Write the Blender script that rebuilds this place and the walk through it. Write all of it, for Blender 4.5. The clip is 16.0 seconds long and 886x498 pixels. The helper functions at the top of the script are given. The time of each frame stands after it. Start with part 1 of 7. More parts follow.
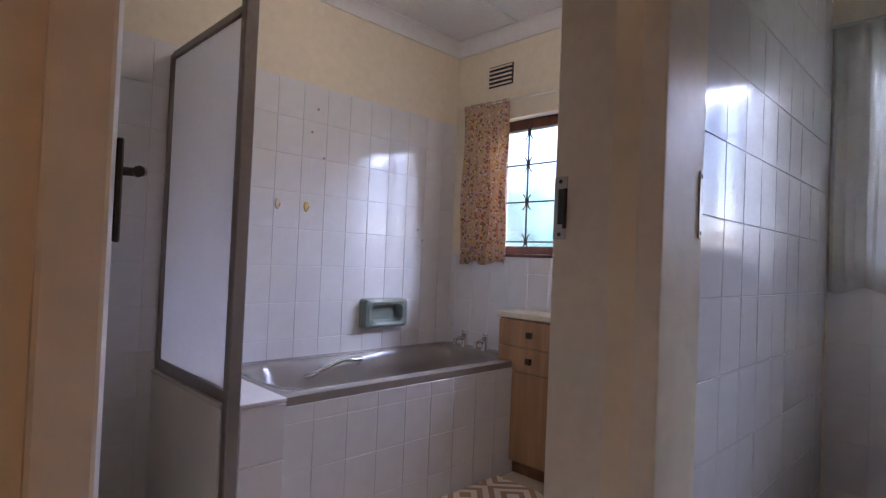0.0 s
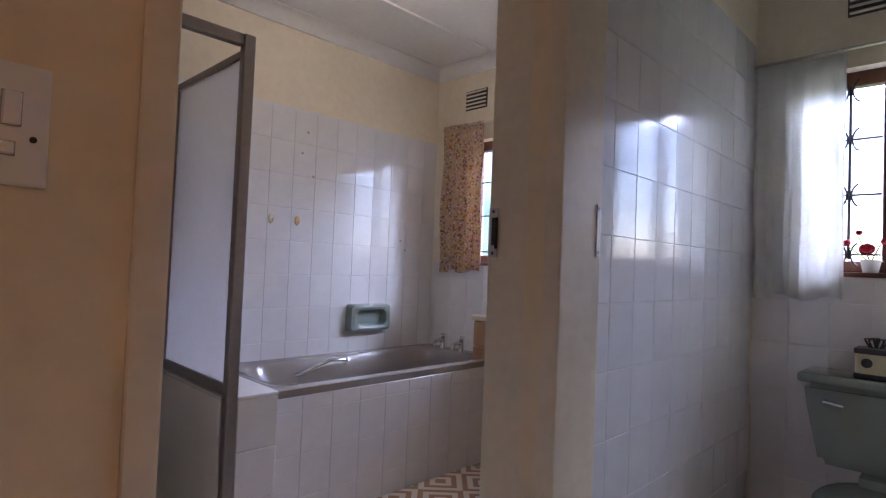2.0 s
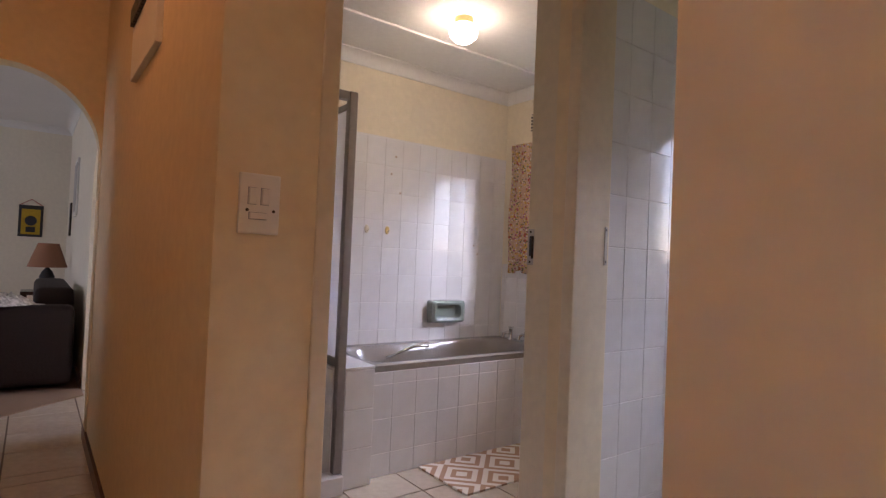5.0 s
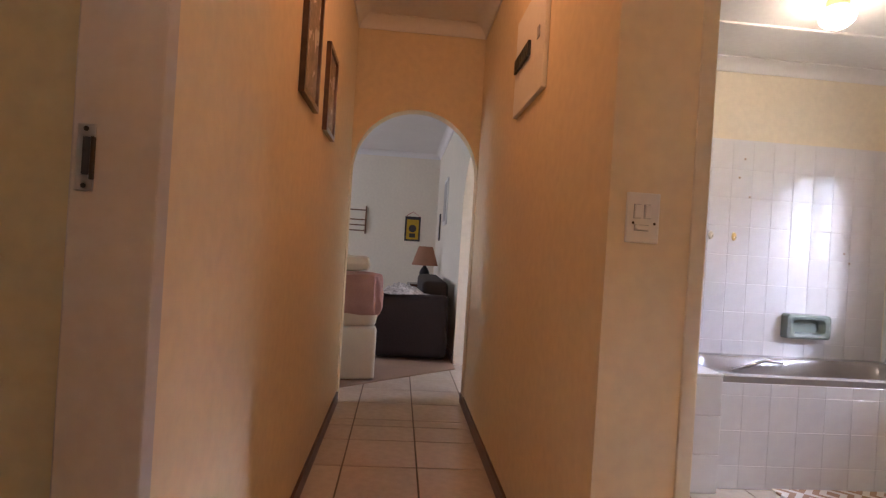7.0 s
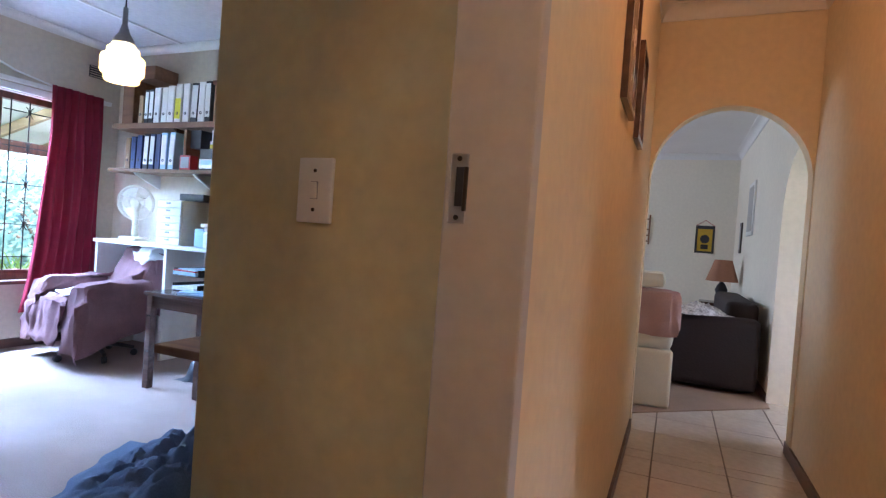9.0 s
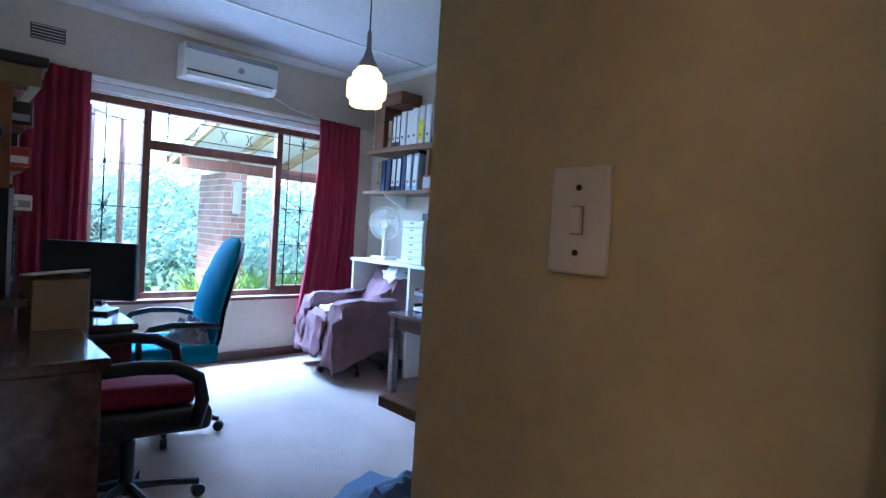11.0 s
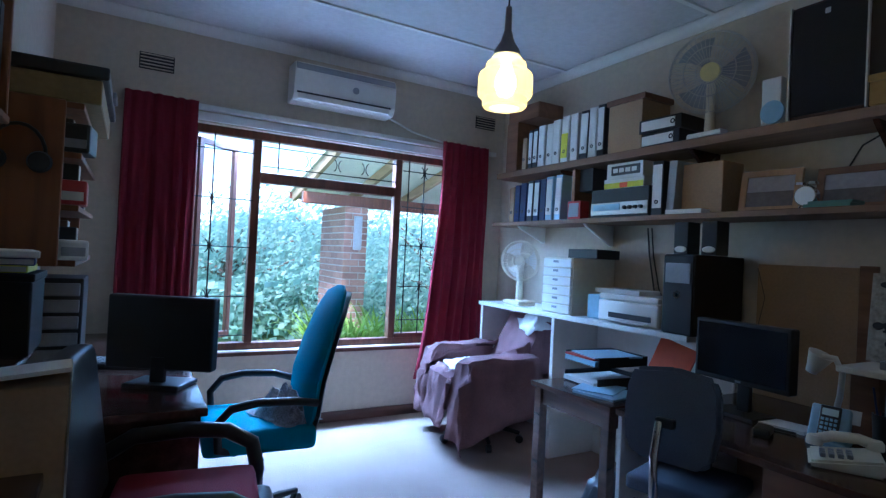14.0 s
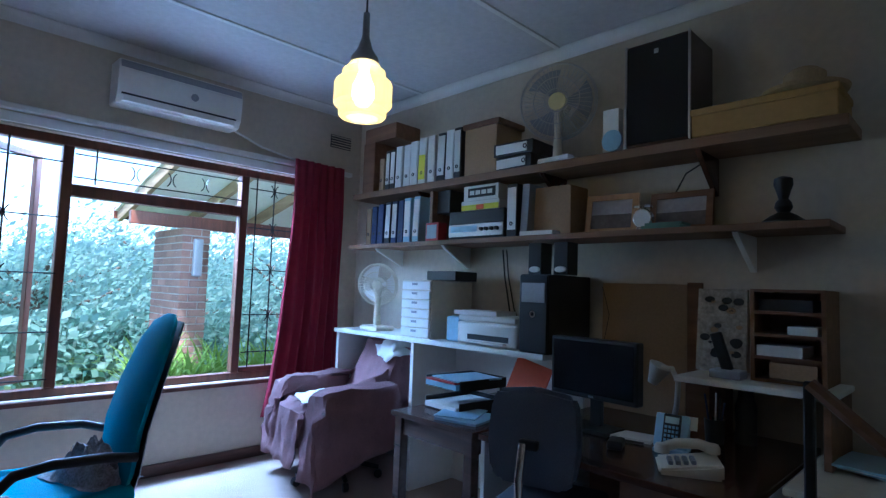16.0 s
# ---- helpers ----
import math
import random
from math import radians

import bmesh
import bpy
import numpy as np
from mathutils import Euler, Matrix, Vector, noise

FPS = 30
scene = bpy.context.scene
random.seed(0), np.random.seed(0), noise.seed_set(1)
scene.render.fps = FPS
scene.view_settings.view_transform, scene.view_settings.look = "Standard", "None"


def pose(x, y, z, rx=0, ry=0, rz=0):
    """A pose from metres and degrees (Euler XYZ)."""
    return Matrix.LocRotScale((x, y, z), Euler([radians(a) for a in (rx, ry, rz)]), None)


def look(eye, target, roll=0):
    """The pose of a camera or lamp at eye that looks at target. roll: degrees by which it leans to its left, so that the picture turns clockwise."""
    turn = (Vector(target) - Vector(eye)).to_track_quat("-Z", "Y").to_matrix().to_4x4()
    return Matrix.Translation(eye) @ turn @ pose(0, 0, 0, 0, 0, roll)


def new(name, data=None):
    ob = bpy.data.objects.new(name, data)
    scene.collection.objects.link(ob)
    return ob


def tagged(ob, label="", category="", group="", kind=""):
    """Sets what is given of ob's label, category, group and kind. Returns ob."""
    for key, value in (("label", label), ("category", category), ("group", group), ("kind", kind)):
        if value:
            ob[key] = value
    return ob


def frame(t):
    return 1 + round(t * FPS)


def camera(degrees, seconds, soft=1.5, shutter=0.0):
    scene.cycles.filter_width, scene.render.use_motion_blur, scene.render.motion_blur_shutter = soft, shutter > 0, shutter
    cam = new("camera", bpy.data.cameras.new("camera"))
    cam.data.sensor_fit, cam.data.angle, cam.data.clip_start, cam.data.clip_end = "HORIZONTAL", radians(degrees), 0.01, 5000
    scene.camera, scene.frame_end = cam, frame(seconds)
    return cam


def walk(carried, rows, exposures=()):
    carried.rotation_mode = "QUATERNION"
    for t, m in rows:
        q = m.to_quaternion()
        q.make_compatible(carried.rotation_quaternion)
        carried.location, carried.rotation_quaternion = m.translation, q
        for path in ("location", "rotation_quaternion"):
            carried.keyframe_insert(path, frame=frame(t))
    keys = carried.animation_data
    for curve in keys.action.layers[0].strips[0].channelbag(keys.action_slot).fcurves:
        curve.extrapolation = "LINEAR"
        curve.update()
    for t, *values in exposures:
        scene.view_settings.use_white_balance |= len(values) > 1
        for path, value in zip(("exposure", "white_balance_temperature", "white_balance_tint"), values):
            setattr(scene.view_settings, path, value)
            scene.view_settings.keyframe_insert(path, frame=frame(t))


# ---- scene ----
# ---- camera and walk ----
cam = camera(78.0, 16.0, soft=1.3)
PATH = [
    (0, (0.11, -0.466, 1.091), (1.517, 0.955, 1.129), 2.4),
    (0.5, (0.079, -0.532, 1.113), (1.482, 0.892, 1.151), 2.3),
    (1, (0.028, -0.596, 1.122), (1.437, 0.824, 1.165), 2.3),
    (1.5, (-0.012, -0.67, 1.127), (1.4, 0.745, 1.177), 2.3),
    (2, (-0.028, -0.728, 1.114), (1.393, 0.678, 1.173), 2.3),
    (2.5, (-0.054, -0.793, 1.103), (1.366, 0.614, 1.161), 2.3),
    (3, (-0.089, -0.845, 1.117), (1.328, 0.565, 1.168), 2.4),
    (5.5, (-0.401, -1.262, 1.139), (0.593, 0.473, 1.177), 2.7),
    (6, (-0.454, -1.327, 1.126), (0.243, 0.548, 1.152), 3.1),
    (6.5, (-0.507, -1.353, 1.124), (-0.105, 0.607, 1.133), 3.3),
    (7, (-0.572, -1.366, 1.132), (-0.414, 0.628, 1.131), 3.6),
    (7.5, (-0.61, -1.347, 1.14), (-0.704, 0.65, 1.132), 4.1),
    (8, (-0.666, -1.323, 1.154), (-1.003, 0.648, 1.133), 4.4),
    (8.5, (-0.719, -1.296, 1.155), (-1.286, 0.622, 1.124), 4.3),
    (9, (-0.756, -1.242, 1.162), (-1.538, 0.598, 1.123), 4.2),
    (9.5, (-0.791, -1.155, 1.174), (-1.769, 0.589, 1.128), 4.2),
    (10, (-0.841, -1.062, 1.19), (-2.018, 0.555, 1.138), 4.0),
    (12.5, (-1.461, -0.635, 1.24), (-3.158, 0.423, 1.198), 3.1),
    (13, (-1.556, -0.556, 1.25), (-3.285, 0.449, 1.222), 3.0),
    (13.5, (-1.681, -0.515, 1.267), (-3.419, 0.475, 1.26), 3.0),
    (14, (-1.802, -0.47, 1.28), (-3.539, 0.522, 1.306), 2.9),
    (14.5, (-1.887, -0.448, 1.287), (-3.599, 0.585, 1.353), 3.0),
    (15, (-1.918, -0.405, 1.278), (-3.537, 0.765, 1.385), 2.7),
    (15.5, (-1.942, -0.401, 1.278), (-3.47, 0.883, 1.405), 2.3),
    (16, (-1.933, -0.386, 1.257), (-3.352, 1.016, 1.403), 2.0),
]
EXPOSURES = [
    (0.0, 2.35, 5500, 29), (3.0, 2.3, 5550, 28), (5.5, 2.85, 6300, 30), (7.0, 3.2, 6050, 28), (8.1, 3.7, 5650, 25), (9.0, 3.5, 5350, 19), (10.2, 3.3, 5000, 14),
    (12.3, 2.45, 4700, 11), (13.5, 2.3, 4700, 11), (16.0, 2.0, 4750, 11),
]
walk(cam, [(t, look(eye, target, roll)) for t, eye, target, roll in PATH], EXPOSURES)

# ---- world, sun and lights ----
world = bpy.data.worlds.new("sky")
scene.world = world
world.use_nodes = True
_wn = world.node_tree.nodes
_sky = _wn.new("ShaderNodeTexSky")
_sky.sky_type = "NISHITA"
_sky.sun_disc = False
_sky.sun_elevation = radians(50)
_sky.sun_rotation = radians(112.6)
_bg = _wn["Background"]
_bg.inputs["Strength"].default_value = 0.15
world.node_tree.links.new(_sky.outputs["Color"], _bg.inputs["Color"])
_sun = bpy.data.lights.new("sun", "SUN")
_sun.energy, _sun.angle, _sun.color = 5.0, radians(6), (1.0, 0.95, 0.88)
_so = new("sun", _sun)
_so.matrix_world = look((0, 0, 0), (-0.60, 0.25, -0.775))


def area_lamp(name, eye, target, w, h, watts, color):
    d = bpy.data.lights.new(name, "AREA")
    d.shape, d.size, d.size_y, d.energy, d.color = "RECTANGLE", w, h, watts, color
    o = new(name, d)
    o.matrix_world = look(eye, target)
    return o


def point_lamp(name, at, watts, color, radius=0.05):
    d = bpy.data.lights.new(name, "POINT")
    d.energy, d.color, d.shadow_soft_size = watts, color, radius
    o = new(name, d)
    o.location = at
    return o


DAY = (0.74, 0.87, 1.0)
area_lamp("sky_bath_window", (3.75, 1.10, 2.36), (1.75, 1.40, 1.20), 1.5, 0.42, 13, (0.80, 0.87, 1.0))
area_lamp("sky_toilet_window", (3.70, -0.60, 2.36), (1.75, -0.30, 1.20), 0.9, 0.42, 21, (0.86, 0.93, 1.0))
area_lamp("sky_study_window", (-6.22, 0.70, 2.42), (-4.6, 0.75, 0.55), 1.9, 0.42, 96, (0.50, 0.71, 1.0))
area_lamp("sky_living_window", (-4.9, 5.6, 1.4), (-2.0, 5.6, 1.0), 2.4, 1.4, 4.9, (0.9, 0.93, 1.0))
# Fill light added for the side hall, which has no known window.
area_lamp("side_hall_fill", (2.3, 3.5, 1.5), (0.5, 3.5, 1.2), 1.0, 1.0, 1.6, (0.9, 0.93, 1.0))
WARM = (1.0, 0.47, 0.19)
point_lamp("bath_bulb", (1.45, 1.11, 2.30), 0.85, (1.0, 0.78, 0.52), 0.07)
point_lamp("passage_bulb", (-0.5, 0.7, 2.58), 0.92, WARM, 0.09)
# Rear lamp is unseen, added to warm the near passage walls.
point_lamp("passage_fill_rear", (-0.5, -2.1, 2.55), 1.05, WARM, 0.09)

# ---- materials ----
def _nt(name):
    m = bpy.data.materials.new(name)
    m.use_nodes = True
    nt = m.node_tree
    return m, nt, nt.nodes["Principled BSDF"]


def mat(name, color, rough=0.6, metal=0.0, vary=0.10, big=2.0, fine=40.0, bump=0.06, coat=0.0, piece=0.0, tint=None):
    """A surface with stains at one scale and grain at another, and a fine relief."""
    m, nt, p = _nt(name)
    n, l = nt.nodes, nt.links
    tc = n.new("ShaderNodeTexCoord")
    nb = n.new("ShaderNodeTexNoise")
    nb.inputs["Scale"].default_value, nb.inputs["Detail"].default_value = big, 5
    nf = n.new("ShaderNodeTexNoise")
    nf.inputs["Scale"].default_value, nf.inputs["Detail"].default_value = fine, 6
    for k in (nb, nf):
        l.new(tc.outputs["Object"], k.inputs["Vector"])
    mixn = n.new("ShaderNodeMath")
    mixn.operation = "MULTIPLY_ADD"
    mixn.inputs[1].default_value = 0.55
    l.new(nf.outputs["Fac"], mixn.inputs[0])
    half = n.new("ShaderNodeMath")
    half.operation = "MULTIPLY"
    half.inputs[1].default_value = 0.45
    l.new(nb.outputs["Fac"], half.inputs[0])
    l.new(half.outputs[0], mixn.inputs[2])
    ramp = n.new("ShaderNodeValToRGB")
    dark = tint or tuple(c * (1 - 2.2 * vary) for c in color)
    lite = tuple(min(1, c * (1 + 0.7 * vary)) for c in color)
    ramp.color_ramp.elements[0].position, ramp.color_ramp.elements[1].position = 0.3, 0.68
    ramp.color_ramp.elements[0].color, ramp.color_ramp.elements[1].color = (*dark, 1), (*lite, 1)
    l.new(mixn.outputs[0], ramp.inputs["Fac"])
    out = ramp.outputs["Color"]
    if piece:
        oi = n.new("ShaderNodeObjectInfo")
        mr = n.new("ShaderNodeMapRange")
        mr.inputs["To Min"].default_value, mr.inputs["To Max"].default_value = 1 - piece, 1.0
        l.new(oi.outputs["Random"], mr.inputs["Value"])
        mx = n.new("ShaderNodeVectorMath")
        mx.operation = "SCALE"
        l.new(out, mx.inputs[0])
        l.new(mr.outputs[0], mx.inputs["Scale"])
        out = mx.outputs[0]
    l.new(out, p.inputs["Base Color"])
    rr = n.new("ShaderNodeMapRange")
    rr.inputs["To Min"].default_value, rr.inputs["To Max"].default_value = max(0.02, rough - 0.08), min(1, rough + 0.1)
    l.new(nb.outputs["Fac"], rr.inputs["Value"])
    l.new(rr.outputs[0], p.inputs["Roughness"])
    p.inputs["Metallic"].default_value = metal
    p.inputs["Coat Weight"].default_value = coat
    if bump:
        b = n.new("ShaderNodeBump")
        b.inputs["Strength"].default_value, b.inputs["Distance"].default_value = bump, 0.01
        l.new(nf.outputs["Fac"], b.inputs["Height"])
        l.new(b.outputs["Normal"], p.inputs["Normal"])
    return m


def wood(name, light, dark, rough=0.45, scale=6.0, coat=0.0, axis=0):
    m, nt, p = _nt(name)
    n, l = nt.nodes, nt.links
    tc = n.new("ShaderNodeTexCoord")
    mp = n.new("ShaderNodeMapping")
    sc = [scale * 4] * 3
    sc[axis] = scale * 0.35
    mp.inputs["Scale"].default_value = sc
    l.new(tc.outputs["Object"], mp.inputs["Vector"])
    nz = n.new("ShaderNodeTexNoise")
    nz.inputs["Scale"].default_value, nz.inputs["Detail"].default_value, nz.inputs["Distortion"].default_value = 1.0, 7, 0.6
    l.new(mp.outputs["Vector"], nz.inputs["Vector"])
    ramp = n.new("ShaderNodeValToRGB")
    ramp.color_ramp.elements[0].position, ramp.color_ramp.elements[1].position = 0.32, 0.68
    ramp.color_ramp.elements[0].color, ramp.color_ramp.elements[1].color = (*dark, 1), (*light, 1)
    l.new(nz.outputs["Fac"], ramp.inputs["Fac"])
    l.new(ramp.outputs["Color"], p.inputs["Base Color"])
    p.inputs["Roughness"].default_value = rough
    p.inputs["Coat Weight"].default_value = coat
    b = n.new("ShaderNodeBump")
    b.inputs["Strength"].default_value, b.inputs["Distance"].default_value = 0.08, 0.005
    l.new(nz.outputs["Fac"], b.inputs["Height"])
    l.new(b.outputs["Normal"], p.inputs["Normal"])
    return m


def glass(name, rough=0.0, color=(1, 1, 1), bump=0.0, scale=30.0):
    m, nt, p = _nt(name)
    p.inputs["Base Color"].default_value = (*color, 1)
    p.inputs["Roughness"].default_value = rough
    p.inputs["Transmission Weight"].default_value = 1.0
    p.inputs["IOR"].default_value = 1.45 if bump else 1.1
    if bump:
        tc = nt.nodes.new("ShaderNodeTexCoord")
        v = nt.nodes.new("ShaderNodeTexNoise")
        v.inputs["Scale"].default_value = scale
        nt.links.new(tc.outputs["Object"], v.inputs["Vector"])
        b = nt.nodes.new("ShaderNodeBump")
        b.inputs["Strength"].default_value = bump
        nt.links.new(v.outputs["Fac"], b.inputs["Height"])
        nt.links.new(b.outputs["Normal"], p.inputs["Normal"])
    return m


def glow(name, color, strength, base=(0.9, 0.85, 0.7)):
    m, nt, p = _nt(name)
    p.inputs["Base Color"].default_value = (*base, 1)
    p.inputs["Emission Color"].default_value = (*color, 1)
    p.inputs["Emission Strength"].default_value = strength
    p.inputs["Roughness"].default_value = 0.3
    return m


def thin_leaf(m, color, amount):
    """Lets light through a leaf."""
    nt = m.node_tree
    tr = nt.nodes.new("ShaderNodeBsdfTranslucent")
    tr.inputs["Color"].default_value = (*color, 1)
    mix = nt.nodes.new("ShaderNodeMixShader")
    mix.inputs["Fac"].default_value = amount
    nt.links.new(nt.nodes["Principled BSDF"].outputs[0], mix.inputs[1])
    nt.links.new(tr.outputs[0], mix.inputs[2])
    nt.links.new(mix.outputs[0], nt.nodes["Material Output"].inputs["Surface"])
    return m


def clear_part(m, amount):
    """Lets part of what is behind a moulded glass show through."""
    nt = m.node_tree
    tr = nt.nodes.new("ShaderNodeBsdfTransparent")
    tr.inputs["Color"].default_value = (1.0, 0.86, 0.5, 1)
    mix = nt.nodes.new("ShaderNodeMixShader")
    mix.inputs["Fac"].default_value = amount
    nt.links.new(nt.nodes["Principled BSDF"].outputs[0], mix.inputs[1])
    nt.links.new(tr.outputs[0], mix.inputs[2])
    nt.links.new(mix.outputs[0], nt.nodes["Material Output"].inputs["Surface"])
    return m


def floral(name, ground, petals, scale):
    """Printed cotton: scattered blossoms of several colours over a ground."""
    m, nt, p = _nt(name)
    n, l = nt.nodes, nt.links
    tc = n.new("ShaderNodeTexCoord")
    out = None
    prev = None
    for i, col in enumerate(petals):
        v = n.new("ShaderNodeTexVoronoi")
        v.inputs["Scale"].default_value = scale * (0.8 + 0.23 * i)
        l.new(tc.outputs["Object"], v.inputs["Vector"])
        r = n.new("ShaderNodeMapRange")
        r.inputs["From Min"].default_value, r.inputs["From Max"].default_value = 0.30 + 0.03 * (i % 2), 0.36 + 0.03 * (i % 2)
        r.inputs["To Min"].default_value, r.inputs["To Max"].default_value = 1, 0
        l.new(v.outputs["Distance"], r.inputs["Value"])
        gate = n.new("ShaderNodeSeparateColor")
        l.new(v.outputs["Color"], gate.inputs["Color"])
        g2 = n.new("ShaderNodeMath")
        g2.operation = "GREATER_THAN"
        g2.inputs[1].default_value = 0.42
        l.new(gate.outputs["Red"], g2.inputs[0])
        f = n.new("ShaderNodeMath")
        f.operation = "MULTIPLY"
        l.new(r.outputs[0], f.inputs[0])
        l.new(g2.outputs[0], f.inputs[1])
        mx = n.new("ShaderNodeMix")
        mx.data_type = "RGBA"
        l.new(f.outputs[0], mx.inputs["Factor"])
        if prev is None:
            mx.inputs["A"].default_value = (*ground, 1)
        else:
            l.new(prev, mx.inputs["A"])
        mx.inputs["B"].default_value = (*col, 1)
        prev = mx.outputs["Result"]
    l.new(prev, p.inputs["Base Color"])
    p.inputs["Roughness"].default_value = 0.85
    return m


def backlit(m, share):
    """Lets part of the light through a thin cloth or panel."""
    nt = m.node_tree
    p = nt.nodes["Principled BSDF"]
    out = nt.nodes["Material Output"]
    tr = nt.nodes.new("ShaderNodeBsdfTranslucent")
    link = p.inputs["Base Color"].links
    if link:
        nt.links.new(link[0].from_socket, tr.inputs["Color"])
    mx = nt.nodes.new("ShaderNodeMixShader")
    mx.inputs[0].default_value = share
    nt.links.new(p.outputs[0], mx.inputs[1])
    nt.links.new(tr.outputs[0], mx.inputs[2])
    nt.links.new(mx.outputs[0], out.inputs["Surface"])
    return m


M_PLASTER = mat("cream_plaster", (0.80, 0.68, 0.46), 0.75, vary=0.05, big=1.2, fine=22, bump=0.10)
M_BATHWALL = mat("bath_plaster", (0.84, 0.76, 0.60), 0.7, vary=0.04, big=1.5, fine=30, bump=0.06)
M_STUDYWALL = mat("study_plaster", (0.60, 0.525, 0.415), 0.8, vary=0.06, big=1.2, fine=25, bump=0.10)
M_NIB = mat("ochre_plaster", (0.66, 0.58, 0.345), 0.8, vary=0.06, big=2.2, fine=25, bump=0.08)
M_LIVWALL = mat("living_plaster", (0.82, 0.76, 0.64), 0.8, vary=0.04, big=1.2, fine=25)
M_TRIM = mat("trim_paint", (0.76, 0.68, 0.52), 0.45, vary=0.05, big=3, fine=30, bump=0.05)
M_DOOR = mat("door_paint", (0.82, 0.79, 0.74), 0.4, vary=0.04, big=2, fine=30, bump=0.04)
# White ceiling paint with the study's dimness put into the colour.
M_CEILS = mat("dimmed_ceiling_paint", (0.66, 0.64, 0.65), 0.85, vary=0.07, big=1.1, fine=30)
M_CEIL = mat("ceiling_paint", (0.80, 0.79, 0.77), 0.8, vary=0.03, big=2, fine=30)
M_TILE = mat("white_glazed_tile", (0.82, 0.82, 0.83), 0.12, vary=0.03, big=5, fine=12, bump=0.03, piece=0.05, coat=0.12)
M_GROUT = mat("grout", (0.79, 0.78, 0.77), 0.85, vary=0.06, fine=120)
M_FTILE = mat("floor_tile", (0.62, 0.53, 0.42), 0.22, vary=0.07, big=4, fine=25, bump=0.03, piece=0.08)
M_FGROUT = mat("floor_grout", (0.16, 0.12, 0.09), 0.9, vary=0.1, fine=120)
M_SKIRT = wood("dark_skirting", (0.14, 0.065, 0.04), (0.07, 0.03, 0.02), 0.4, axis=1)
M_CARPET = mat("beige_carpet", (0.38, 0.285, 0.235), 0.95, vary=0.14, big=2.5, fine=160, bump=0.5)
M_CARPETB = mat("brown_carpet", (0.30, 0.20, 0.13), 0.95, vary=0.14, big=2.5, fine=160, bump=0.5)
M_TUB = mat("taupe_enamel", (0.30, 0.27, 0.245), 0.14, vary=0.03, big=3, fine=10, bump=0.0, coat=0.5)
M_SAGE = mat("sage_porcelain", (0.24, 0.29, 0.26), 0.12, vary=0.03, big=3, fine=10, bump=0.0, coat=0.5)
M_CHROME = mat("chrome", (0.75, 0.75, 0.76), 0.12, metal=1.0, vary=0.04, bump=0.0)
M_ALU = mat("bronze_aluminium", (0.30, 0.27, 0.26), 0.38, metal=0.6, vary=0.06, bump=0.02)
M_STEEL = mat("brushed_steel", (0.55, 0.53, 0.50), 0.35, metal=0.9, vary=0.08, bump=0.02)
M_BLACKM = mat("black_iron", (0.02, 0.02, 0.022), 0.45, metal=0.2, vary=0.1)
M_BRONZE = mat("dark_bronze", (0.06, 0.045, 0.035), 0.4, metal=0.7, vary=0.1)
M_RIPPLE = glass("rippled_glass", 0.12, (0.92, 0.96, 1.0), bump=0.5, scale=45)
M_PANE = glass("window_pane", 0.0)
M_OAK = wood("oak_veneer", (0.50, 0.30, 0.15), (0.36, 0.20, 0.09), 0.45, 5, axis=2)
M_MERANTI = wood("meranti_frame", (0.16, 0.055, 0.03), (0.09, 0.03, 0.018), 0.4, 6, axis=2)
M_MATTBLACK = mat("matt_black_steel", (0.008, 0.008, 0.009), 0.7, vary=0.10, fine=60, bump=0.02)
M_DARKWOOD = wood("dark_wood", (0.095, 0.046, 0.030), (0.045, 0.021, 0.015), 0.22, 6, coat=0.3)
M_PINE = wood("stained_shelf", (0.25, 0.14, 0.075), (0.17, 0.09, 0.045), 0.55, 5)
M_BROWNBOARD = wood("brown_board", (0.24, 0.12, 0.06), (0.15, 0.07, 0.035), 0.5, 5)
M_RAFTER = wood("rafter", (0.42, 0.30, 0.18), (0.28, 0.19, 0.11), 0.7, 4)
M_WHITEP = mat("white_plastic", (0.80, 0.79, 0.75), 0.35, vary=0.03, big=6, fine=30, bump=0.0)
M_CREAMP = mat("aged_plastic", (0.72, 0.66, 0.52), 0.4, vary=0.05, big=6, fine=30, bump=0.0)
M_GREYP = mat("grey_plastic", (0.33, 0.34, 0.37), 0.4, vary=0.06, fine=60, bump=0.03)
M_BLACKP = mat("black_plastic", (0.018, 0.018, 0.02), 0.35, vary=0.10, fine=60, bump=0.03)
M_SCREEN = mat("dark_screen", (0.012, 0.012, 0.015), 0.12, vary=0.05, bump=0.0)
M_TEAL = mat("teal_fabric", (0.012, 0.35, 0.53), 0.85, vary=0.12, big=5, fine=220, bump=0.35)
M_GREYF = mat("slate_fabric", (0.10, 0.12, 0.16), 0.9, vary=0.12, big=5, fine=220, bump=0.3)
M_THROW = mat("mauve_throw", (0.23, 0.12, 0.125), 0.95, vary=0.18, big=9, fine=180, bump=0.5)
M_BURG = backlit(mat("burgundy_cloth", (0.28, 0.013, 0.038), 0.85, vary=0.12, big=4, fine=200, bump=0.3), 0.2)
M_CURTW = backlit(mat("white_voile", (0.86, 0.86, 0.84), 0.9, vary=0.03, big=4, fine=150, bump=0.15), 0.55)
M_FLORAL = backlit(floral("floral_cotton", (0.66, 0.48, 0.36), [(0.50, 0.14, 0.10), (0.70, 0.46, 0.12), (0.46, 0.16, 0.28), (0.20, 0.20, 0.10), (0.82, 0.76, 0.68), (0.72, 0.50, 0.14)], 36), 0.25)
M_PAPER = mat("white_paper", (0.80, 0.80, 0.78), 0.8, vary=0.03, bump=0.02)
M_CARD = mat("cardboard", (0.42, 0.28, 0.16), 0.85, vary=0.08, big=5, fine=80)
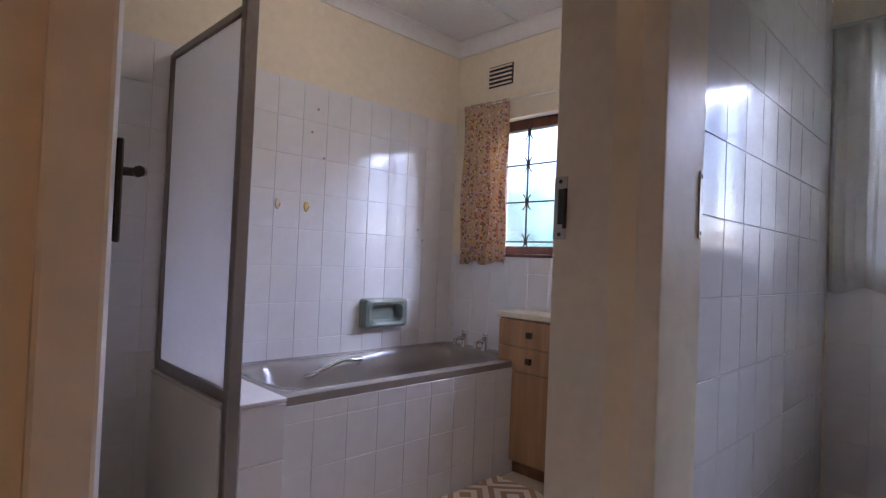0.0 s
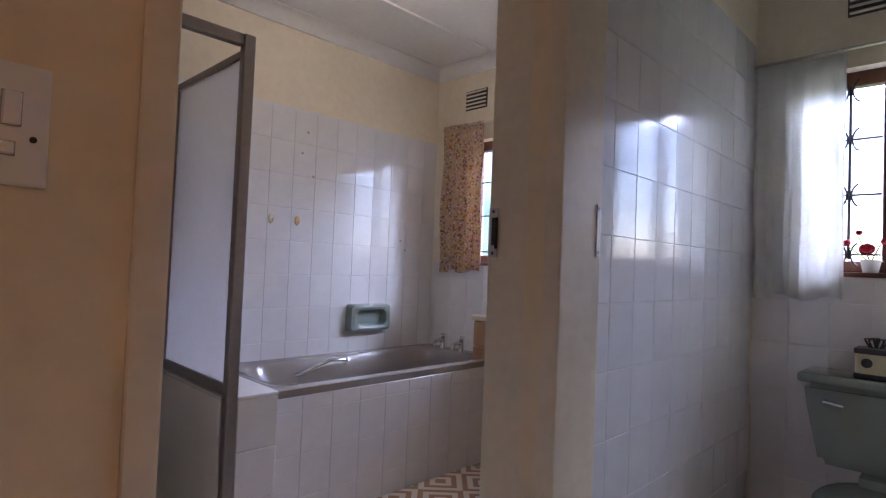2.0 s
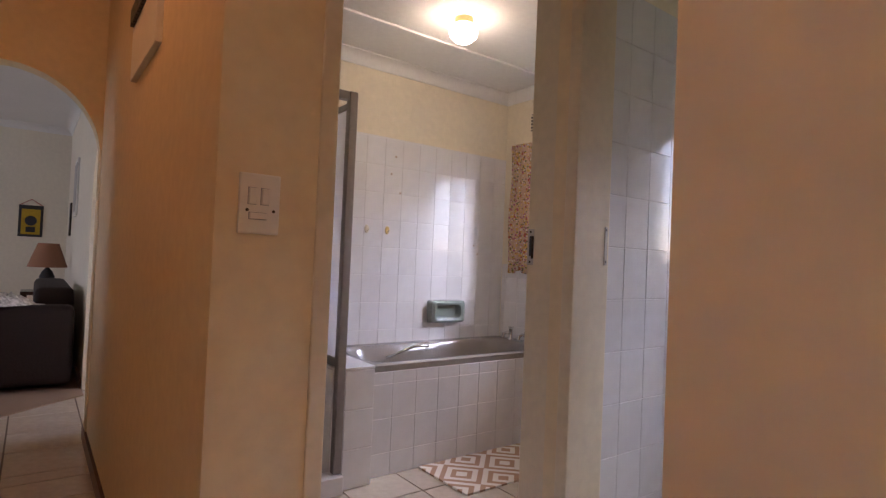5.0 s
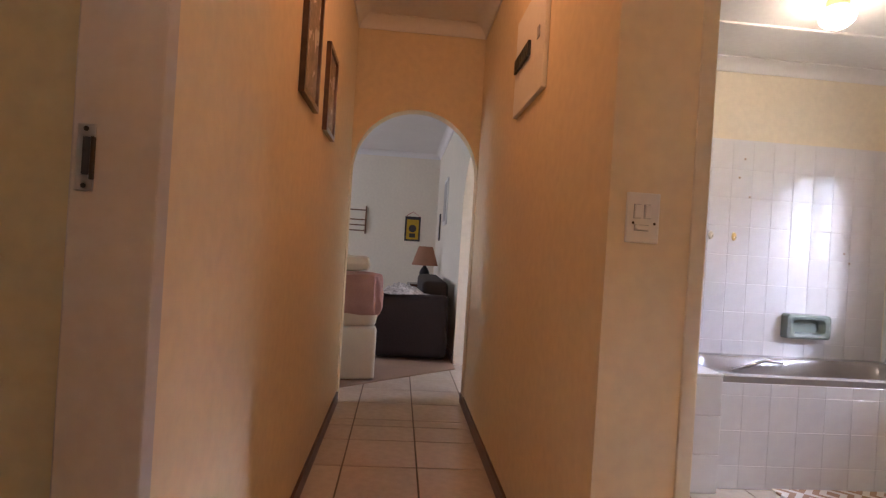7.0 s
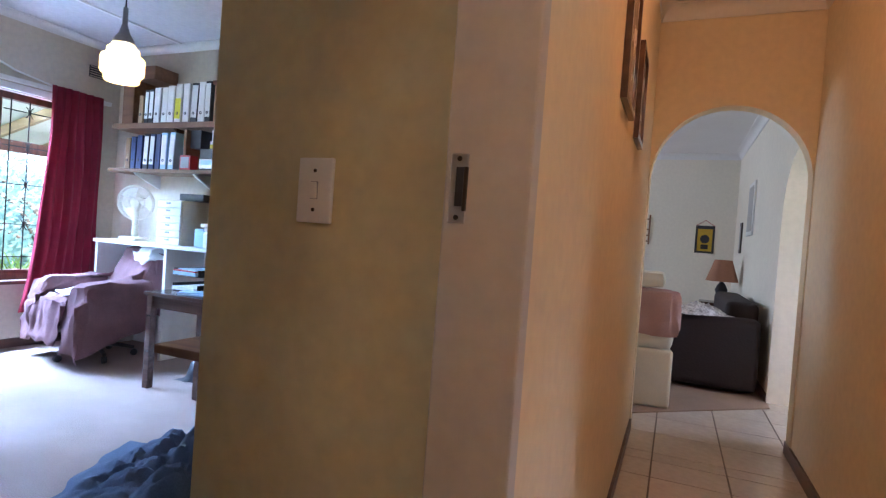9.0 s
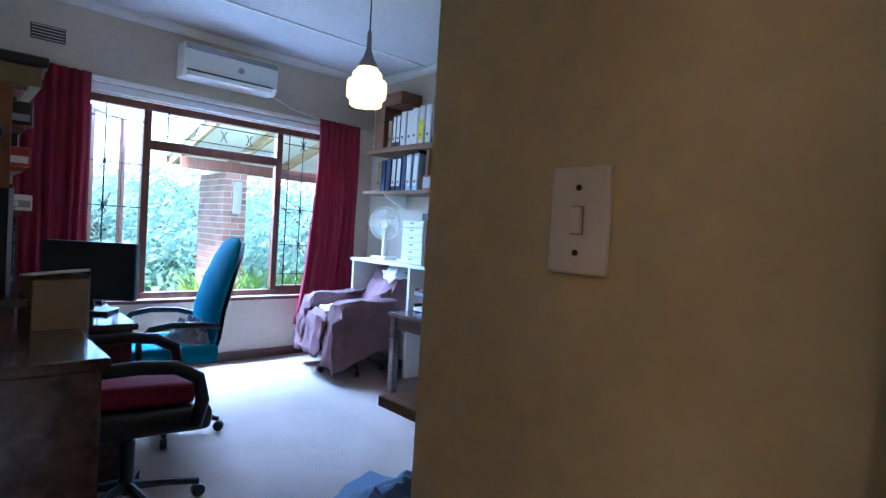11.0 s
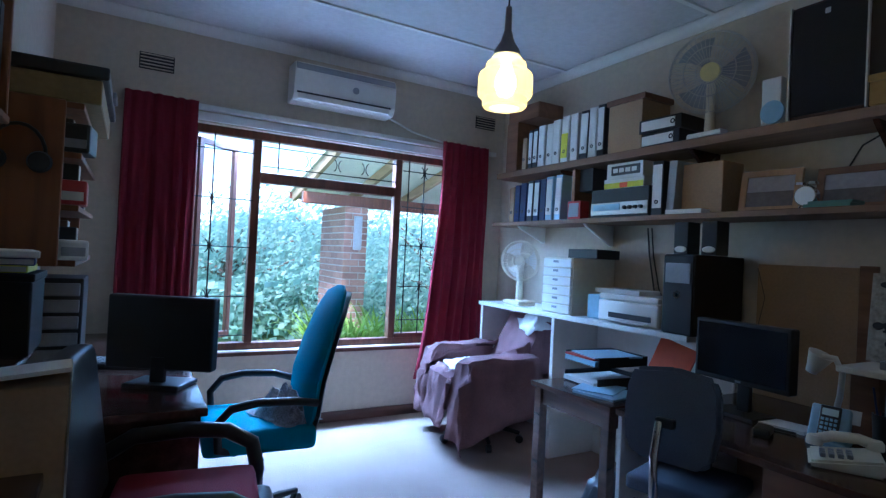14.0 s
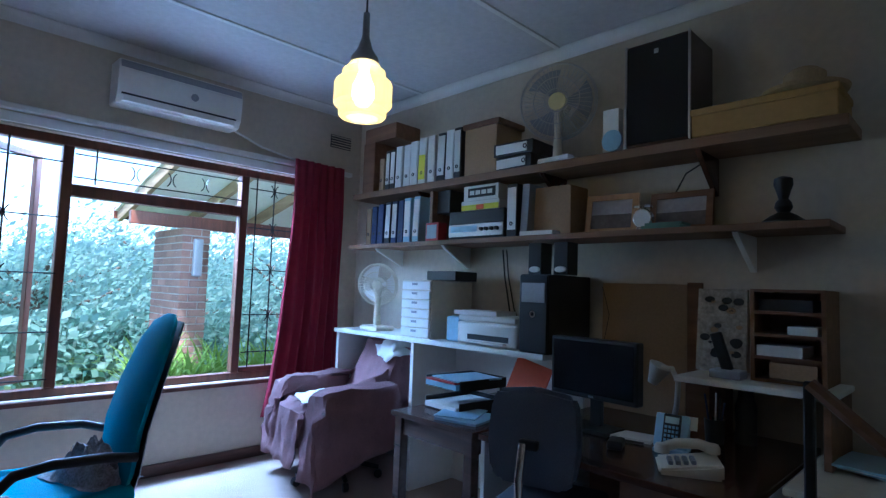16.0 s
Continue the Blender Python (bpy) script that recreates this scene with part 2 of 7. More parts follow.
M_BLUE = mat("navy_board", (0.015, 0.03, 0.12), 0.5, vary=0.1)
M_BLACKB = mat("black_board", (0.03, 0.03, 0.035), 0.5, vary=0.1)
M_YELLOW = mat("yellow_label", (0.75, 0.72, 0.05), 0.6, vary=0.05)
M_RED = mat("red_plastic", (0.45, 0.03, 0.03), 0.45, vary=0.08)
M_ORANGE = mat("orange_card", (0.75, 0.12, 0.03), 0.6, vary=0.05)
M_BLUEP = mat("light_blue_plastic", (0.35, 0.55, 0.70), 0.35, vary=0.05, bump=0.0)
M_BRICK = mat("red_brick", (0.36, 0.20, 0.15), 0.85, vary=0.15, big=8, fine=60, bump=0.3, piece=0.35)
M_MORTAR = mat("mortar", (0.42, 0.39, 0.35), 0.9, vary=0.1, fine=80, bump=0.3)
M_LEAF = thin_leaf(mat("leaf", (0.16, 0.24, 0.20), 0.5, vary=0.25, big=1.5, fine=12), (0.36, 0.53, 0.46), 0.55)
M_LEAFB = thin_leaf(mat("strap_leaf", (0.17, 0.28, 0.05), 0.45, vary=0.2, big=4, fine=30), (0.30, 0.42, 0.06), 0.4)
M_BARK = mat("bark", (0.12, 0.09, 0.065), 0.9, vary=0.2, big=6, fine=40, bump=0.5)
M_GRASS = mat("grass", (0.10, 0.16, 0.045), 0.9, vary=0.25, big=0.6, fine=20, bump=0.4)
M_ROOFSHEET = mat("pale_roof_sheet", (0.72, 0.72, 0.68), 0.6, vary=0.05, big=2, fine=20)
M_SOFA = mat("dark_brown_leather", (0.016, 0.006, 0.006), 0.75, vary=0.2, big=5, fine=60, bump=0.25)
M_CREAMF = mat("cream_slipcover", (0.62, 0.56, 0.42), 0.9, vary=0.06, big=5, fine=180, bump=0.2)
M_PINKT = mat("dusty_pink_throw", (0.42, 0.24, 0.20), 0.95, vary=0.12, big=6, fine=180, bump=0.4)
M_LAMPSH = mat("brown_lampshade", (0.34, 0.16, 0.09), 0.8, vary=0.08, fine=90)
M_BULBGL = glow("lit_opal_glass", (1.0, 0.86, 0.62), 2.6)
M_PENDGL = clear_part(glow("lit_yellow_glass", (1.0, 0.64, 0.20), 0.34, (0.55, 0.42, 0.16)), 0.42)
M_PENDCORE = glow("lit_bulb", (1.0, 0.88, 0.62), 9.0)

# ---- building helpers ----
def add_box(bm, x0, y0, z0, x1, y1, z1):
    vs = [bm.verts.new(c) for c in ((x0, y0, z0), (x1, y0, z0), (x1, y1, z0), (x0, y1, z0), (x0, y0, z1), (x1, y0, z1), (x1, y1, z1), (x0, y1, z1))]
    for f in ((3, 2, 1, 0), (4, 5, 6, 7), (0, 1, 5, 4), (1, 2, 6, 5), (2, 3, 7, 6), (3, 0, 4, 7)):
        bm.faces.new([vs[i] for i in f])
    return vs


def box(x0, y0, z0, x1, y1, z1, bevel=0.0, seg=2):
    bm = bmesh.new()
    add_box(bm, min(x0, x1), min(y0, y1), min(z0, z1), max(x0, x1), max(y0, y1), max(z0, z1))
    if bevel:
        bmesh.ops.bevel(bm, geom=bm.edges[:], offset=bevel, segments=seg, affect="EDGES", profile=0.6)
    return bm


def lathe(profile, seg=24, cx=0.0, cy=0.0, cap=True):
    """A turned shape from (radius, height) pairs."""
    bm = bmesh.new()
    rings = []
    for r, z in profile:
        rings.append([bm.verts.new((cx + r * math.cos(2 * math.pi * i / seg), cy + r * math.sin(2 * math.pi * i / seg), z)) for i in range(seg)])
    for a, b in zip(rings, rings[1:]):
        for i in range(seg):
            bm.faces.new((a[i], a[(i + 1) % seg], b[(i + 1) % seg], b[i]))
    if cap:
        bm.faces.new(rings[0][::-1])
        bm.faces.new(rings[-1])
    return bm


def tube(points, r, seg=8, r2=None):
    """A round bar through the points."""
    bm = bmesh.new()
    pts = [Vector(p) for p in points]
    rings = []
    side = None
    for i, p in enumerate(pts):
        d = (pts[min(i + 1, len(pts) - 1)] - pts[max(i - 1, 0)]).normalized()
        if side is None:
            side = d.cross(Vector((0, 0, 1)))
            if side.length < 0.05:
                side = d.cross(Vector((1, 0, 0)))
        side = (side - d * side.dot(d)).normalized()
        up = d.cross(side)
        rad = r if r2 is None else r + (r2 - r) * i / max(1, len(pts) - 1)
        rings.append([bm.verts.new(p + side * rad * math.cos(2 * math.pi * k / seg) + up * rad * math.sin(2 * math.pi * k / seg)) for k in range(seg)])
    for a, b in zip(rings, rings[1:]):
        for k in range(seg):
            bm.faces.new((a[k], a[(k + 1) % seg], b[(k + 1) % seg], b[k]))
    bm.faces.new(rings[0][::-1])
    bm.faces.new(rings[-1])
    return bm


def poly(points, depth, axis="y", bevel=0.0):
    """A flat outline pushed to a thickness. axis y: points are x, z; axis x: y, z; axis z: x, y."""
    bm = bmesh.new()
    put = {"y": lambda a, b, d: (a, d, b), "x": lambda a, b, d: (d, a, b), "z": lambda a, b, d: (a, b, d)}[axis]
    lo = [bm.verts.new(put(a, b, depth[0])) for a, b in points]
    hi = [bm.verts.new(put(a, b, depth[1])) for a, b in points]
    n = len(points)
    bm.faces.new(lo)
    bm.faces.new(hi[::-1])
    for i in range(n):
        bm.faces.new((lo[i], hi[i], hi[(i + 1) % n], lo[(i + 1) % n]))
    bmesh.ops.recalc_face_normals(bm, faces=bm.faces[:])
    if bevel:
        bmesh.ops.bevel(bm, geom=bm.edges[:], offset=bevel, segments=2, affect="EDGES")
    return bm


def join(*bms):
    out = bmesh.new()
    for b in bms:
        me = bpy.data.meshes.new("tmp")
        b.to_mesh(me)
        b.free()
        out.from_mesh(me)
        bpy.data.meshes.remove(me)
    return out


def moved(bm, m):
    bmesh.ops.transform(bm, matrix=m, verts=bm.verts[:])
    return bm


def part(name, bm, material, parent=None, label="", smooth=False):
    me = bpy.data.meshes.new(name)
    bmesh.ops.recalc_face_normals(bm, faces=bm.faces[:])
    bm.to_mesh(me)
    bm.free()
    if material:
        me.materials.append(material)
    if smooth:
        for f in me.polygons:
            f.use_smooth = True
        me.set_sharp_from_angle(angle=radians(40))
    ob = new(name, me)
    if parent:
        ob.parent = parent
    if label:
        tagged(ob, label)
    return ob


def thing(name, label, category, m=None, group=""):
    ob = new(name)
    ob.empty_display_size = 0.1
    if m is not None:
        ob.matrix_basis = m
    return tagged(ob, label, category, group)


def structure(name, bm, material, label="", category="", smooth=False):
    ob = part(name, bm, material, None, label, smooth)
    return tagged(ob, label, category, kind="structure")


def wall_bm(axis, a0, a1, u0, u1, z0, z1, openings=()):
    """A wall of thickness a0 to a1 along the other axis from u0 to u1, with openings (u0, u1, z0, z1) cut through."""
    bm = bmesh.new()
    us = sorted({u0, u1, *[o[0] for o in openings], *[o[1] for o in openings]})
    for p, q in zip(us, us[1:]):
        mid = (p + q) / 2
        spans = [(z0, z1)]
        for o in openings:
            if o[0] < mid < o[1]:
                spans = [s for lo, hi in spans for s in ((lo, min(hi, o[2])), (max(lo, o[3]), hi)) if s[1] - s[0] > 1e-4]
        for lo, hi in spans:
            if axis == "x":
                add_box(bm, a0, p, lo, a1, q, hi)
            else:
                add_box(bm, p, a0, lo, q, a1, hi)
    bmesh.ops.remove_doubles(bm, verts=bm.verts[:], dist=1e-5)
    return bm


def cornice(points, z, r=0.07):
    """A coved cornice along the path at the top of the walls; the room lies to its left."""
    bm = bmesh.new()
    for (x0, y0), (x1, y1) in zip(points, points[1:]):
        d = Vector((x1 - x0, y1 - y0, 0)).normalized()
        nrm = Vector((-d.y, d.x, 0))
        prof = [(0.0, 0.0), (0.0, -r)] + [(r * 0.12 + r * (1 - math.cos(a)) * 0.9, -r + r * 0.9 * math.sin(a)) for a in [k * math.pi / 10 for k in range(6)]] + [(r, 0.0)]
        A = [bm.verts.new(Vector((x0, y0, z)) + nrm * u + Vector((0, 0, v))) for u, v in prof]
        B = [bm.verts.new(Vector((x1, y1, z)) + nrm * u + Vector((0, 0, v))) for u, v in prof]
        for i in range(len(prof)):
            j = (i + 1) % len(prof)
            bm.faces.new((A[i], B[i], B[j], A[j]))
    return bm


# ---- large structure ----
ZP, ZB, ZS = 2.74, 2.44, 2.72
YW, YBK, XW = 0.0, 1.95, 2.58
XE, XP = -0.045, -0.955
SW, SN, SE, SS = -5.76, 2.36, -1.75, -0.92
DH = 2.06

structure("wall_passage_east", wall_bm("x", XE, 0.075, 0.0, 2.55, 0, ZP), M_PLASTER, "cream painted passage wall", "wall")
structure("wall_bath_front", wall_bm("y", 0.0, 0.13, 0.075, 1.014, 0, ZP, [(0.205, 1.014, 0, DH)]), M_PLASTER, "cream painted wall with the bathroom doorway", "wall")
structure("wall_bath_toilet", wall_bm("y", -0.02, 0.13, 1.016, XW, 0, ZP), M_BATHWALL, "partition wall between bathroom and toilet", "wall")
structure("wall_toilet_front", wall_bm("x", 0.97, 1.13, -1.005, -0.0005, 0, ZP, [(-0.82, -0.080, 0, DH)]), M_PLASTER, "cream painted wall with the toilet doorway", "wall")
structure("wall_alcove_south", wall_bm("y", -1.125, -1.005, 0.075, XW, 0, ZP), M_PLASTER, "cream painted alcove wall", "wall")
structure("wall_passage_east_rear", wall_bm("x", XE, 0.073, -3.2, -1.003, 0, ZP), M_PLASTER, "cream painted passage wall with a blunt corner", "wall")
structure("wall_outer_east", wall_bm("x", XW, 2.75, -1.11, 2.07, 0, ZP, [(-0.75, -0.2, 1.15, 1.95), (0.75, 1.65, 1.14, 1.92)]), M_BATHWALL, "outer wall with two small windows", "wall")
structure("wall_bath_back", wall_bm("y", YBK, 2.07, 0.075, XW, 0, ZP), M_BATHWALL, "cream painted bathroom wall above tiles", "wall")
structure("wall_passage_west", wall_bm("x", -1.08, XP, -3.2, 2.55, 0, ZP, [(-1.25, -0.47, 0, DH)]), M_PLASTER, "cream painted passage wall with the study doorway", "wall")
structure("wall_passage_end", wall_bm("y", -3.32, -3.2, -1.08, 0.075, 0, ZP), M_PLASTER, "plain cream wall closing the passage", "wall")
structure("wall_study_nib", wall_bm("y", -0.295, -0.17, SE, -1.082, 0, ZP), M_NIB, "ochre painted wall beside the study door", "wall")
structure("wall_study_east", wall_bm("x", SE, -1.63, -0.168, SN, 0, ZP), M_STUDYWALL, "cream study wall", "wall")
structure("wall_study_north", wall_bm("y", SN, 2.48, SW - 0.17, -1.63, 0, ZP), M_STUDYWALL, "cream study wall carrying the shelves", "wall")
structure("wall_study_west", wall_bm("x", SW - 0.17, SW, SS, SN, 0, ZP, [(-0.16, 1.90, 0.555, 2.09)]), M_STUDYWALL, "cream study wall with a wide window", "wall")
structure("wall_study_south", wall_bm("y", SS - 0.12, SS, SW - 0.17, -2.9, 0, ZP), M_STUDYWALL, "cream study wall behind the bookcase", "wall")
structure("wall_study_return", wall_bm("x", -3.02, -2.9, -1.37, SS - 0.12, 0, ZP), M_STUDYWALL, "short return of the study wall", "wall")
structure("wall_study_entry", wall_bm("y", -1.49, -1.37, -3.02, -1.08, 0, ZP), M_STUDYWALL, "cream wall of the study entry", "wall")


def arch_outline(u0, u1, spring, top, width0, width1, height):
    """Outline of a wall with an arched opening down to the floor."""
    c, ru, rz = (u0 + u1) / 2, (u1 - u0) / 2, top - spring
    pts = [(width0, 0), (u0, 0), (u0, spring)]
    pts += [(c - ru * math.cos(math.pi * k / 24), spring + rz * math.sin(math.pi * k / 24)) for k in range(1, 24)]
    pts += [(u1, spring), (u1, 0), (width1, 0), (width1, height), (width0, height)]
    return pts


structure("wall_arch", poly(arch_outline(-0.948, -0.052, 1.65, 2.11, -1.08, 0.075, ZP), (2.55, 2.68)), M_PLASTER, "cream wall with a round-headed arch", "wall")
structure("wall_living_south", join(wall_bm("y", 2.55, 2.68, -4.7, -1.082, 0, ZP), wall_bm("y", 2.55, 2.68, 0.077, 2.2, 0, ZP)), M_LIVWALL, "pale living room wall", "wall")
structure("wall_living_north", wall_bm("y", 7.8, 7.92, -4.7, 2.2, 0, ZP), M_LIVWALL, "pale living room wall", "wall")
structure("wall_living_west", wall_bm("x", -4.82, -4.7, 2.55, 7.92, 0, ZP, [(4.4, 6.8, 0.7, 2.1)]), M_LIVWALL, "pale living room wall with a window", "wall")
structure("wall_living_east", join(poly([(v, z) for v, z in arch_outline(2.86, 3.98, 1.45, 2.02, 2.682, 4.16, ZP)], (0.02, 0.20), "x"), wall_bm("x", 0.02, 0.20, 4.16, 7.8, 0, ZP)), M_LIVWALL, "pale wall with a second arch", "wall")
structure("wall_side_hall_end", wall_bm("y", 4.95, 5.05, 0.20, 2.1, 0, 2.70), M_LIVWALL, "plain side hall wall", "wall")
# Unseen opening cut to let the added side hall light in.
structure("wall_side_hall", wall_bm("x", 2.1, 2.2, 2.68, 7.8, 0, ZP, [(3.0, 4.0, 1.0, 2.0)]), M_LIVWALL, "plain side hall wall", "wall")

structure("ceiling_passage", box(-1.08, -3.32, ZP, 1.08, 2.68, ZP + 0.06), M_CEIL, "white passage ceiling", "ceiling")
structure("ceiling_bath", box(0.075, -1.005, ZB, XW, YBK, ZB + 0.06), M_CEIL, "white bathroom ceiling", "ceiling")
# Unseen overhang added to keep the sun out of the east windows.
structure("sun_block_overhang", box(XW + 0.17, -1.6, 2.72, XW + 1.35, 2.7, 2.80), M_CEIL, "white overhang added to block sun from the bathroom windows", "roof")
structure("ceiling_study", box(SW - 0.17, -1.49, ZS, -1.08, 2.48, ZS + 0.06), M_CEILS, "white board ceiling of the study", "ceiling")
structure("ceiling_living", box(-4.82, 2.68, 2.70, 2.2, 7.92, 2.78), M_CEIL, "white living room ceiling", "ceiling")
structure("cornice_bath", cornice([(XW, 0.13), (XW, YBK), (0.075, YBK), (0.075, 0.13)], ZB, 0.075), M_CEIL, "white coved cornice", "cornice", True)
structure("cornice_toilet", cornice([(1.13, -0.02), (XW, -0.02)][::-1], ZB, 0.06), M_CEIL, "white coved cornice", "cornice", True)
structure("cornice_passage", cornice([(XE, 0.0), (XE, 2.55), (XP, 2.55), (XP, -3.2)], ZP, 0.085), M_CEIL, "coved cornice", "cornice", True)
structure("cornice_living", cornice([(0.02, 2.68), (0.02, 7.8), (-4.7, 7.8)], 2.70, 0.085), M_CEIL, "coved cornice", "cornice", True)
structure("cornice_study", cornice([(SE, -0.29), (SE, SN), (SW, SN), (SW, SS)], ZS, 0.06), M_CEIL, "small coved cornice", "cornice", True)
structure("ceiling_batten_bath", box(0.08, 1.425, ZB - 0.012, XW - 0.09, 1.455, ZB - 0.0005), M_CEIL, "white cover strip on the bathroom ceiling", "trim")
structure("ceiling_batten", join(*[box(x, SS + 0.06, ZS - 0.010, x + 0.03, SN - 0.06, ZS - 0.0005) for x in (-4.95, -3.75, -2.55)]), M_CEIL, "white cover strips on the study ceiling", "trim")

floor_passage = structure("floor_passage", box(-1.08, -3.32, -0.06, 2.75, 2.07, -0.006), M_FGROUT, "tiled floor of passage and bathroom", "floor")
floor_hall = structure("floor_hall", box(-1.5, 2.07, -0.06, 2.2, 4.2, -0.006), M_FGROUT, "tiled floor at the arch", "floor")
structure("floor_study", box(SW - 0.17, -1.49, -0.06, -1.02, 2.48, 0.0), M_CARPET, "worn beige fitted carpet", "floor")
structure("floor_living", poly([(-4.82, 2.68), (-1.28, 2.68), (0.02, 3.78), (0.02, 7.92), (-4.82, 7.92)], (-0.06, 0.008), "z"), M_CARPETB, "brown fitted carpet", "floor")

structure("baseboard_passage_west", join(box(XP, -0.46, 0, XP + 0.014, 2.55, 0.075), box(XP, -3.2, 0, XP + 0.014, -1.26, 0.075)), M_SKIRT, "dark wooden skirting", "baseboard")
structure("baseboard_passage_east", box(XE - 0.014, 0.0, 0, XE, 2.69, 0.075), M_SKIRT, "dark wooden skirting", "baseboard")
structure("baseboard_study_west", box(SW, SS, 0, SW + 0.014, SN, 0.075), M_SKIRT, "dark wooden skirting", "baseboard")
structure("baseboard_living_east", box(0.0, 4.0, 0, 0.018, 7.8, 0.075), M_SKIRT, "dark wooden skirting", "baseboard")


def door_frame(name, axis, a0, a1, u0, u1, h, label, paint=None):
    """Painted door frame: two jambs and a head, proud of the wall on both sides, with a stop bead."""
    root = tagged(new(name), label, "door frame", kind="structure")
    w, d = 0.045, 0.004
    def piece(n, p0, p1, z0, z1, da, db):
        b = box(p0, a0 - da, z0, p1, a1 + db, z1, 0.004) if axis == "y" else box(a0 - da, p0, z0, a1 + db, p1, z1, 0.004)
        part(n, b, paint or M_TRIM, root)
    piece("jamb", u0 - 0.03, u0 + 0.014, 0, h, d, d)
    piece("jamb", u1 - 0.014, u1 + 0.03, 0, h, d, d)
    piece("head", u0 - 0.03, u1 + 0.03, h - 0.014, h + w, d + 0.001, d + 0.001)
    return root


door_frame("door_frame_1", "y", 0.0, 0.13, 0.205, 1.014, DH, "cream painted bathroom door frame")
door_frame("door_frame_2", "x", 0.97, 1.13, -0.82, -0.080, DH, "cream painted toilet door frame")
# Trim paint greyed here: the study's blue daylight is put into its colour.
door_frame("door_frame_3", "x", -1.08, XP, -1.25, -0.47, DH, "cream painted study door frame, greyed for cool daylight", mat("daylit_trim_paint", (0.52, 0.49, 0.45), 0.5, vary=0.06, big=3, fine=30, bump=0.05))

# ---- outside ----
structure("ground", box(-400, -400, -0.40, 400, 400, -0.30), M_GRASS, "grassy ground", "ground")
structure("pavement", box(-8.9, 0.9, -0.30, -5.95, 7.0, -0.12), mat("veranda_screed", (0.34, 0.28, 0.24), 0.8, vary=0.1, big=2, fine=60), "screeded veranda floor", "pavement")
ver = tagged(new("veranda_roof"), "pale sheet veranda roof on timber rafters", "roof", kind="structure")
VS = (2.62 - 1.98) / (8.75 - 5.95)
sheet = bmesh.new()
for y0 in [1.29 + 0.6 * k for k in range(10)]:
    vs = []
    for (x_, dz) in ((-5.95, 0), (-8.95, 0)):
        z_ = 2.70 + (x_ + 5.95) * VS
        vs.append((x_, z_))
    q = [sheet.verts.new(c) for c in ((vs[0][0], y0, vs[0][1]), (vs[0][0], y0 + 0.6, vs[0][1]), (vs[1][0], y0 + 0.6, vs[1][1]), (vs[1][0], y0, vs[1][1]), (vs[0][0], y0, vs[0][1] + 0.02), (vs[0][0], y0 + 0.6, vs[0][1] + 0.02), (vs[1][0], y0 + 0.6, vs[1][1] + 0.02), (vs[1][0], y0, vs[1][1] + 0.02))]
    for f in ((3, 2, 1, 0), (4, 5, 6, 7), (0, 1, 5, 4), (1, 2, 6, 5), (2, 3, 7, 6), (3, 0, 4, 7)):
        sheet.faces.new([q[i] for i in f])
part("roof_sheet", sheet, M_ROOFSHEET, ver)
for k in range(8):
    y_ = 1.34 + 0.72 * k
    r_ = box(-3.05, -0.025, -0.06, 0, 0.025, 0.06, 0.004, 1)
    part("rafter", moved(r_, Matrix.Translation((-5.95, y_, 2.63)) @ Matrix.Rotation(-math.atan(VS), 4, "Y")), M_RAFTER, ver)
part("beam", box(-8.42, 1.30, 1.84, -8.34, 7.0, 1.98, 0.005, 1), M_MERANTI, ver, "dark timber beam")
part("fascia", box(-8.99, 1.29, 1.93, -8.96, 7.0, 2.06), M_MERANTI, ver)

pil = thing("brick_pillar", "red face-brick pillar holding up the veranda beam", "pillar", pose(-8.38, 1.94, -0.12))
part("core", box(-0.76, -0.14, 0, 0.16, 0.14, 1.955), M_MORTAR, pil, "mortar joints")
brick_mesh = None
rows = 24
for r_ in range(rows):
    z_ = 0.004 + r_ * 0.0815
    for face in range(2):
        lo = -0.768 if face == 0 else -0.168
        cells, a_ = [], lo
        step = 0.225 if (r_ + face) % 2 == 0 else 0.106
        while a_ < 0.16:
            b_ = min(0.168, a_ + step)
            if 0.168 - b_ < 0.05:
                b_ = 0.168
            cells.append((a_, b_))
            a_, step = b_ + 0.012, 0.225
        for a_, b_ in cells:
            bw = b_ - a_
            if face == 0:
                bb_ = box(a_, -0.149, 0, b_, -0.1405, 0.068, 0.003, 1)
            else:
                sc = 0.148 / 0.168
                bb_ = box(0.1605, a_ * sc, 0, 0.169, b_ * sc, 0.068, 0.003, 1)
            moved(bb_, Matrix.Translation((0, 0, z_)))
            part("brick", bb_, M_BRICK, pil)
# White light body; its grey material puts the veranda's shade into the colour.
wl_ = thing("wall_light", "long white bulkhead light on the brick pillar, greyed for shade", "lamp", pose(-8.205, 1.95, 1.30))
part("body", box(0, -0.05, 0, 0.06, 0.05, 0.42, 0.02, 3), M_GREYP, wl_, smooth=True)


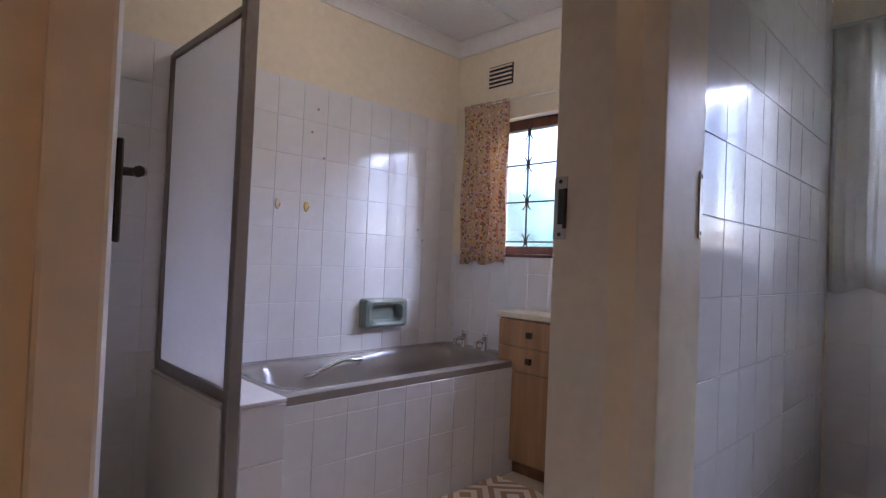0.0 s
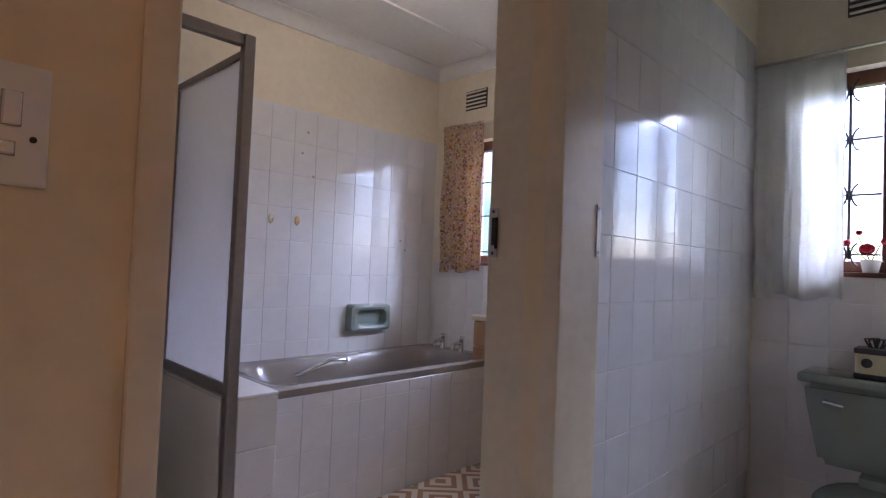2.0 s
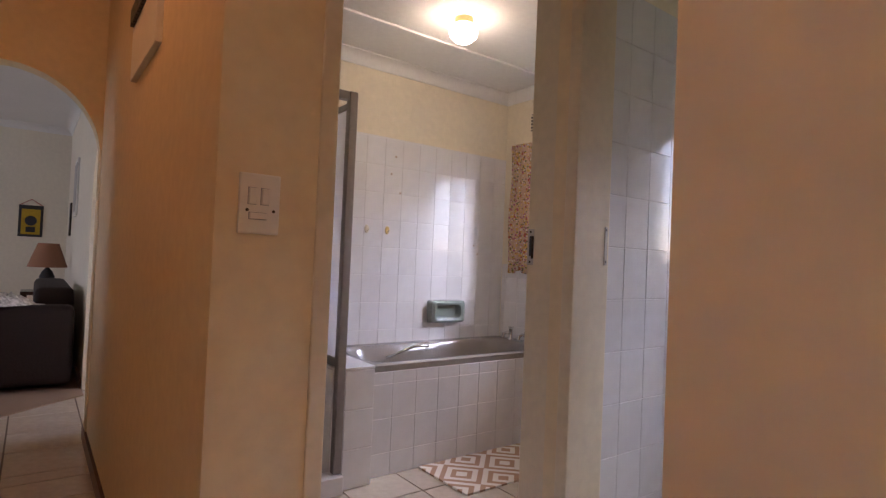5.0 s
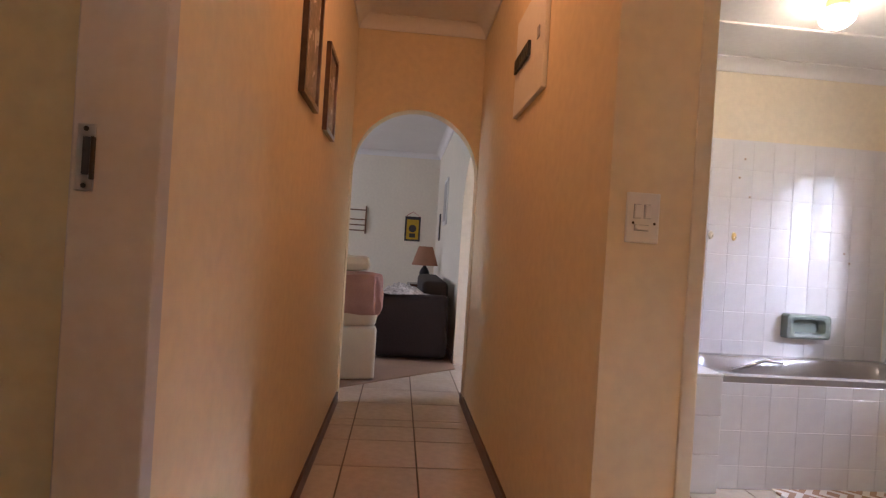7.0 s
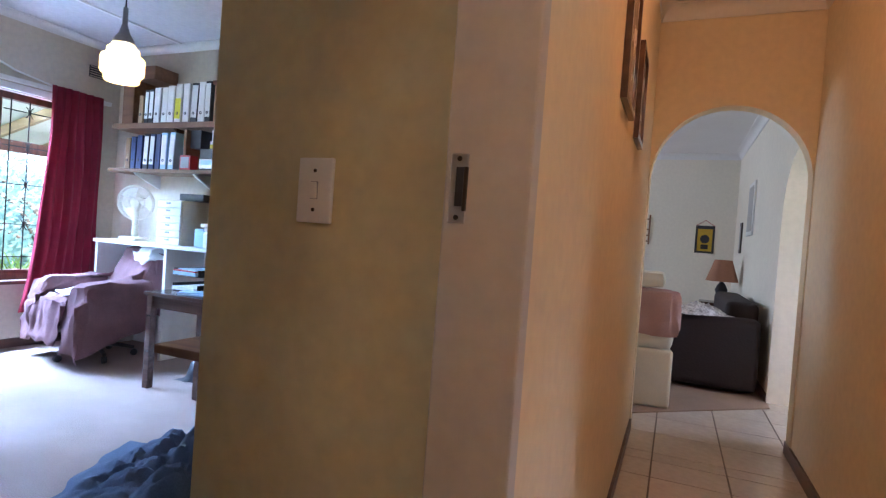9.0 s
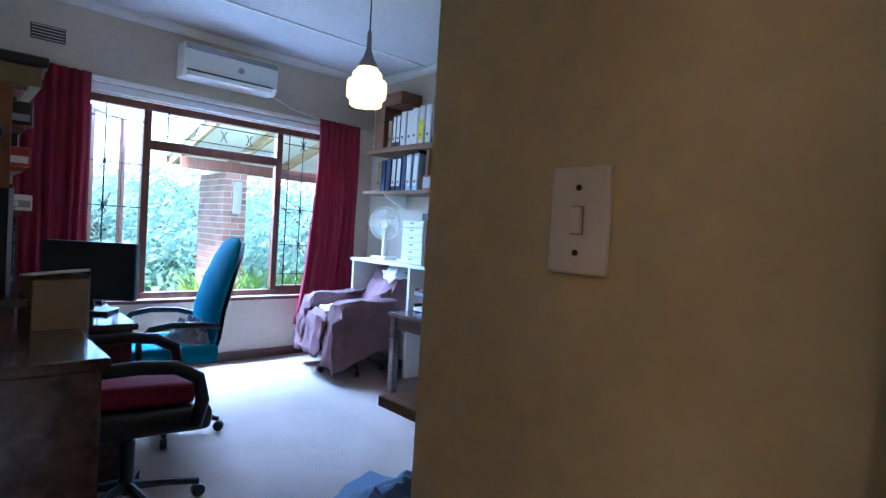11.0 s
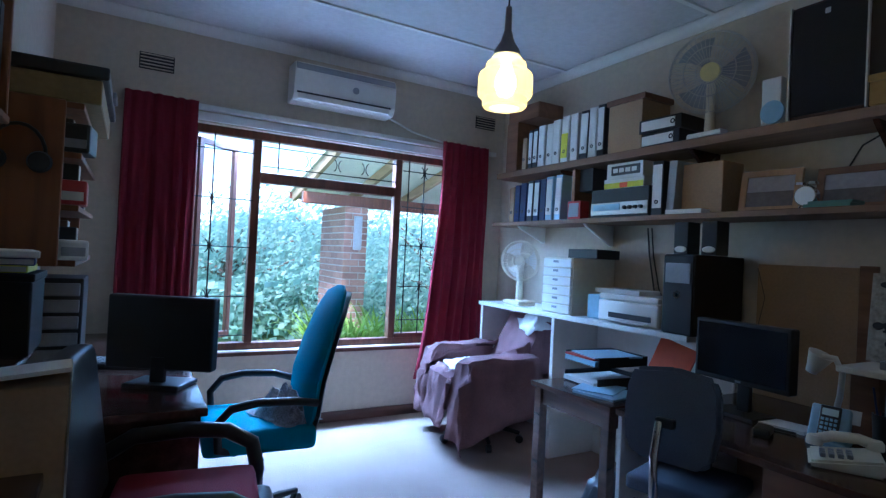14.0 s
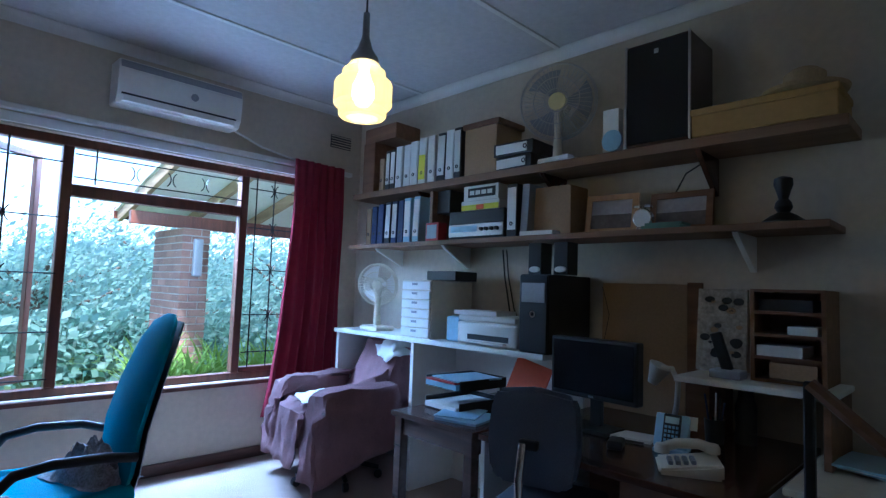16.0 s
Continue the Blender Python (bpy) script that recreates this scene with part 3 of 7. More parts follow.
def strap_plant(m, n, h, seed):
    root = thing("strap_leaf_plant", "clump of arching green strap leaves beside the pillar", "plant", m, "plants by the veranda")
    rnd = random.Random(seed)
    bm = bmesh.new()
    for _ in range(n):
        a = rnd.uniform(0, 2 * math.pi)
        L = h * rnd.uniform(0.7, 1.2)
        w = rnd.uniform(0.014, 0.024)
        d = Vector((math.cos(a), math.sin(a), 0))
        sd = Vector((-d.y, d.x, 0))
        bx, by = rnd.uniform(-0.12, 0.12), rnd.uniform(-0.12, 0.12)
        prev = None
        lean = rnd.uniform(0.3, 0.9)
        for k in range(6):
            t_ = k / 5
            p = Vector((bx, by, 0)) + d * (L * lean * t_ * t_) + Vector((0, 0, L * (t_ - 0.45 * lean * t_ ** 3)))
            ww = w * (1 - t_ ** 2.5) + 0.001
            cur = (bm.verts.new(p - sd * ww), bm.verts.new(p + sd * ww))
            if prev:
                bm.faces.new((prev[0], prev[1], cur[1], cur[0]))
            prev = cur
    part("leaves", bm, M_LEAFB, root)
    part("root_base", lathe([(0.10, 0.0), (0.07, 0.05), (0.001, 0.06)], 10), M_BARK, root)
    return root


for i, (px, py) in enumerate(((-7.6, 1.72), (-7.75, 2.05), (-7.5, 2.35), (-7.7, 2.7), (-7.8, 1.45))):
    strap_plant(pose(px, py, -0.12), 90, 0.86, 30 + i)


def tree(m, h, spread, seed, leaves=1500):
    root = thing("tree", "leafy broad-crowned tree in the garden", "tree", m, "garden trees")
    rnd = random.Random(seed)
    tips = []
    limbs = [tube([(0, 0, 0), (0.1 * rnd.uniform(-1, 1), 0.1 * rnd.uniform(-1, 1), h * 0.3), (0.2 * rnd.uniform(-1, 1), 0.2 * rnd.uniform(-1, 1), h * 0.62)], 0.16, 8, 0.06)]
    for k in range(7):
        a = 2 * math.pi * k / 7 + rnd.uniform(-0.4, 0.4)
        z0 = h * rnd.uniform(0.2, 0.5)
        e = Vector((math.cos(a) * spread * rnd.uniform(0.5, 0.95), math.sin(a) * spread * rnd.uniform(0.5, 0.95), h * rnd.uniform(0.4, 0.95)))
        mid = Vector((e.x * 0.4, e.y * 0.4, z0 + (e.z - z0) * 0.6))
        limbs.append(tube([(0, 0, z0), mid, e], 0.06, 6, 0.015))
        tips += [e, mid * 0.5 + e * 0.5, mid]
    part("trunk", join(*limbs), M_BARK, root, smooth=True)
    vs, fs = [], []
    for _ in range(leaves):
        c = rnd.choice(tips) + Vector((rnd.gauss(0, 0.42), rnd.gauss(0, 0.42), rnd.gauss(0, 0.26)))
        nrm = Vector((rnd.gauss(0, 1), rnd.gauss(0, 1), rnd.gauss(0.6, 1))).normalized()
        t1 = nrm.orthogonal().normalized()
        t2 = nrm.cross(t1)
        s = rnd.uniform(0.025, 0.07)
        b0 = len(vs)
        vs += [c - t1 * s, c - t2 * s * 0.5, c + t1 * s, c + t2 * s * 0.5]
        fs.append((b0, b0 + 1, b0 + 2, b0 + 3))
    me = bpy.data.meshes.new("crown")
    me.from_pydata(vs, [], fs)
    me.materials.append(M_LEAF)
    cr = new("crown", me)
    cr.parent = root
    return root


for i, (tx, ty, th, ts) in enumerate(((-12.5, 1.2, 2.9, 1.6), (-13.5, 3.6, 3.3, 1.9), (-11.5, 5.2, 3.0, 1.6), (-14.5, -0.8, 2.3, 1.6), (-13.0, 7.5, 4.0, 2.0), (-16.5, 2.2, 3.4, 2.3), (-16.0, 5.6, 4.2, 2.3), (-17.0, -1.5, 2.5, 2.0), (-15.5, 10.0, 4.4, 2.4), (-11.2, 2.8, 1.8, 1.1))):
    tree(pose(tx, ty, -0.35), 0.86 * th, ts, 50 + i, 5200)
for i, (tx, ty, th, ts) in enumerate(((6.6, 3.3, 3.0, 1.5), (7.4, 4.9, 3.3, 1.7), (6.2, 5.9, 2.8, 1.5))):
    tree(pose(tx, ty, -0.35), th, ts, 80 + i, 5200)
rnd = random.Random(4)
vs, fs = [], []
for _ in range(60000):
    yy = rnd.uniform(-9, 18)
    top = 1.75 + 0.03 * yy + 0.7 * noise.noise(Vector((yy * 0.25, 3, 1))) + 0.6 * noise.noise(Vector((yy * 0.9, 1, 7)))
    if rnd.random() < 0.3:
        xx, top = -11.6 + rnd.gauss(0, 0.5), 0.75 + 0.5 * noise.noise(Vector((yy * 0.8, 5, 2)))
    else:
        xx = -15.5 + rnd.gauss(0, 1.3)
    c = Vector((xx, yy, -0.3 + (top + 0.3) * rnd.random() ** 0.8))
    nrm = Vector((rnd.gauss(0.6, 1), rnd.gauss(0, 1), rnd.gauss(0.4, 1))).normalized()
    t1 = nrm.orthogonal().normalized() * rnd.uniform(0.04, 0.11)
    t2 = nrm.cross(t1) * 0.7
    b0 = len(vs)
    vs += [c - t1, c - t2, c + t1, c + t2]
    fs.append((b0, b0 + 1, b0 + 2, b0 + 3))
me = bpy.data.meshes.new("woodland")
me.from_pydata(vs, [], fs)
me.materials.append(M_LEAF)
tagged(new("woodland", me), "distant belt of bushy trees behind the garden", "woodland", kind="stuff")

# ---- shared furniture builders ----
def curtain(name, label, axis, at, u0, u1, z0, z1, material, folds=8, depth=0.035, flare=0.0, sub=8):
    """A hung curtain with gathered folds, a little fuller and wavier towards its hem."""
    root = thing(name, label, "curtain")
    bm = bmesh.new()
    nu, nz = folds * sub, 14
    grid = []
    for j in range(nz + 1):
        f = j / nz
        row = []
        for i in range(nu + 1):
            s = i / nu
            u = u0 + (u1 - u0) * s - flare * f * f * (1 - s)
            amp = depth * (0.55 + 0.6 * f) * (0.8 + 0.35 * math.sin(2.3 * s * folds + 1.7))
            w = amp * math.sin(2 * math.pi * s * folds + 0.5 * math.sin(5 * s + 3 * f)) + 0.01 * math.sin(9 * f + 6 * s)
            z = z1 + (z0 - z1) * f + 0.012 * math.sin(12 * s) * f
            row.append(bm.verts.new((at + w, u, z) if axis == "x" else (u, at + w, z)))
        grid.append(row)
    for j in range(nz):
        for i in range(nu):
            bm.faces.new((grid[j][i], grid[j][i + 1], grid[j + 1][i + 1], grid[j + 1][i]))
    ob = part("drape", bm, material, root, smooth=True)
    sol = ob.modifiers.new("thick", "SOLIDIFY")
    sol.thickness = 0.003
    return root


def vent(name, x, y0, y1, z0, z1, face, material):
    """A wall vent: a plate with dark slots between raised slats."""
    root = thing(name, "cream louvred wall vent set into plaster", "vent")
    s = face
    part("plate", box(x, y0, z0, x + 0.004 * s, y1, z1), M_BLACKB, root, "dark recess")
    n = 5
    for i in range(n):
        z = z0 + (z1 - z0) * (i + 0.5) / n
        b = box(x + 0.004 * s, y0 + 0.006, z - 0.18 * (z1 - z0) / n, x + 0.014 * s, y1 - 0.006, z + 0.18 * (z1 - z0) / n, 0.002, 1)
        part("slat", b, material, root)
    return root


def bars_panel(root, axis, at, u0, u1, z0, z1, verticals, horizontals, orn, material=None):
    """Wrought burglar bars with a curled ornament where the bars cross."""
    material = material or M_BLACKM
    P = (lambda u, z: (at, u, z)) if axis == "x" else (lambda u, z: (u, at, z))
    for u in verticals:
        part("bar", tube([P(u, z0), P(u, z1)], 0.0055, 6), material, root)
    for z in horizontals:
        part("bar", tube([P(u0, z), P(u1, z)], 0.0045, 6), material, root)
    r = 0.036
    for u, z in orn:
        arcs = []
        for su in (-1, 1):
            pts = [P(u + su * (0.007 + r * (1 - math.cos(a))), z + r * 1.35 * math.sin(a)) for a in [(-1 + k / 4) * 1.15 for k in range(9)]]
            arcs.append(tube(pts, 0.004, 5))
        part("scroll", join(*arcs), material, root)


def chair_base(root, z_top, r=0.27, material=None):
    """Gas column on a five-armed castor base."""
    material = material or M_BLACKP
    part("column", lathe([(0.028, 0.09), (0.028, z_top - 0.1), (0.02, z_top - 0.1), (0.02, z_top)], 14), material, root, smooth=True)
    for k in range(5):
        a = 2 * math.pi * k / 5 + 0.4
        c, s = math.cos(a), math.sin(a)
        leg = tube([(0.02 * c, 0.02 * s, 0.115), (0.5 * r * c, 0.5 * r * s, 0.10), (r * c, r * s, 0.07)], 0.022, 8, 0.014)
        leg = part("leg", leg, material, root, smooth=True)
        wheel = lathe([(0.012, -0.018), (0.027, -0.016), (0.029, 0.0), (0.027, 0.016), (0.012, 0.018)], 12)
        moved(wheel, Matrix.Translation((r * c, r * s, 0.030)) @ Matrix.Rotation(a, 4, "Z") @ Matrix.Rotation(radians(90), 4, "X"))
        part("castor", wheel, material, leg, smooth=True)


def soft_slab(w, d, h, r=0.04):
    """An upholstered pad, w by d by h, rounded at its rim, centred, with its base at z 0."""
    bm = box(-w / 2, -d / 2, 0, w / 2, d / 2, h, r, 4)
    return bm


def crumple(bm, amp=0.014, cuts=7, seed=0.0):
    """Folds and creases a pad that is covered by a loose throw."""
    bmesh.ops.subdivide_edges(bm, edges=bm.edges[:], cuts=cuts, use_grid_fill=True)
    bmesh.ops.remove_doubles(bm, verts=bm.verts[:], dist=1e-4)
    c = sum((v.co for v in bm.verts), Vector()) / len(bm.verts)
    for v in bm.verts:
        q = Vector((v.co.x * 9 + seed, v.co.y * 9, v.co.z * 4))
        ridge = 1 - 2.4 * abs(noise.noise(q)) - 0.9 * abs(noise.noise(q * 2.3))
        v.co += (v.co - c).normalized() * amp * ridge
    return bm


def cloth_heap(w, d, h, seed=1, n=26):
    """A crumpled heap of cloth."""
    bm = bmesh.new()
    g = []
    for j in range(n + 1):
        row = []
        for i in range(n + 1):
            u, v = i / n * 2 - 1, j / n * 2 - 1
            rr = math.hypot(u, v)
            env = max(0.0, 1 - rr ** 2.2)
            q = Vector((u * 2.1 + seed, v * 2.4, seed * 0.7))
            crease = abs(noise.noise(q * 1.4)) * 0.75 + abs(noise.noise(q * 3.1)) * 0.35 + (abs(noise.noise(q * 6.3)) * 0.16 if n > 50 else 0.0)
            row.append(bm.verts.new((u * w / 2 * (1 + 0.12 * noise.noise(q)), v * d / 2 * (1 + 0.12 * noise.noise(q * 1.3)), 0.003 + h * env * (0.45 + crease))))
        g.append(row)
    for j in range(n):
        for i in range(n):
            bm.faces.new((g[j][i], g[j][i + 1], g[j + 1][i + 1], g[j + 1][i]))
    return bm


# ---- study: window ----
win = tagged(new("window_1"), "wide dark timber window with an open side sash and burglar bars", "window", kind="structure")
FX0, FX1 = SW - 0.12, SW - 0.05
WY0, WY1, WZ0, WZ1 = -0.16, 1.90, 0.555, 2.09
ML, MR, TZ = 0.278, 1.378, 1.765


def fbox(name, y0, y1, z0, z1, parent, x0=None, x1=None, m=None):
    return part(name, box(FX0 if x0 is None else x0, y0, z0, FX1 if x1 is None else x1, y1, z1, 0.004, 1), m or M_MERANTI, parent)


fbox("window_frame", WY0, WY1, WZ0, WZ0 + 0.05, win)
fbox("window_frame", WY0, WY1, WZ1 - 0.055, WZ1, win)
fbox("window_frame", WY0, WY0 + 0.05, WZ0 + 0.05, WZ1 - 0.055, win)
fbox("window_frame", WY1 - 0.05, WY1, WZ0 + 0.05, WZ1 - 0.055, win)
fbox("mullion", ML - 0.028, ML + 0.028, WZ0 + 0.05, WZ1 - 0.055, win)
fbox("mullion", MR - 0.028, MR + 0.028, WZ0 + 0.05, WZ1 - 0.055, win)
fbox("transom", ML + 0.028, MR - 0.028, TZ - 0.03, TZ + 0.045, win)
fbox("transom", MR + 0.028, WY1 - 0.05, 0.605, 0.640, win)
part("window_sill", box(SW - 0.05, WY0 - 0.03, WZ0 - 0.03, SW + 0.035, WY1 + 0.03, WZ0 - 0.002, 0.006), M_MERANTI, win)
for y0, y1, z0, z1 in ((ML + 0.03, MR - 0.03, WZ0 + 0.052, TZ - 0.032), (ML + 0.03, MR - 0.03, TZ + 0.047, WZ1 - 0.057), (MR + 0.03, WY1 - 0.052, 0.642, WZ1 - 0.057)):
    p = part("pane", box(FX0 + 0.03, y0, z0, FX0 + 0.034, y1, z1), M_PANE, win)
    p.visible_shadow = False
# open sash, hinged at the outer jamb and swung outwards
sash = part("sash", join(
    box(0, 0, 0.0, 0.032, 0.36, 0.045, 0.003, 1), box(0, 0, 1.36, 0.032, 0.36, 1.405, 0.003, 1),
    box(0, 0, 0.045, 0.032, 0.04, 1.36, 0.003, 1), box(0, 0.32, 0.045, 0.032, 0.36, 1.36, 0.003, 1)), M_MERANTI, win, "open casement sash")
sash.matrix_basis = pose(FX0 - 0.005, WY0 + 0.05, WZ0 + 0.055, 0, 0, 38)
bars_panel(win, "x", SW - 0.035, WY0 + 0.04, ML - 0.02, WZ0 + 0.05, WZ1 - 0.05, [-0.008], [0.66, 0.93, 1.27, 1.60, 1.93], [(-0.008, 0.93), (-0.008, 1.27), (-0.008, 1.60)])
bars_panel(win, "x", SW - 0.035, ML + 0.03, MR - 0.03, TZ + 0.05, WZ1 - 0.05, [0.42], [1.85, 1.99], [(0.86, 1.92), (1.08, 1.92), (0.64, 1.92)])
bars_panel(win, "x", SW - 0.035, MR + 0.03, WY1 - 0.04, 0.64, WZ1 - 0.05, [1.46, 1.60], [0.75, 1.02, 1.35, 1.66, 1.95], [(1.60, 1.02), (1.60, 1.35), (1.60, 1.66), (1.60, 1.95)])

rail = thing("curtain_rail", "white curtain rail fixed along the wall above the window", "curtain rail")
part("track", box(SW + 0.002, -0.55, 2.165, SW + 0.05, 2.25, 2.20, 0.006), M_WHITEP, rail)
part("batten", box(SW + 0.002, -0.20, 2.10, SW + 0.022, 1.95, 2.155, 0.004), M_CEIL, rail)
curtain("curtain", "long burgundy curtain gathered beside the window", "x", SW + 0.085, -0.545, -0.13, 0.46, 2.205, M_BURG, 7, 0.03)
curtain("curtain", "long burgundy curtain hanging beside the armchair", "x", SW + 0.095, 1.69, 2.14, 0.30, 2.21, M_BURG, 7, 0.03, flare=0.17)
vent("wall_vent", SW, -0.48, -0.28, 2.37, 2.475, 1, M_STUDYWALL)
vent("wall_vent", SW, 2.05, 2.25, 2.395, 2.50, 1, M_STUDYWALL)

# ---- study: air conditioner ----
ac = thing("air_conditioner", "white split air conditioner mounted high on the wall", "air conditioner", pose(SW, 0.83, 2.31))
part("body", poly([(0.0, 0.0), (0.15, 0.0), (0.185, 0.05), (0.195, 0.20), (0.17, 0.265), (0.0, 0.27)], (-0.38, 0.38), "y", 0.006), M_WHITEP, ac)
part("louvre", box(0.155, -0.35, 0.008, 0.192, 0.33, 0.045, 0.004), M_WHITEP, ac)
part("slot", box(0.16, -0.36, 0.046, 0.193, 0.34, 0.056), M_BLACKB, ac, "dark air slot")
part("intake_grille", moved(box(0.0, -0.372, 0.0, 0.006, 0.372, 0.050, 0.002, 1), Matrix.Translation((0.192, 0, 0.208)) @ Matrix.Rotation(radians(-21), 4, "Y")), M_GREYP, ac, "grey intake grille")
part("badge", moved(lathe([(0.0, 0), (0.024, 0), (0.024, 0.006), (0.0, 0.006)], 16, cap=False), Matrix.Translation((0.192, 0.06, 0.13)) @ Matrix.Rotation(radians(90), 4, "Y")), M_GREYP, ac, "dark round badge")
part("drain_pipe", tube([(0.03, 0.38, 0.03), (0.02, 0.62, -0.05), (0.02, 0.95, -0.10), (0.02, 1.30, -0.12)], 0.008, 6), M_WHITEP, ac)

# ---- study: pendant ----
pend = thing("pendant_lamp", "lit pendant lamp with a stepped yellow glass shade on a cord", "pendant lamp", pose(-3.545, 0.768, 1.865))
part("cord", tube([(0, 0, 0.36), (0, 0, ZS - 1.865)], 0.004, 6), M_BLACKP, pend)
part("cap", lathe([(0.012, 0.40), (0.014, 0.31), (0.028, 0.262), (0.050, 0.228), (0.055, 0.203)], 20), M_GREYP, pend, "grey conical cap", True)
part("shade", lathe([(0.060, 0.002), (0.080, 0.004), (0.086, 0.011), (0.088, 0.038), (0.100, 0.045), (0.106, 0.054), (0.106, 0.128), (0.100, 0.139), (0.084, 0.146), (0.080, 0.154), (0.078, 0.178), (0.066, 0.187), (0.054, 0.207)], 32, cap=False), M_PENDGL, pend, "glowing yellow moulded glass")
part("bulb", lathe([(0.004, 0.045), (0.026, 0.055), (0.040, 0.085), (0.040, 0.12), (0.028, 0.145), (0.018, 0.175), (0.016, 0.202)], 18), M_PENDCORE, pend, "glowing bulb", True)

# ---- study: shelves ----
def shelf(label, x0, x1, y0, z, thick, material, brackets, bm_mat):
    root = thing("wall_shelf", label, "shelf", pose((x0 + x1) / 2, SN, z))
    cx = (x0 + x1) / 2
    part("board", box(x0 - cx, y0 - SN, -thick, x1 - cx, -0.001, 0, 0.003, 1), material, root)
    for bx, drop in brackets:
        part("bracket", poly([(-0.004, -thick), (y0 - SN + 0.03, -thick), (y0 - SN + 0.05, -thick - 0.02), (-0.02, -thick - drop), (-0.004, -thick - drop)], (bx - cx - 0.012, bx - cx + 0.012), "x", 0.002), bm_mat, root)
    return root


shelf("long brown wooden wall shelf loaded with files", -5.45, -2.30, 2.08, 1.968, 0.046, M_PINE, [(-4.72, 0.16), (-3.70, 0.18), (-2.86, 0.18)], M_DARKWOOD)
shelf("long brown wooden wall shelf under the upper files", -5.45, -2.36, 2.06, 1.57, 0.03, M_PINE, [(-5.15, 0.12), (-4.45, 0.14), (-2.70, 0.16)], M_WHITEP)
cnt = thing("counter", "white melamine counter with an upright side panel", "counter", pose(-4.47, SN, 0))
part("top", box(-0.93, -0.43, 0.915, 0.93, -0.001, 0.945, 0.003, 1), M_WHITEP, cnt)
part("side_panel", box(-0.09, -0.41, 0.0, -0.06, -0.01, 0.914, 0.002, 1), M_WHITEP, cnt)
part("side_panel", box(-0.92, -0.41, 0.0, -0.89, -0.01, 0.914, 0.002, 1), M_WHITEP, cnt)
part("back_panel", box(-0.88, -0.02, 0.0, 0.92, -0.004, 0.914), M_WHITEP, cnt)


def binder(x, y, z, w, h, d, cover, spine=None, ring=True, lean=0.0, label="lever arch file standing on a shelf"):
    root = thing("lever_arch_file", label, "file", pose(x + w / 2, y, z, 0, lean, 0), "files on the wall shelves")
    part("cover", box(-w / 2, 0, 0, w / 2, d, h, 0.003, 1), cover, root)
    if spine:
        part("spine_label", box(-w / 2 + 0.006, -0.0025, 0.04, w / 2 - 0.006, 0.0, h - 0.02), spine, root)
    if ring:
        c = moved(lathe([(0.006, 0), (0.012, 0), (0.012, 0.003), (0.006, 0.003)], 12, cap=False), Matrix.Translation((0, -0.003, 0.075)) @ Matrix.Rotation(radians(90), 4, "X"))
        part("finger_hole", c, M_BLACKB, root, "dark finger hole")
    return root


random.seed(11)
carton_l = thing("carton", "brown cardboard carton on the upper shelf", "box", pose(-5.36, 2.10, 1.968))
part("body", box(0, 0, 0, 0.14, 0.25, 0.385, 0.004, 1), M_BROWNBOARD, carton_l)
part("top_tray", box(0, 0.01, 0.3855, 0.37, 0.25, 0.50, 0.004, 1), M_BROWNBOARD, carton_l, "dark brown upper tray")
spec = [(M_CARD, None, 0.05, 0.24), (M_BLACKB, M_PAPER, 0.048, 0.29), (M_BLACKB, M_PAPER, 0.055, 0.29), (M_PAPER, M_PAPER, 0.07, 0.30), (M_PAPER, None, 0.068, 0.30), (M_PAPER, M_PAPER, 0.075, 0.31), (M_YELLOW, M_PAPER, 0.072, 0.32), (M_PAPER, M_PAPER, 0.07, 0.325), (M_BLACKB, M_PAPER, 0.075, 0.325), (M_PAPER, M_PAPER, 0.075, 0.33), (M_BLACKB, M_PAPER, 0.06, 0.33)]
x = -5.15
for i, (cv, sp, w, h) in enumerate(spec):
    lab = "yellow and white lever arch file standing on a shelf" if cv is M_YELLOW else ("white lever arch file standing on a shelf" if cv is M_PAPER else "dark lever arch file with a white spine label")
    f = binder(x, 2.09 + random.uniform(0, 0.015), 1.968, w, h, 0.25, M_PAPER if cv is M_YELLOW else cv, sp, True, random.uniform(0, 2.0), lab)
    if cv is M_YELLOW:
        part("sticker", box(-w / 2 + 0.004, -0.005, 0.03, w / 2 - 0.004, -0.0028, h * 0.62), M_YELLOW, f, "yellow spine sticker")
    x += w + 0.012
carton = thing("carton", "brown cardboard carton wedged beside the files", "box", pose(-4.285, 2.10, 1.968))
part("body", box(0, 0, 0, 0.26, 0.25, 0.30, 0.004, 1), M_CARD, carton)
part("flap", box(-0.02, -0.005, 0.301, 0.28, 0.255, 0.335, 0.003, 1), M_BROWNBOARD, carton, "dark brown lid")
for k in range(2):
    f = thing("lever_arch_file", "lever arch file lying flat in a stack", "file", pose(-3.90, 2.12, 1.968 + k * 0.085, 0, 0, -3 + 5 * k), "files on the wall shelves")
    part("cover", box(-0.14, -0.02, 0, 0.14, 0.20, 0.078, 0.003, 1), M_BLACKB, f)
    part("spine_label", box(-0.12, -0.0245, 0.012, 0.10, -0.0205, 0.066), M_PAPER, f)
    part("finger_hole", moved(lathe([(0.008, 0), (0.014, 0), (0.014, 0.003), (0.008, 0.003)], 12, cap=False), Matrix.Translation((0.09, -0.026, 0.04)) @ Matrix.Rotation(radians(90), 4, "X")), M_BLACKB, f)


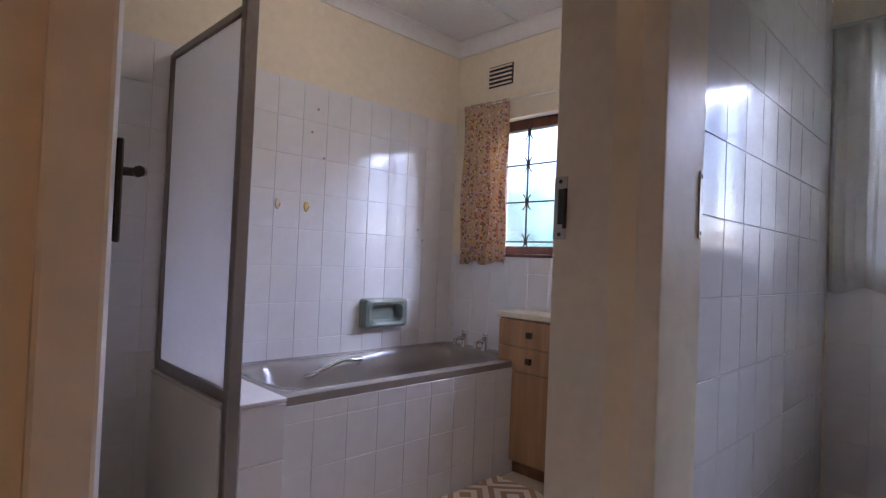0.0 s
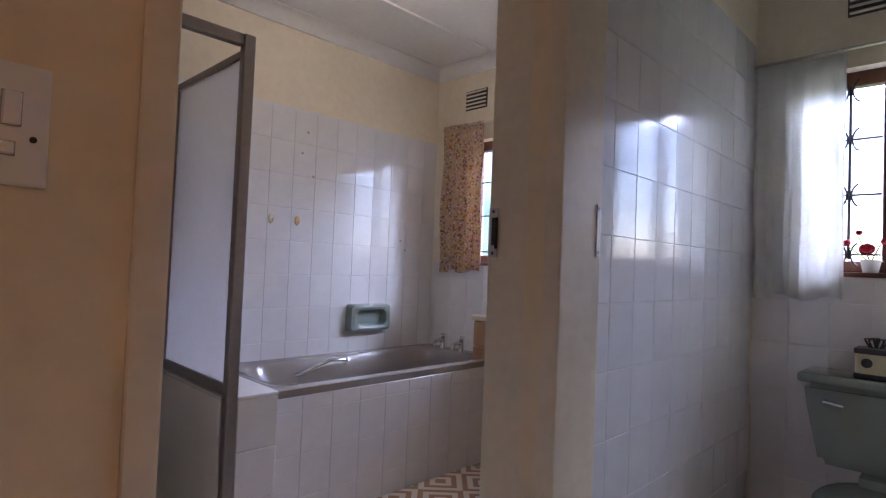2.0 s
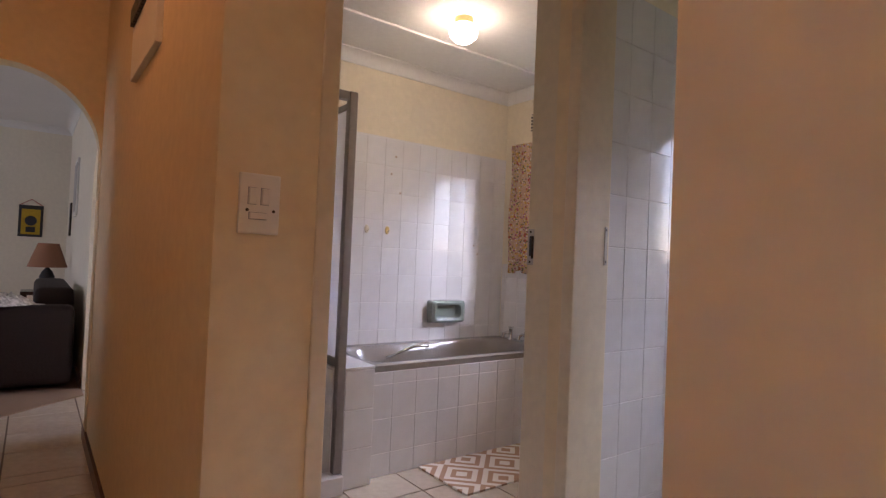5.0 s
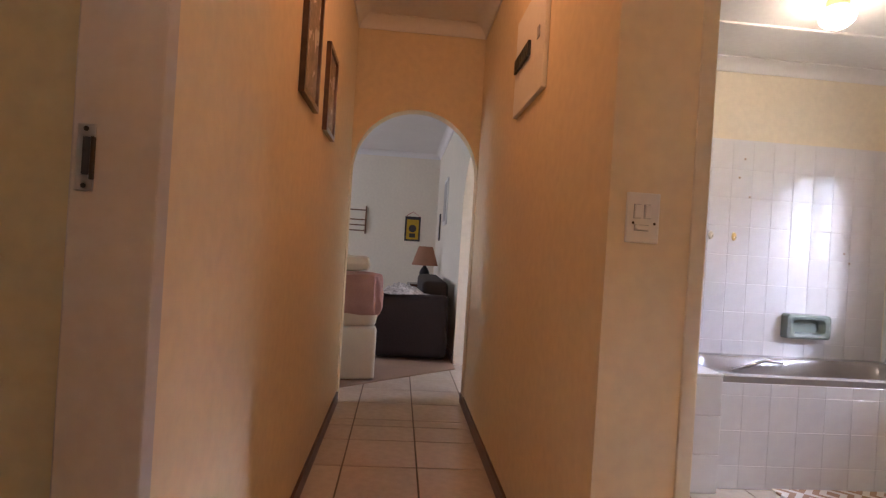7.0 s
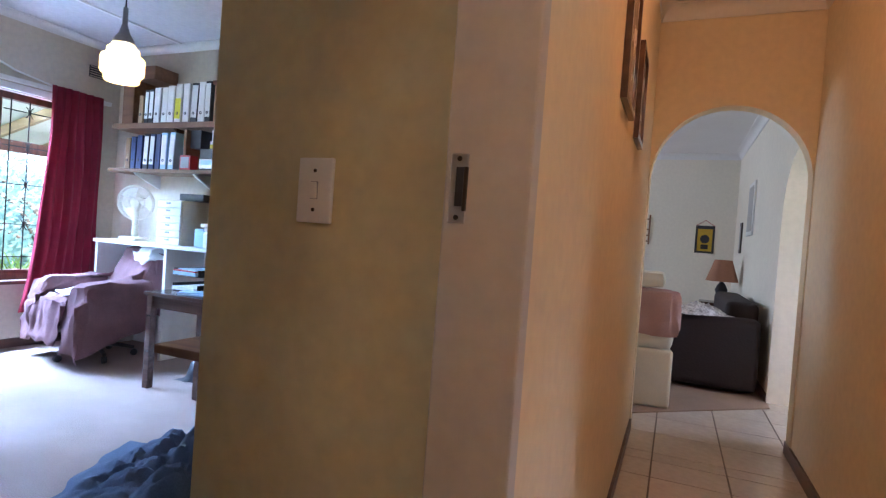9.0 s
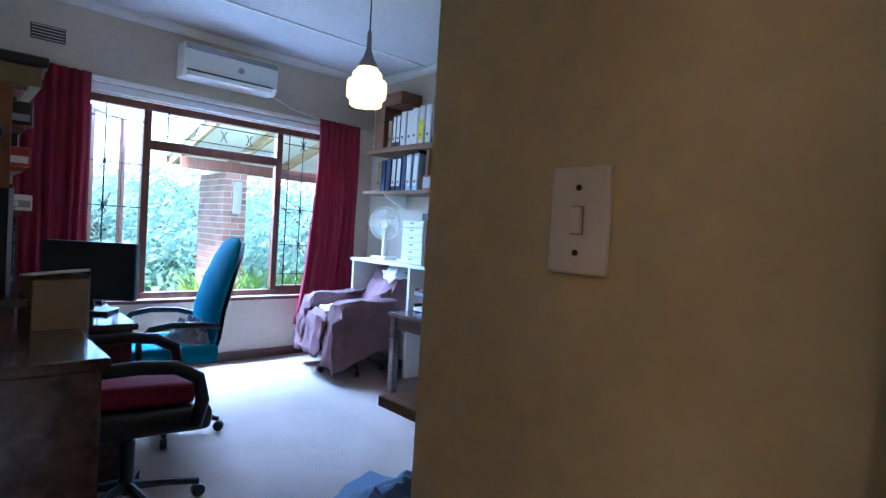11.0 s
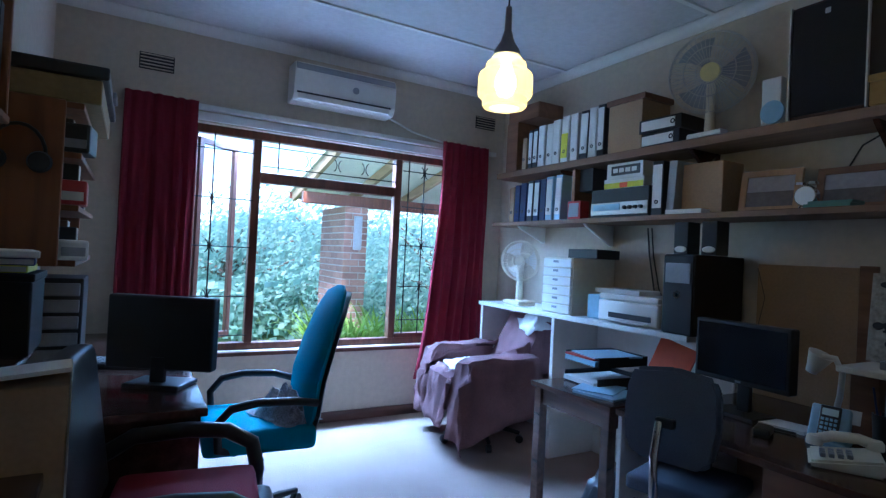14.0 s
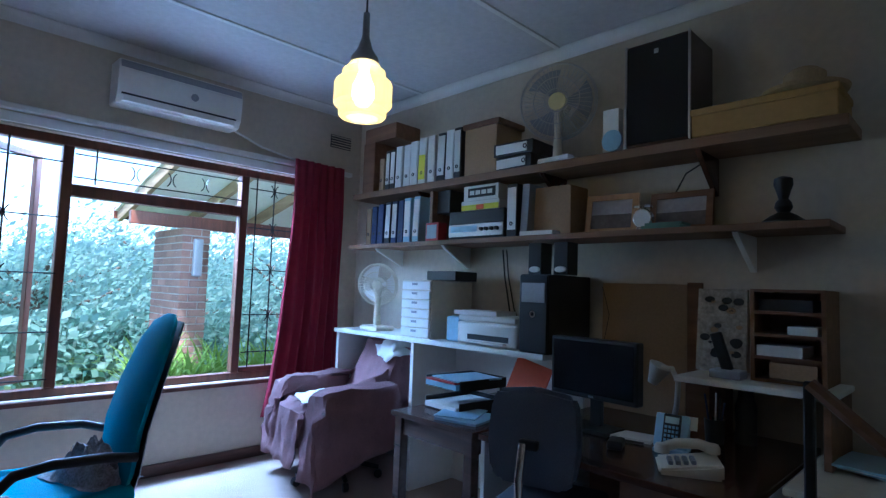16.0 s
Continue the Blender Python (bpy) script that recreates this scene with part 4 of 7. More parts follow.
def desk_fan(name, label, m, r, hub_h, body, blade_m, cage_m, tilt=0.0, turn=0.0, base_r=0.11, hub_m=None):
    root = thing(name, label, "fan", m)
    part("base", box(-base_r, -base_r * 0.8, 0, base_r, base_r * 0.8, 0.035, 0.012, 3), body, root, smooth=True)
    part("stem", lathe([(0.028, 0.034), (0.022, hub_h * 0.5), (0.026, hub_h - 0.05), (0.03, hub_h)], 14), body, root, smooth=True)
    head = Matrix.Translation((0, 0, hub_h)) @ Matrix.Rotation(radians(turn), 4, "Z") @ Matrix.Rotation(radians(90 + tilt), 4, "X")
    part("motor", moved(lathe([(0.02, -0.12), (0.05, -0.11), (0.058, -0.06), (0.05, -0.02)], 18), head), body, root, smooth=True)
    part("hub", moved(lathe([(0.001, 0.045), (r * 0.22, 0.042), (r * 0.24, 0.03), (r * 0.24, 0.02)], 20), head), hub_m or body, root, smooth=True)
    for k in range(3):
        bl = bmesh.new()
        a0 = 2 * math.pi * k / 3
        g = []
        for i in range(5):
            rr = r * (0.2 + 0.68 * i / 4)
            wd = 0.35 + 0.35 * i / 4
            g.append([bl.verts.new((rr * math.cos(a0 + wd * (j / 4 - 0.5) * 1.7), rr * math.sin(a0 + wd * (j / 4 - 0.5) * 1.7), 0.02 * (j / 4 - 0.5))) for j in range(5)])
        for i in range(4):
            for j in range(4):
                bl.faces.new((g[i][j], g[i + 1][j], g[i + 1][j + 1], g[i][j + 1]))
        part("blade", moved(bl, head), blade_m, root, smooth=True)
    rings = [tube([(q * math.cos(2 * math.pi * k / 28), q * math.sin(2 * math.pi * k / 28), z) for k in range(29)], 0.0032, 5) for q, z in ((r, 0.0), (r, 0.02), (r * 0.97, 0.035), (r * 0.6, 0.055), (r * 0.3, 0.06))]
    spokes = []
    for k in range(44):
        a = 2 * math.pi * k / 44
        spokes.append(tube([(q * math.cos(a), q * math.sin(a), z) for q, z in ((r * 0.24, 0.052), (r * 0.6, 0.055), (r * 0.97, 0.035), (r, 0.0), (r * 0.8, -0.03), (r * 0.25, -0.05))], 0.0016, 4))
    part("cage", moved(join(*rings, *spokes), head), cage_m, root)
    return root


desk_fan("desk_fan", "clear-bladed desk fan standing on the upper shelf", pose(-3.65, 2.19, 1.968), 0.218, 0.365, M_CREAMP, M_GREYP, M_STEEL, 4, 20, 0.09, mat("cream_yellow_hub", (0.86, 0.76, 0.36), 0.4, vary=0.04))
desk_fan("desk_fan", "small cream desk fan on the white counter", pose(-5.08, 2.08, 0.945), 0.150, 0.33, M_CREAMP, M_WHITEP, M_CREAMP, 6, 28, 0.10)

bluething = thing("packet", "blue and white packet leaning on the upper shelf", "packet", pose(-3.305, 2.14, 1.968))
part("body", box(-0.04, 0, 0, 0.05, 0.05, 0.24, 0.006), M_PAPER, bluething)
part("disc", moved(lathe([(0.001, 0), (0.055, 0), (0.055, 0.012), (0.001, 0.012)], 24), Matrix.Translation((0.02, -0.003, 0.07)) @ Matrix.Rotation(radians(90), 4, "X")), M_BLUEP, bluething, "blue disc")
spk = thing("loudspeaker", "large dark wooden loudspeaker on the upper shelf", "loudspeaker", pose(-3.03, 2.22, 1.968))
part("cabinet", box(-0.155, -0.14, 0, 0.155, 0.13, 0.505, 0.004, 1), M_DARKWOOD, spk)
part("grille", box(-0.147, -0.152, 0.012, 0.147, -0.1405, 0.493, 0.004, 1), mat("speaker_cloth", (0.014, 0.011, 0.010), 0.9, vary=0.15, fine=220, bump=0.2), spk, "black cloth grille")
part("edge_strip", box(-0.155, -0.156, 0, -0.148, -0.1405, 0.505), M_STEEL, spk, "pale edge strip")
part("edge_strip", box(0.148, -0.156, 0, 0.155, -0.1405, 0.505), M_STEEL, spk, "pale edge strip")
part("badge", box(-0.010, -0.156, 0.435, 0.010, -0.1525, 0.457), M_STEEL, spk)
ybox = thing("storage_box", "flat ochre storage box on the upper shelf", "box", pose(-2.60, 2.22, 1.968))
part("body", box(-0.27, -0.15, 0, 0.27, 0.13, 0.095, 0.004, 1), mat("ochre_card", (0.42, 0.25, 0.07), 0.7, vary=0.08), ybox)
part("lid", box(-0.275, -0.155, 0.0955, 0.275, 0.132, 0.125, 0.004, 1), mat("ochre_lid", (0.46, 0.28, 0.08), 0.7, vary=0.08), ybox)
hat = thing("straw_hat", "woven straw hat lying on the ochre box", "hat", pose(-2.46, 2.18, 2.094) @ Matrix.Diagonal((1, 1, 1.75, 1)))
part("brim", lathe([(0.06, 0.0), (0.15, 0.004), (0.155, 0.012), (0.08, 0.012), (0.075, 0.05), (0.05, 0.062), (0.001, 0.064)], 26, cap=False), mat("straw", (0.45, 0.32, 0.16), 0.8, vary=0.15, fine=120, bump=0.3), hat, smooth=True)

# lower shelf contents
x = -5.26
for i, (cv, sp, w, h) in enumerate([(M_CARD, None, 0.055, 0.27), (M_BLUE, None, 0.06, 0.28), (M_BLUE, None, 0.065, 0.29), (M_BLACKB, M_PAPER, 0.06, 0.30), (M_BLUE, M_PAPER, 0.06, 0.30), (M_BLUE, None, 0.055, 0.30), (M_BLUEP, M_PAPER, 0.07, 0.31), (M_BLUEP, M_PAPER, 0.065, 0.315)]):
    lab = "navy lever arch file standing on a shelf" if cv is M_BLUE else ("pale blue lever arch file standing on a shelf" if cv is M_BLUEP else "worn lever arch file standing on a shelf")
    binder(x, 2.075 + random.uniform(0, 0.015), 1.57, w, h, 0.24, cv, sp, True, random.uniform(0, 2.5), lab)
    x += w + 0.012
clip = thing("clipboard", "framed sheet hung on the wall in the corner", "picture", pose(-5.52, SN - 0.002, 1.57))
part("frame", box(-0.09, -0.02, 0, 0.09, 0, 0.32, 0.004, 1), M_BROWNBOARD, clip)
part("sheet", box(-0.075, -0.0235, 0.015, 0.075, -0.0205, 0.305), M_PAPER, clip)
part("drawing", tube([(-0.04, -0.026, 0.15), (0.0, -0.026, 0.17), (0.05, -0.026, 0.21)], 0.004, 5), M_BLUE, clip)
rcube = thing("small_box", "small red framed box on the lower shelf", "box", pose(-4.53, 2.10, 1.57))
part("body", box(-0.06, -0.03, 0, 0.06, 0.05, 0.12, 0.004), M_RED, rcube)
part("face", box(-0.045, -0.034, 0.015, 0.045, -0.0305, 0.105), M_GREYP, rcube)
cubby = thing("cubby_box", "open wooden cubby standing on the shelf", "box", pose(-4.40, 2.20, 1.695))
part("side", box(-0.17, -0.12, -0.125, -0.14, 0.14, 0.21, 0.003, 1), M_PINE, cubby)
part("inner", box(-0.139, -0.08, 0.06, -0.02, 0.14, 0.21, 0.003, 1), M_BLACKB, cubby, "dark contents")
ster = thing("stereo_receiver", "silver-fronted stereo receiver on the lower shelf", "stereo", pose(-4.156, 2.20, 1.57))
part("body", box(-0.225, -0.12, 0, 0.225, 0.14, 0.175, 0.004, 1), M_BLACKP, ster)
part("fascia", box(-0.22, -0.128, 0.015, 0.22, -0.1205, 0.090, 0.002, 1), M_STEEL, ster, "brushed silver fascia")
part("dial_window", box(-0.20, -0.131, 0.042, 0.02, -0.1285, 0.080), M_BLUEP, ster, "pale tuning dial")
for k in range(4):
    part("knob", moved(lathe([(0.012, 0), (0.010, 0.018), (0.001, 0.018)], 14), Matrix.Translation((0.06 + 0.04 * k, -0.128, 0.055)) @ Matrix.Rotation(radians(90), 4, "X")), M_BLACKP, ster, "dark knob", True)
mb = thing("carton", "white printed carton stacked on the stereo", "box", pose(-4.12, 2.20, 1.746))
part("body", box(-0.17, -0.11, 0, 0.14, 0.12, 0.061, 0.003, 1), M_PAPER, mb)
part("print_band", box(-0.165, -0.1125, 0.002, 0.135, -0.1105, 0.035), M_YELLOW, mb, "yellow and red band")
part("red_patch", box(-0.04, -0.114, 0.004, 0.02, -0.1128, 0.033), M_ORANGE, mb)
mb2 = thing("carton", "white carton with bold dark print on top", "box", pose(-4.14, 2.20, 1.808))
part("body", box(-0.14, -0.10, 0, 0.14, 0.12, 0.095, 0.003, 1), M_PAPER, mb2)
part("print_block", box(-0.10, -0.1025, 0.02, 0.12, -0.1005, 0.078), M_BLACKB, mb2, "black print block")
for k in range(4):
    part("print_bar", box(-0.085 + 0.048 * k, -0.104, 0.036, -0.048 + 0.048 * k, -0.1027, 0.062), M_PAPER, mb2)
binder(-3.915, 2.08, 1.57, 0.072, 0.305, 0.26, M_BLACKB, M_PAPER, True, 0, "black lever arch file with a white spine label")
binder(-3.835, 2.10, 1.57, 0.05, 0.30, 0.25, M_GREYP, None, False, 3, "grey folder leaning against a file")
cart2 = thing("carton", "open brown carton behind the folder", "box", pose(-3.68, 2.22, 1.57))
part("body", box(-0.10, -0.06, 0, 0.14, 0.12, 0.28, 0.004, 1), M_CARD, cart2)
wh = thing("booklet", "thin white booklet lying on the lower shelf", "booklet", pose(-3.70, 2.11, 1.57, 0, 0, 4))
part("cover", box(-0.11, -0.04, 0, 0.10, 0.05, 0.025, 0.003), M_PAPER, wh)


def photo_frame(label, m, w, h, frame_m, seed):
    root = thing("photo_frame", label, "picture", m)
    part("frame", join(box(-w / 2, -0.02, 0, w / 2, 0, 0.03), box(-w / 2, -0.02, h - 0.03, w / 2, 0, h), box(-w / 2, -0.02, 0.03, -w / 2 + 0.03, 0, h - 0.03), box(w / 2 - 0.03, -0.02, 0.03, w / 2, 0, h - 0.03)), frame_m, root)
    part("sky", box(-w / 2 + 0.028, -0.011, h * 0.5, w / 2 - 0.028, -0.006, h - 0.028), mat("photo_sky", (0.42, 0.38, 0.40), 0.5, vary=0.12, big=6), root)
    part("land", box(-w / 2 + 0.028, -0.012, 0.028, w / 2 - 0.028, -0.006, h * 0.5), mat("photo_land", (0.16, 0.13, 0.12), 0.5, vary=0.2, big=12), root)
    return root


photo_frame("wide landscape photo in a pale wooden frame", pose(-3.345, 2.24, 1.571, -10, 0, 6), 0.28, 0.215, M_OAK, 1)
photo_frame("wide landscape photo in a dark wooden frame", pose(-3.00, 2.28, 1.571, -8), 0.30, 0.20, M_BROWNBOARD, 2)
clk = thing("alarm_clock", "small round twin-bell alarm clock on the shelf", "clock", pose(-3.12, 2.13, 1.571))
part("case", moved(lathe([(0.001, -0.03), (0.045, -0.028), (0.05, 0.0), (0.046, 0.012)], 22), Matrix.Translation((0, 0, 0.058)) @ Matrix.Rotation(radians(90), 4, "X")), M_CHROME, clk, smooth=True)
part("dial", moved(lathe([(0.001, 0.0135), (0.042, 0.0135), (0.042, 0.012)], 22), Matrix.Translation((0, 0, 0.058)) @ Matrix.Rotation(radians(90), 4, "X")), M_PAPER, clk, "pale dial")
for s in (-1, 1):
    part("bell", moved(lathe([(0.024, 0), (0.02, 0.012), (0.001, 0.018)], 14), Matrix.Translation((0.026 * s, 0, 0.108))), M_CHROME, clk, smooth=True)
    part("foot", tube([(0.02 * s, 0, 0.018), (0.032 * s, 0, 0.0)], 0.004, 6), M_CHROME, clk)
bk = thing("book", "thin green books lying on the shelf", "book", pose(-3.0, 2.12, 1.571))
part("cover", join(box(-0.10, -0.05, 0, 0.08, 0.07, 0.014), box(-0.085, -0.045, 0.0145, 0.085, 0.06, 0.026)), mat("green_cover", (0.10, 0.22, 0.18), 0.5, vary=0.1), bk)
sta = thing("carving", "dark carved wooden figure on the shelf", "ornament", pose(-2.54, 2.18, 1.571))
part("body", lathe([(0.075, 0), (0.08, 0.012), (0.05, 0.035), (0.022, 0.05), (0.034, 0.07), (0.03, 0.09), (0.018, 0.105), (0.026, 0.135), (0.036, 0.165), (0.034, 0.19), (0.012, 0.2), (0.001, 0.2)], 18), M_BLACKB, sta, smooth=True)

# counter contents
drw = thing("drawer_tower", "beige desk drawer tower with six white drawers", "drawers", pose(-4.53, 2.13, 0.945))
part("shell", box(-0.14, -0.17, 0, 0.14, 0.20, 0.365, 0.004, 1), M_CREAMP, drw)
for k in range(6):
    d = part("drawer", box(-0.132, -0.182, 0.008 + k * 0.059, 0.132, -0.1705, 0.060 + k * 0.059, 0.003, 1), M_WHITEP, drw)
    part("pull", box(-0.03, -0.186, 0.036 + k * 0.059, 0.015, -0.1822, 0.050 + k * 0.059), M_GREYP, d, "grey label holder")
blk = thing("router", "flat black electronic box on the drawer tower", "electronics", pose(-4.42, 2.15, 1.3105))
part("case", box(-0.12, -0.10, 0, 0.14, 0.10, 0.06, 0.006), M_BLACKP, blk)
prn = thing("printer", "white inkjet printer with paper on its tray", "printer", pose(-3.99, 2.13, 0.945))
part("body", box(-0.20, -0.15, 0, 0.24, 0.17, 0.13, 0.02, 3), M_WHITEP, prn, smooth=True)
part("scanner_lid", box(-0.21, -0.13, 0.1305, 0.22, 0.17, 0.165, 0.012, 3), M_WHITEP, prn)
part("output_slot", box(-0.11, -0.153, 0.03, 0.19, -0.1502, 0.06), M_BLACKB, prn, "dark paper slot")
part("output_tray", box(-0.10, -0.185, 0.012, 0.18, -0.150, 0.024, 0.003, 1), M_WHITEP, prn)
part("side_body", box(-0.31, -0.13, 0, -0.2005, 0.15, 0.15, 0.015, 3), M_BLUEP, prn, "pale blue second unit")
part("paper", moved(box(-0.16, -0.11, 0, 0.14, 0.11, 0.025), pose(-0.10, 0.0, 0.166, 0, 0, 8)), M_PAPER, prn, "loose paper")
pc = thing("computer_tower", "black computer tower on the white counter", "computer", pose(-3.605, 2.14, 0.945))
part("case", box(-0.088, -0.20, 0, 0.088, 0.20, 0.405, 0.005, 2), M_BLACKP, pc)
part("front_panel", box(-0.086, -0.213, 0.005, 0.086, -0.2005, 0.400, 0.006), M_BLACKP, pc)
part("drive_bay", box(-0.072, -0.217, 0.26, 0.072, -0.2135, 0.36, 0.002, 1), M_GREYP, pc, "dark glossy drive bay")
part("power_button", moved(lathe([(0.010, 0), (0.018, 0), (0.018, 0.005), (0.010, 0.005)], 18, cap=False), Matrix.Translation((0.0, -0.2135, 0.20)) @ Matrix.Rotation(radians(90), 4, "X")), M_CHROME, pc, "chrome power button ring")
for sx in (-3.66, -3.50):
    s = thing("small_speaker", "small black speaker standing on the computer tower", "loudspeaker", pose(sx, 2.06, 1.3505), "computer speakers")
    part("case", box(-0.042, -0.05, 0, 0.042, 0.05, 0.17, 0.006), M_BLACKP, s)
    part("trim", moved(lathe([(0.001, 0), (0.03, 0), (0.026, 0.006), (0.001, 0.006)], 18), Matrix.Translation((0, -0.05, 0.028)) @ Matrix.Rotation(radians(90), 4, "X") @ Matrix.Diagonal((1.2, 0.55, 1, 1))), M_WHITEP, s, "white oval control panel")
cable = thing("cable", "dark cables hanging on the wall behind the computer", "cable")
for run_, r_ in (([(-4.15, 2.345, 1.52), (-4.13, 2.345, 1.35), (-4.08, 2.35, 1.1), (-4.0, 2.35, 0.95)], 0.005), ([(-4.12, 2.345, 1.52), (-4.10, 2.345, 1.35), (-4.05, 2.345, 1.15), (-3.95, 2.345, 0.95)], 0.004),
                 ([(-3.44, 2.34, 1.3), (-3.40, 2.34, 1.15), (-3.44, 2.34, 0.95), (-3.38, 2.34, 0.7)], 0.005), ([(-2.85, 2.345, 1.95), (-3.0, 2.345, 1.87), (-3.05, 2.345, 1.78)], 0.004)):
    part("cord", tube(run_, r_, 6), M_BLACKP, cable)

# ---- study: table and trays ----
tbl = thing("side_table", "dark stained wooden table with square legs", "table", pose(-3.765, 1.77, 0))
part("tabletop", box(-0.27, -0.40, 0.635, 0.27, 0.40, 0.66, 0.006), M_DARKWOOD, tbl)
part("apron", join(box(-0.24, -0.37, 0.55, 0.24, -0.35, 0.634), box(-0.24, 0.35, 0.55, 0.24, 0.37, 0.634), box(-0.24, -0.35, 0.55, -0.22, 0.35, 0.634), box(0.22, -0.35, 0.55, 0.24, 0.35, 0.634)), M_DARKWOOD, tbl)
for sx in (-1, 1):
    for sy in (-1, 1):
        part("leg", box(sx * 0.255 - 0.025 * sx - 0.025, sy * 0.385 - 0.025 * sy - 0.025, 0, sx * 0.255 - 0.025 * sx + 0.025, sy * 0.385 - 0.025 * sy + 0.025, 0.634, 0.004, 1), M_DARKWOOD, tbl)
tray = thing("letter_tray", "two-tier black letter tray holding papers", "letter tray", pose(-3.86, 1.72, 0.66, 0, 0, -4))
for k in range(2):
    z = 0.002 + k * 0.105
    part("tier", join(box(-0.13, -0.16, z, 0.13, 0.16, z + 0.006), box(-0.13, -0.16, z, -0.122, 0.16, z + 0.05), box(0.122, -0.16, z, 0.13, 0.16, z + 0.05), box(-0.122, 0.152, z, 0.122, 0.16, z + 0.05)), M_BLACKP, tray)
    part("paper", box(-0.115, -0.175, z + 0.007, 0.115, 0.14, z + 0.03), M_PAPER if k == 0 else M_BLUEP, tray, "stack of papers")
for sx in (-1, 1):
    part("riser", box(sx * 0.126 - 0.005, 0.12, 0.05, sx * 0.126 + 0.005, 0.15, 0.106), M_BLACKP, tray)
part("red_folder", box(-0.12, -0.17, 0.139, 0.10, 0.12, 0.148), M_RED, tray)
part("loose_sheet", moved(box(-0.11, -0.15, 0.149, 0.11, 0.13, 0.156), pose(0.015, 0.0, 0, 0, 0, -7)), M_BLUEP, tray, "pale blue loose sheets")
pads = thing("papers", "loose papers and pads on the table", "papers", pose(-3.68, 1.50, 0.66, 0, 0, 12))
part("sheet", join(box(-0.10, -0.08, 0.001, 0.12, 0.16, 0.012), moved(box(-0.10, -0.07, 0.0125, 0.10, 0.15, 0.018), pose(-0.03, 0.02, 0, 0, 0, 14))), M_BLUEP, pads)
fold = thing("folder", "orange folder leaning behind the trays", "folder", pose(-3.80, 2.10, 0.66, -18, 12, 0))
part("cover", box(-0.12, 0, 0, 0.12, 0.012, 0.22, 0.002, 1), M_ORANGE, fold)
bag = thing("bag", "black plastic bag slumped under the table", "bag", pose(-3.86, 1.80, 0.0))
part("sack", moved(cloth_heap(0.30, 0.30, 0.26, 5, 18), Matrix.Identity(4)), M_BLACKP, bag, smooth=True)

# ---- study: desk at the shelf wall ----
dsk = thing("desk", "dark wooden desk with a white end panel", "desk", pose(-2.93, 1.93, 0))
part("desktop", box(-0.545, -0.55, 0.635, 0.475, 0.425, 0.66, 0.005), M_DARKWOOD, dsk)
part("end_panel", box(-0.535, -0.54, 0.06, -0.513, 0.42, 0.634, 0.002, 1), M_WHITEP, dsk, "white drilled end panel")
part("end_panel", box(0.448, -0.54, 0, 0.47, 0.42, 0.634, 0.002, 1), M_WHITEP, dsk, "white end panel")
part("modesty_panel", box(-0.512, 0.30, 0.0, 0.447, 0.316, 0.634), M_BROWNBOARD, dsk)
dr = part("drawer_unit", box(0.08, -0.53, 0.25, 0.447, 0.29, 0.634, 0.003, 1), M_BROWNBOARD, dsk)
part("knob", lathe([(0.012, 0.0), (0.016, 0.012), (0.001, 0.018)], 12), M_PINE, dr).matrix_basis = pose(0.26, -0.531, 0.52, 90)
for k in range(3):
    part("screw_cap", moved(lathe([(0.001, 0), (0.007, 0), (0.007, 0.002), (0.001, 0.002)], 10), Matrix.Translation((-0.535, -0.30, 0.18 + 0.18 * k)) @ Matrix.Rotation(radians(-90), 4, "Y")), M_BLACKB, dsk)


def monitor(label, m, w=0.46, h=0.29, z0=0.11):
    root = thing("monitor", label, "monitor", m)
    part("base", box(-0.11, -0.08, 0, 0.11, 0.08, 0.018, 0.006), M_BLACKP, root)
    part("neck", box(-0.028, 0.01, 0.018, 0.028, 0.035, z0 + 0.05, 0.005), M_BLACKP, root)
    part("case", box(-w / 2, -0.025, z0, w / 2, 0.03, z0 + h, 0.010, 3), M_BLACKP, root)
    part("screen", box(-w / 2 + 0.016, -0.0275, z0 + 0.022, w / 2 - 0.016, -0.0252, z0 + h - 0.016), M_SCREEN, root, "dark glossy screen")
    part("logo", box(-0.012, -0.0285, z0 + 0.007, 0.012, -0.0265, z0 + 0.016), M_GREYP, root)
    return root


monitor("black flat monitor switched off on the desk", pose(-3.20, 1.84, 0.66, 0, 0, -4), 0.44, 0.265, 0.135)
mouse = thing("mouse", "black mouse on the desk", "mouse", pose(-3.0, 1.66, 0.66, 0, 0, 20))
part("shell", box(-0.03, -0.05, 0, 0.03, 0.05, 0.034, 0.014, 4), M_BLACKP, mouse, smooth=True)
lamp = thing("desk_lamp", "white bent-neck desk lamp on the desk", "lamp", pose(-2.97, 2.12, 0.66))
part("base", lathe([(0.07, 0), (0.07, 0.012), (0.02, 0.025), (0.001, 0.025)], 20), M_WHITEP, lamp, smooth=True)
part("neck", tube([(0, 0, 0.02), (0.02, 0.0, 0.12), (0.03, -0.01, 0.22), (0.01, -0.03, 0.28), (-0.03, -0.05, 0.28)], 0.012, 10), M_WHITEP, lamp, smooth=True)
part("shade", moved(lathe([(0.022, 0.09), (0.03, 0.06), (0.05, 0.0), (0.048, 0.0), (0.02, 0.088)], 20, cap=False), Matrix.Translation((-0.03, -0.055, 0.29)) @ Matrix.Rotation(radians(205), 4, "Y")), M_WHITEP, lamp, smooth=True)


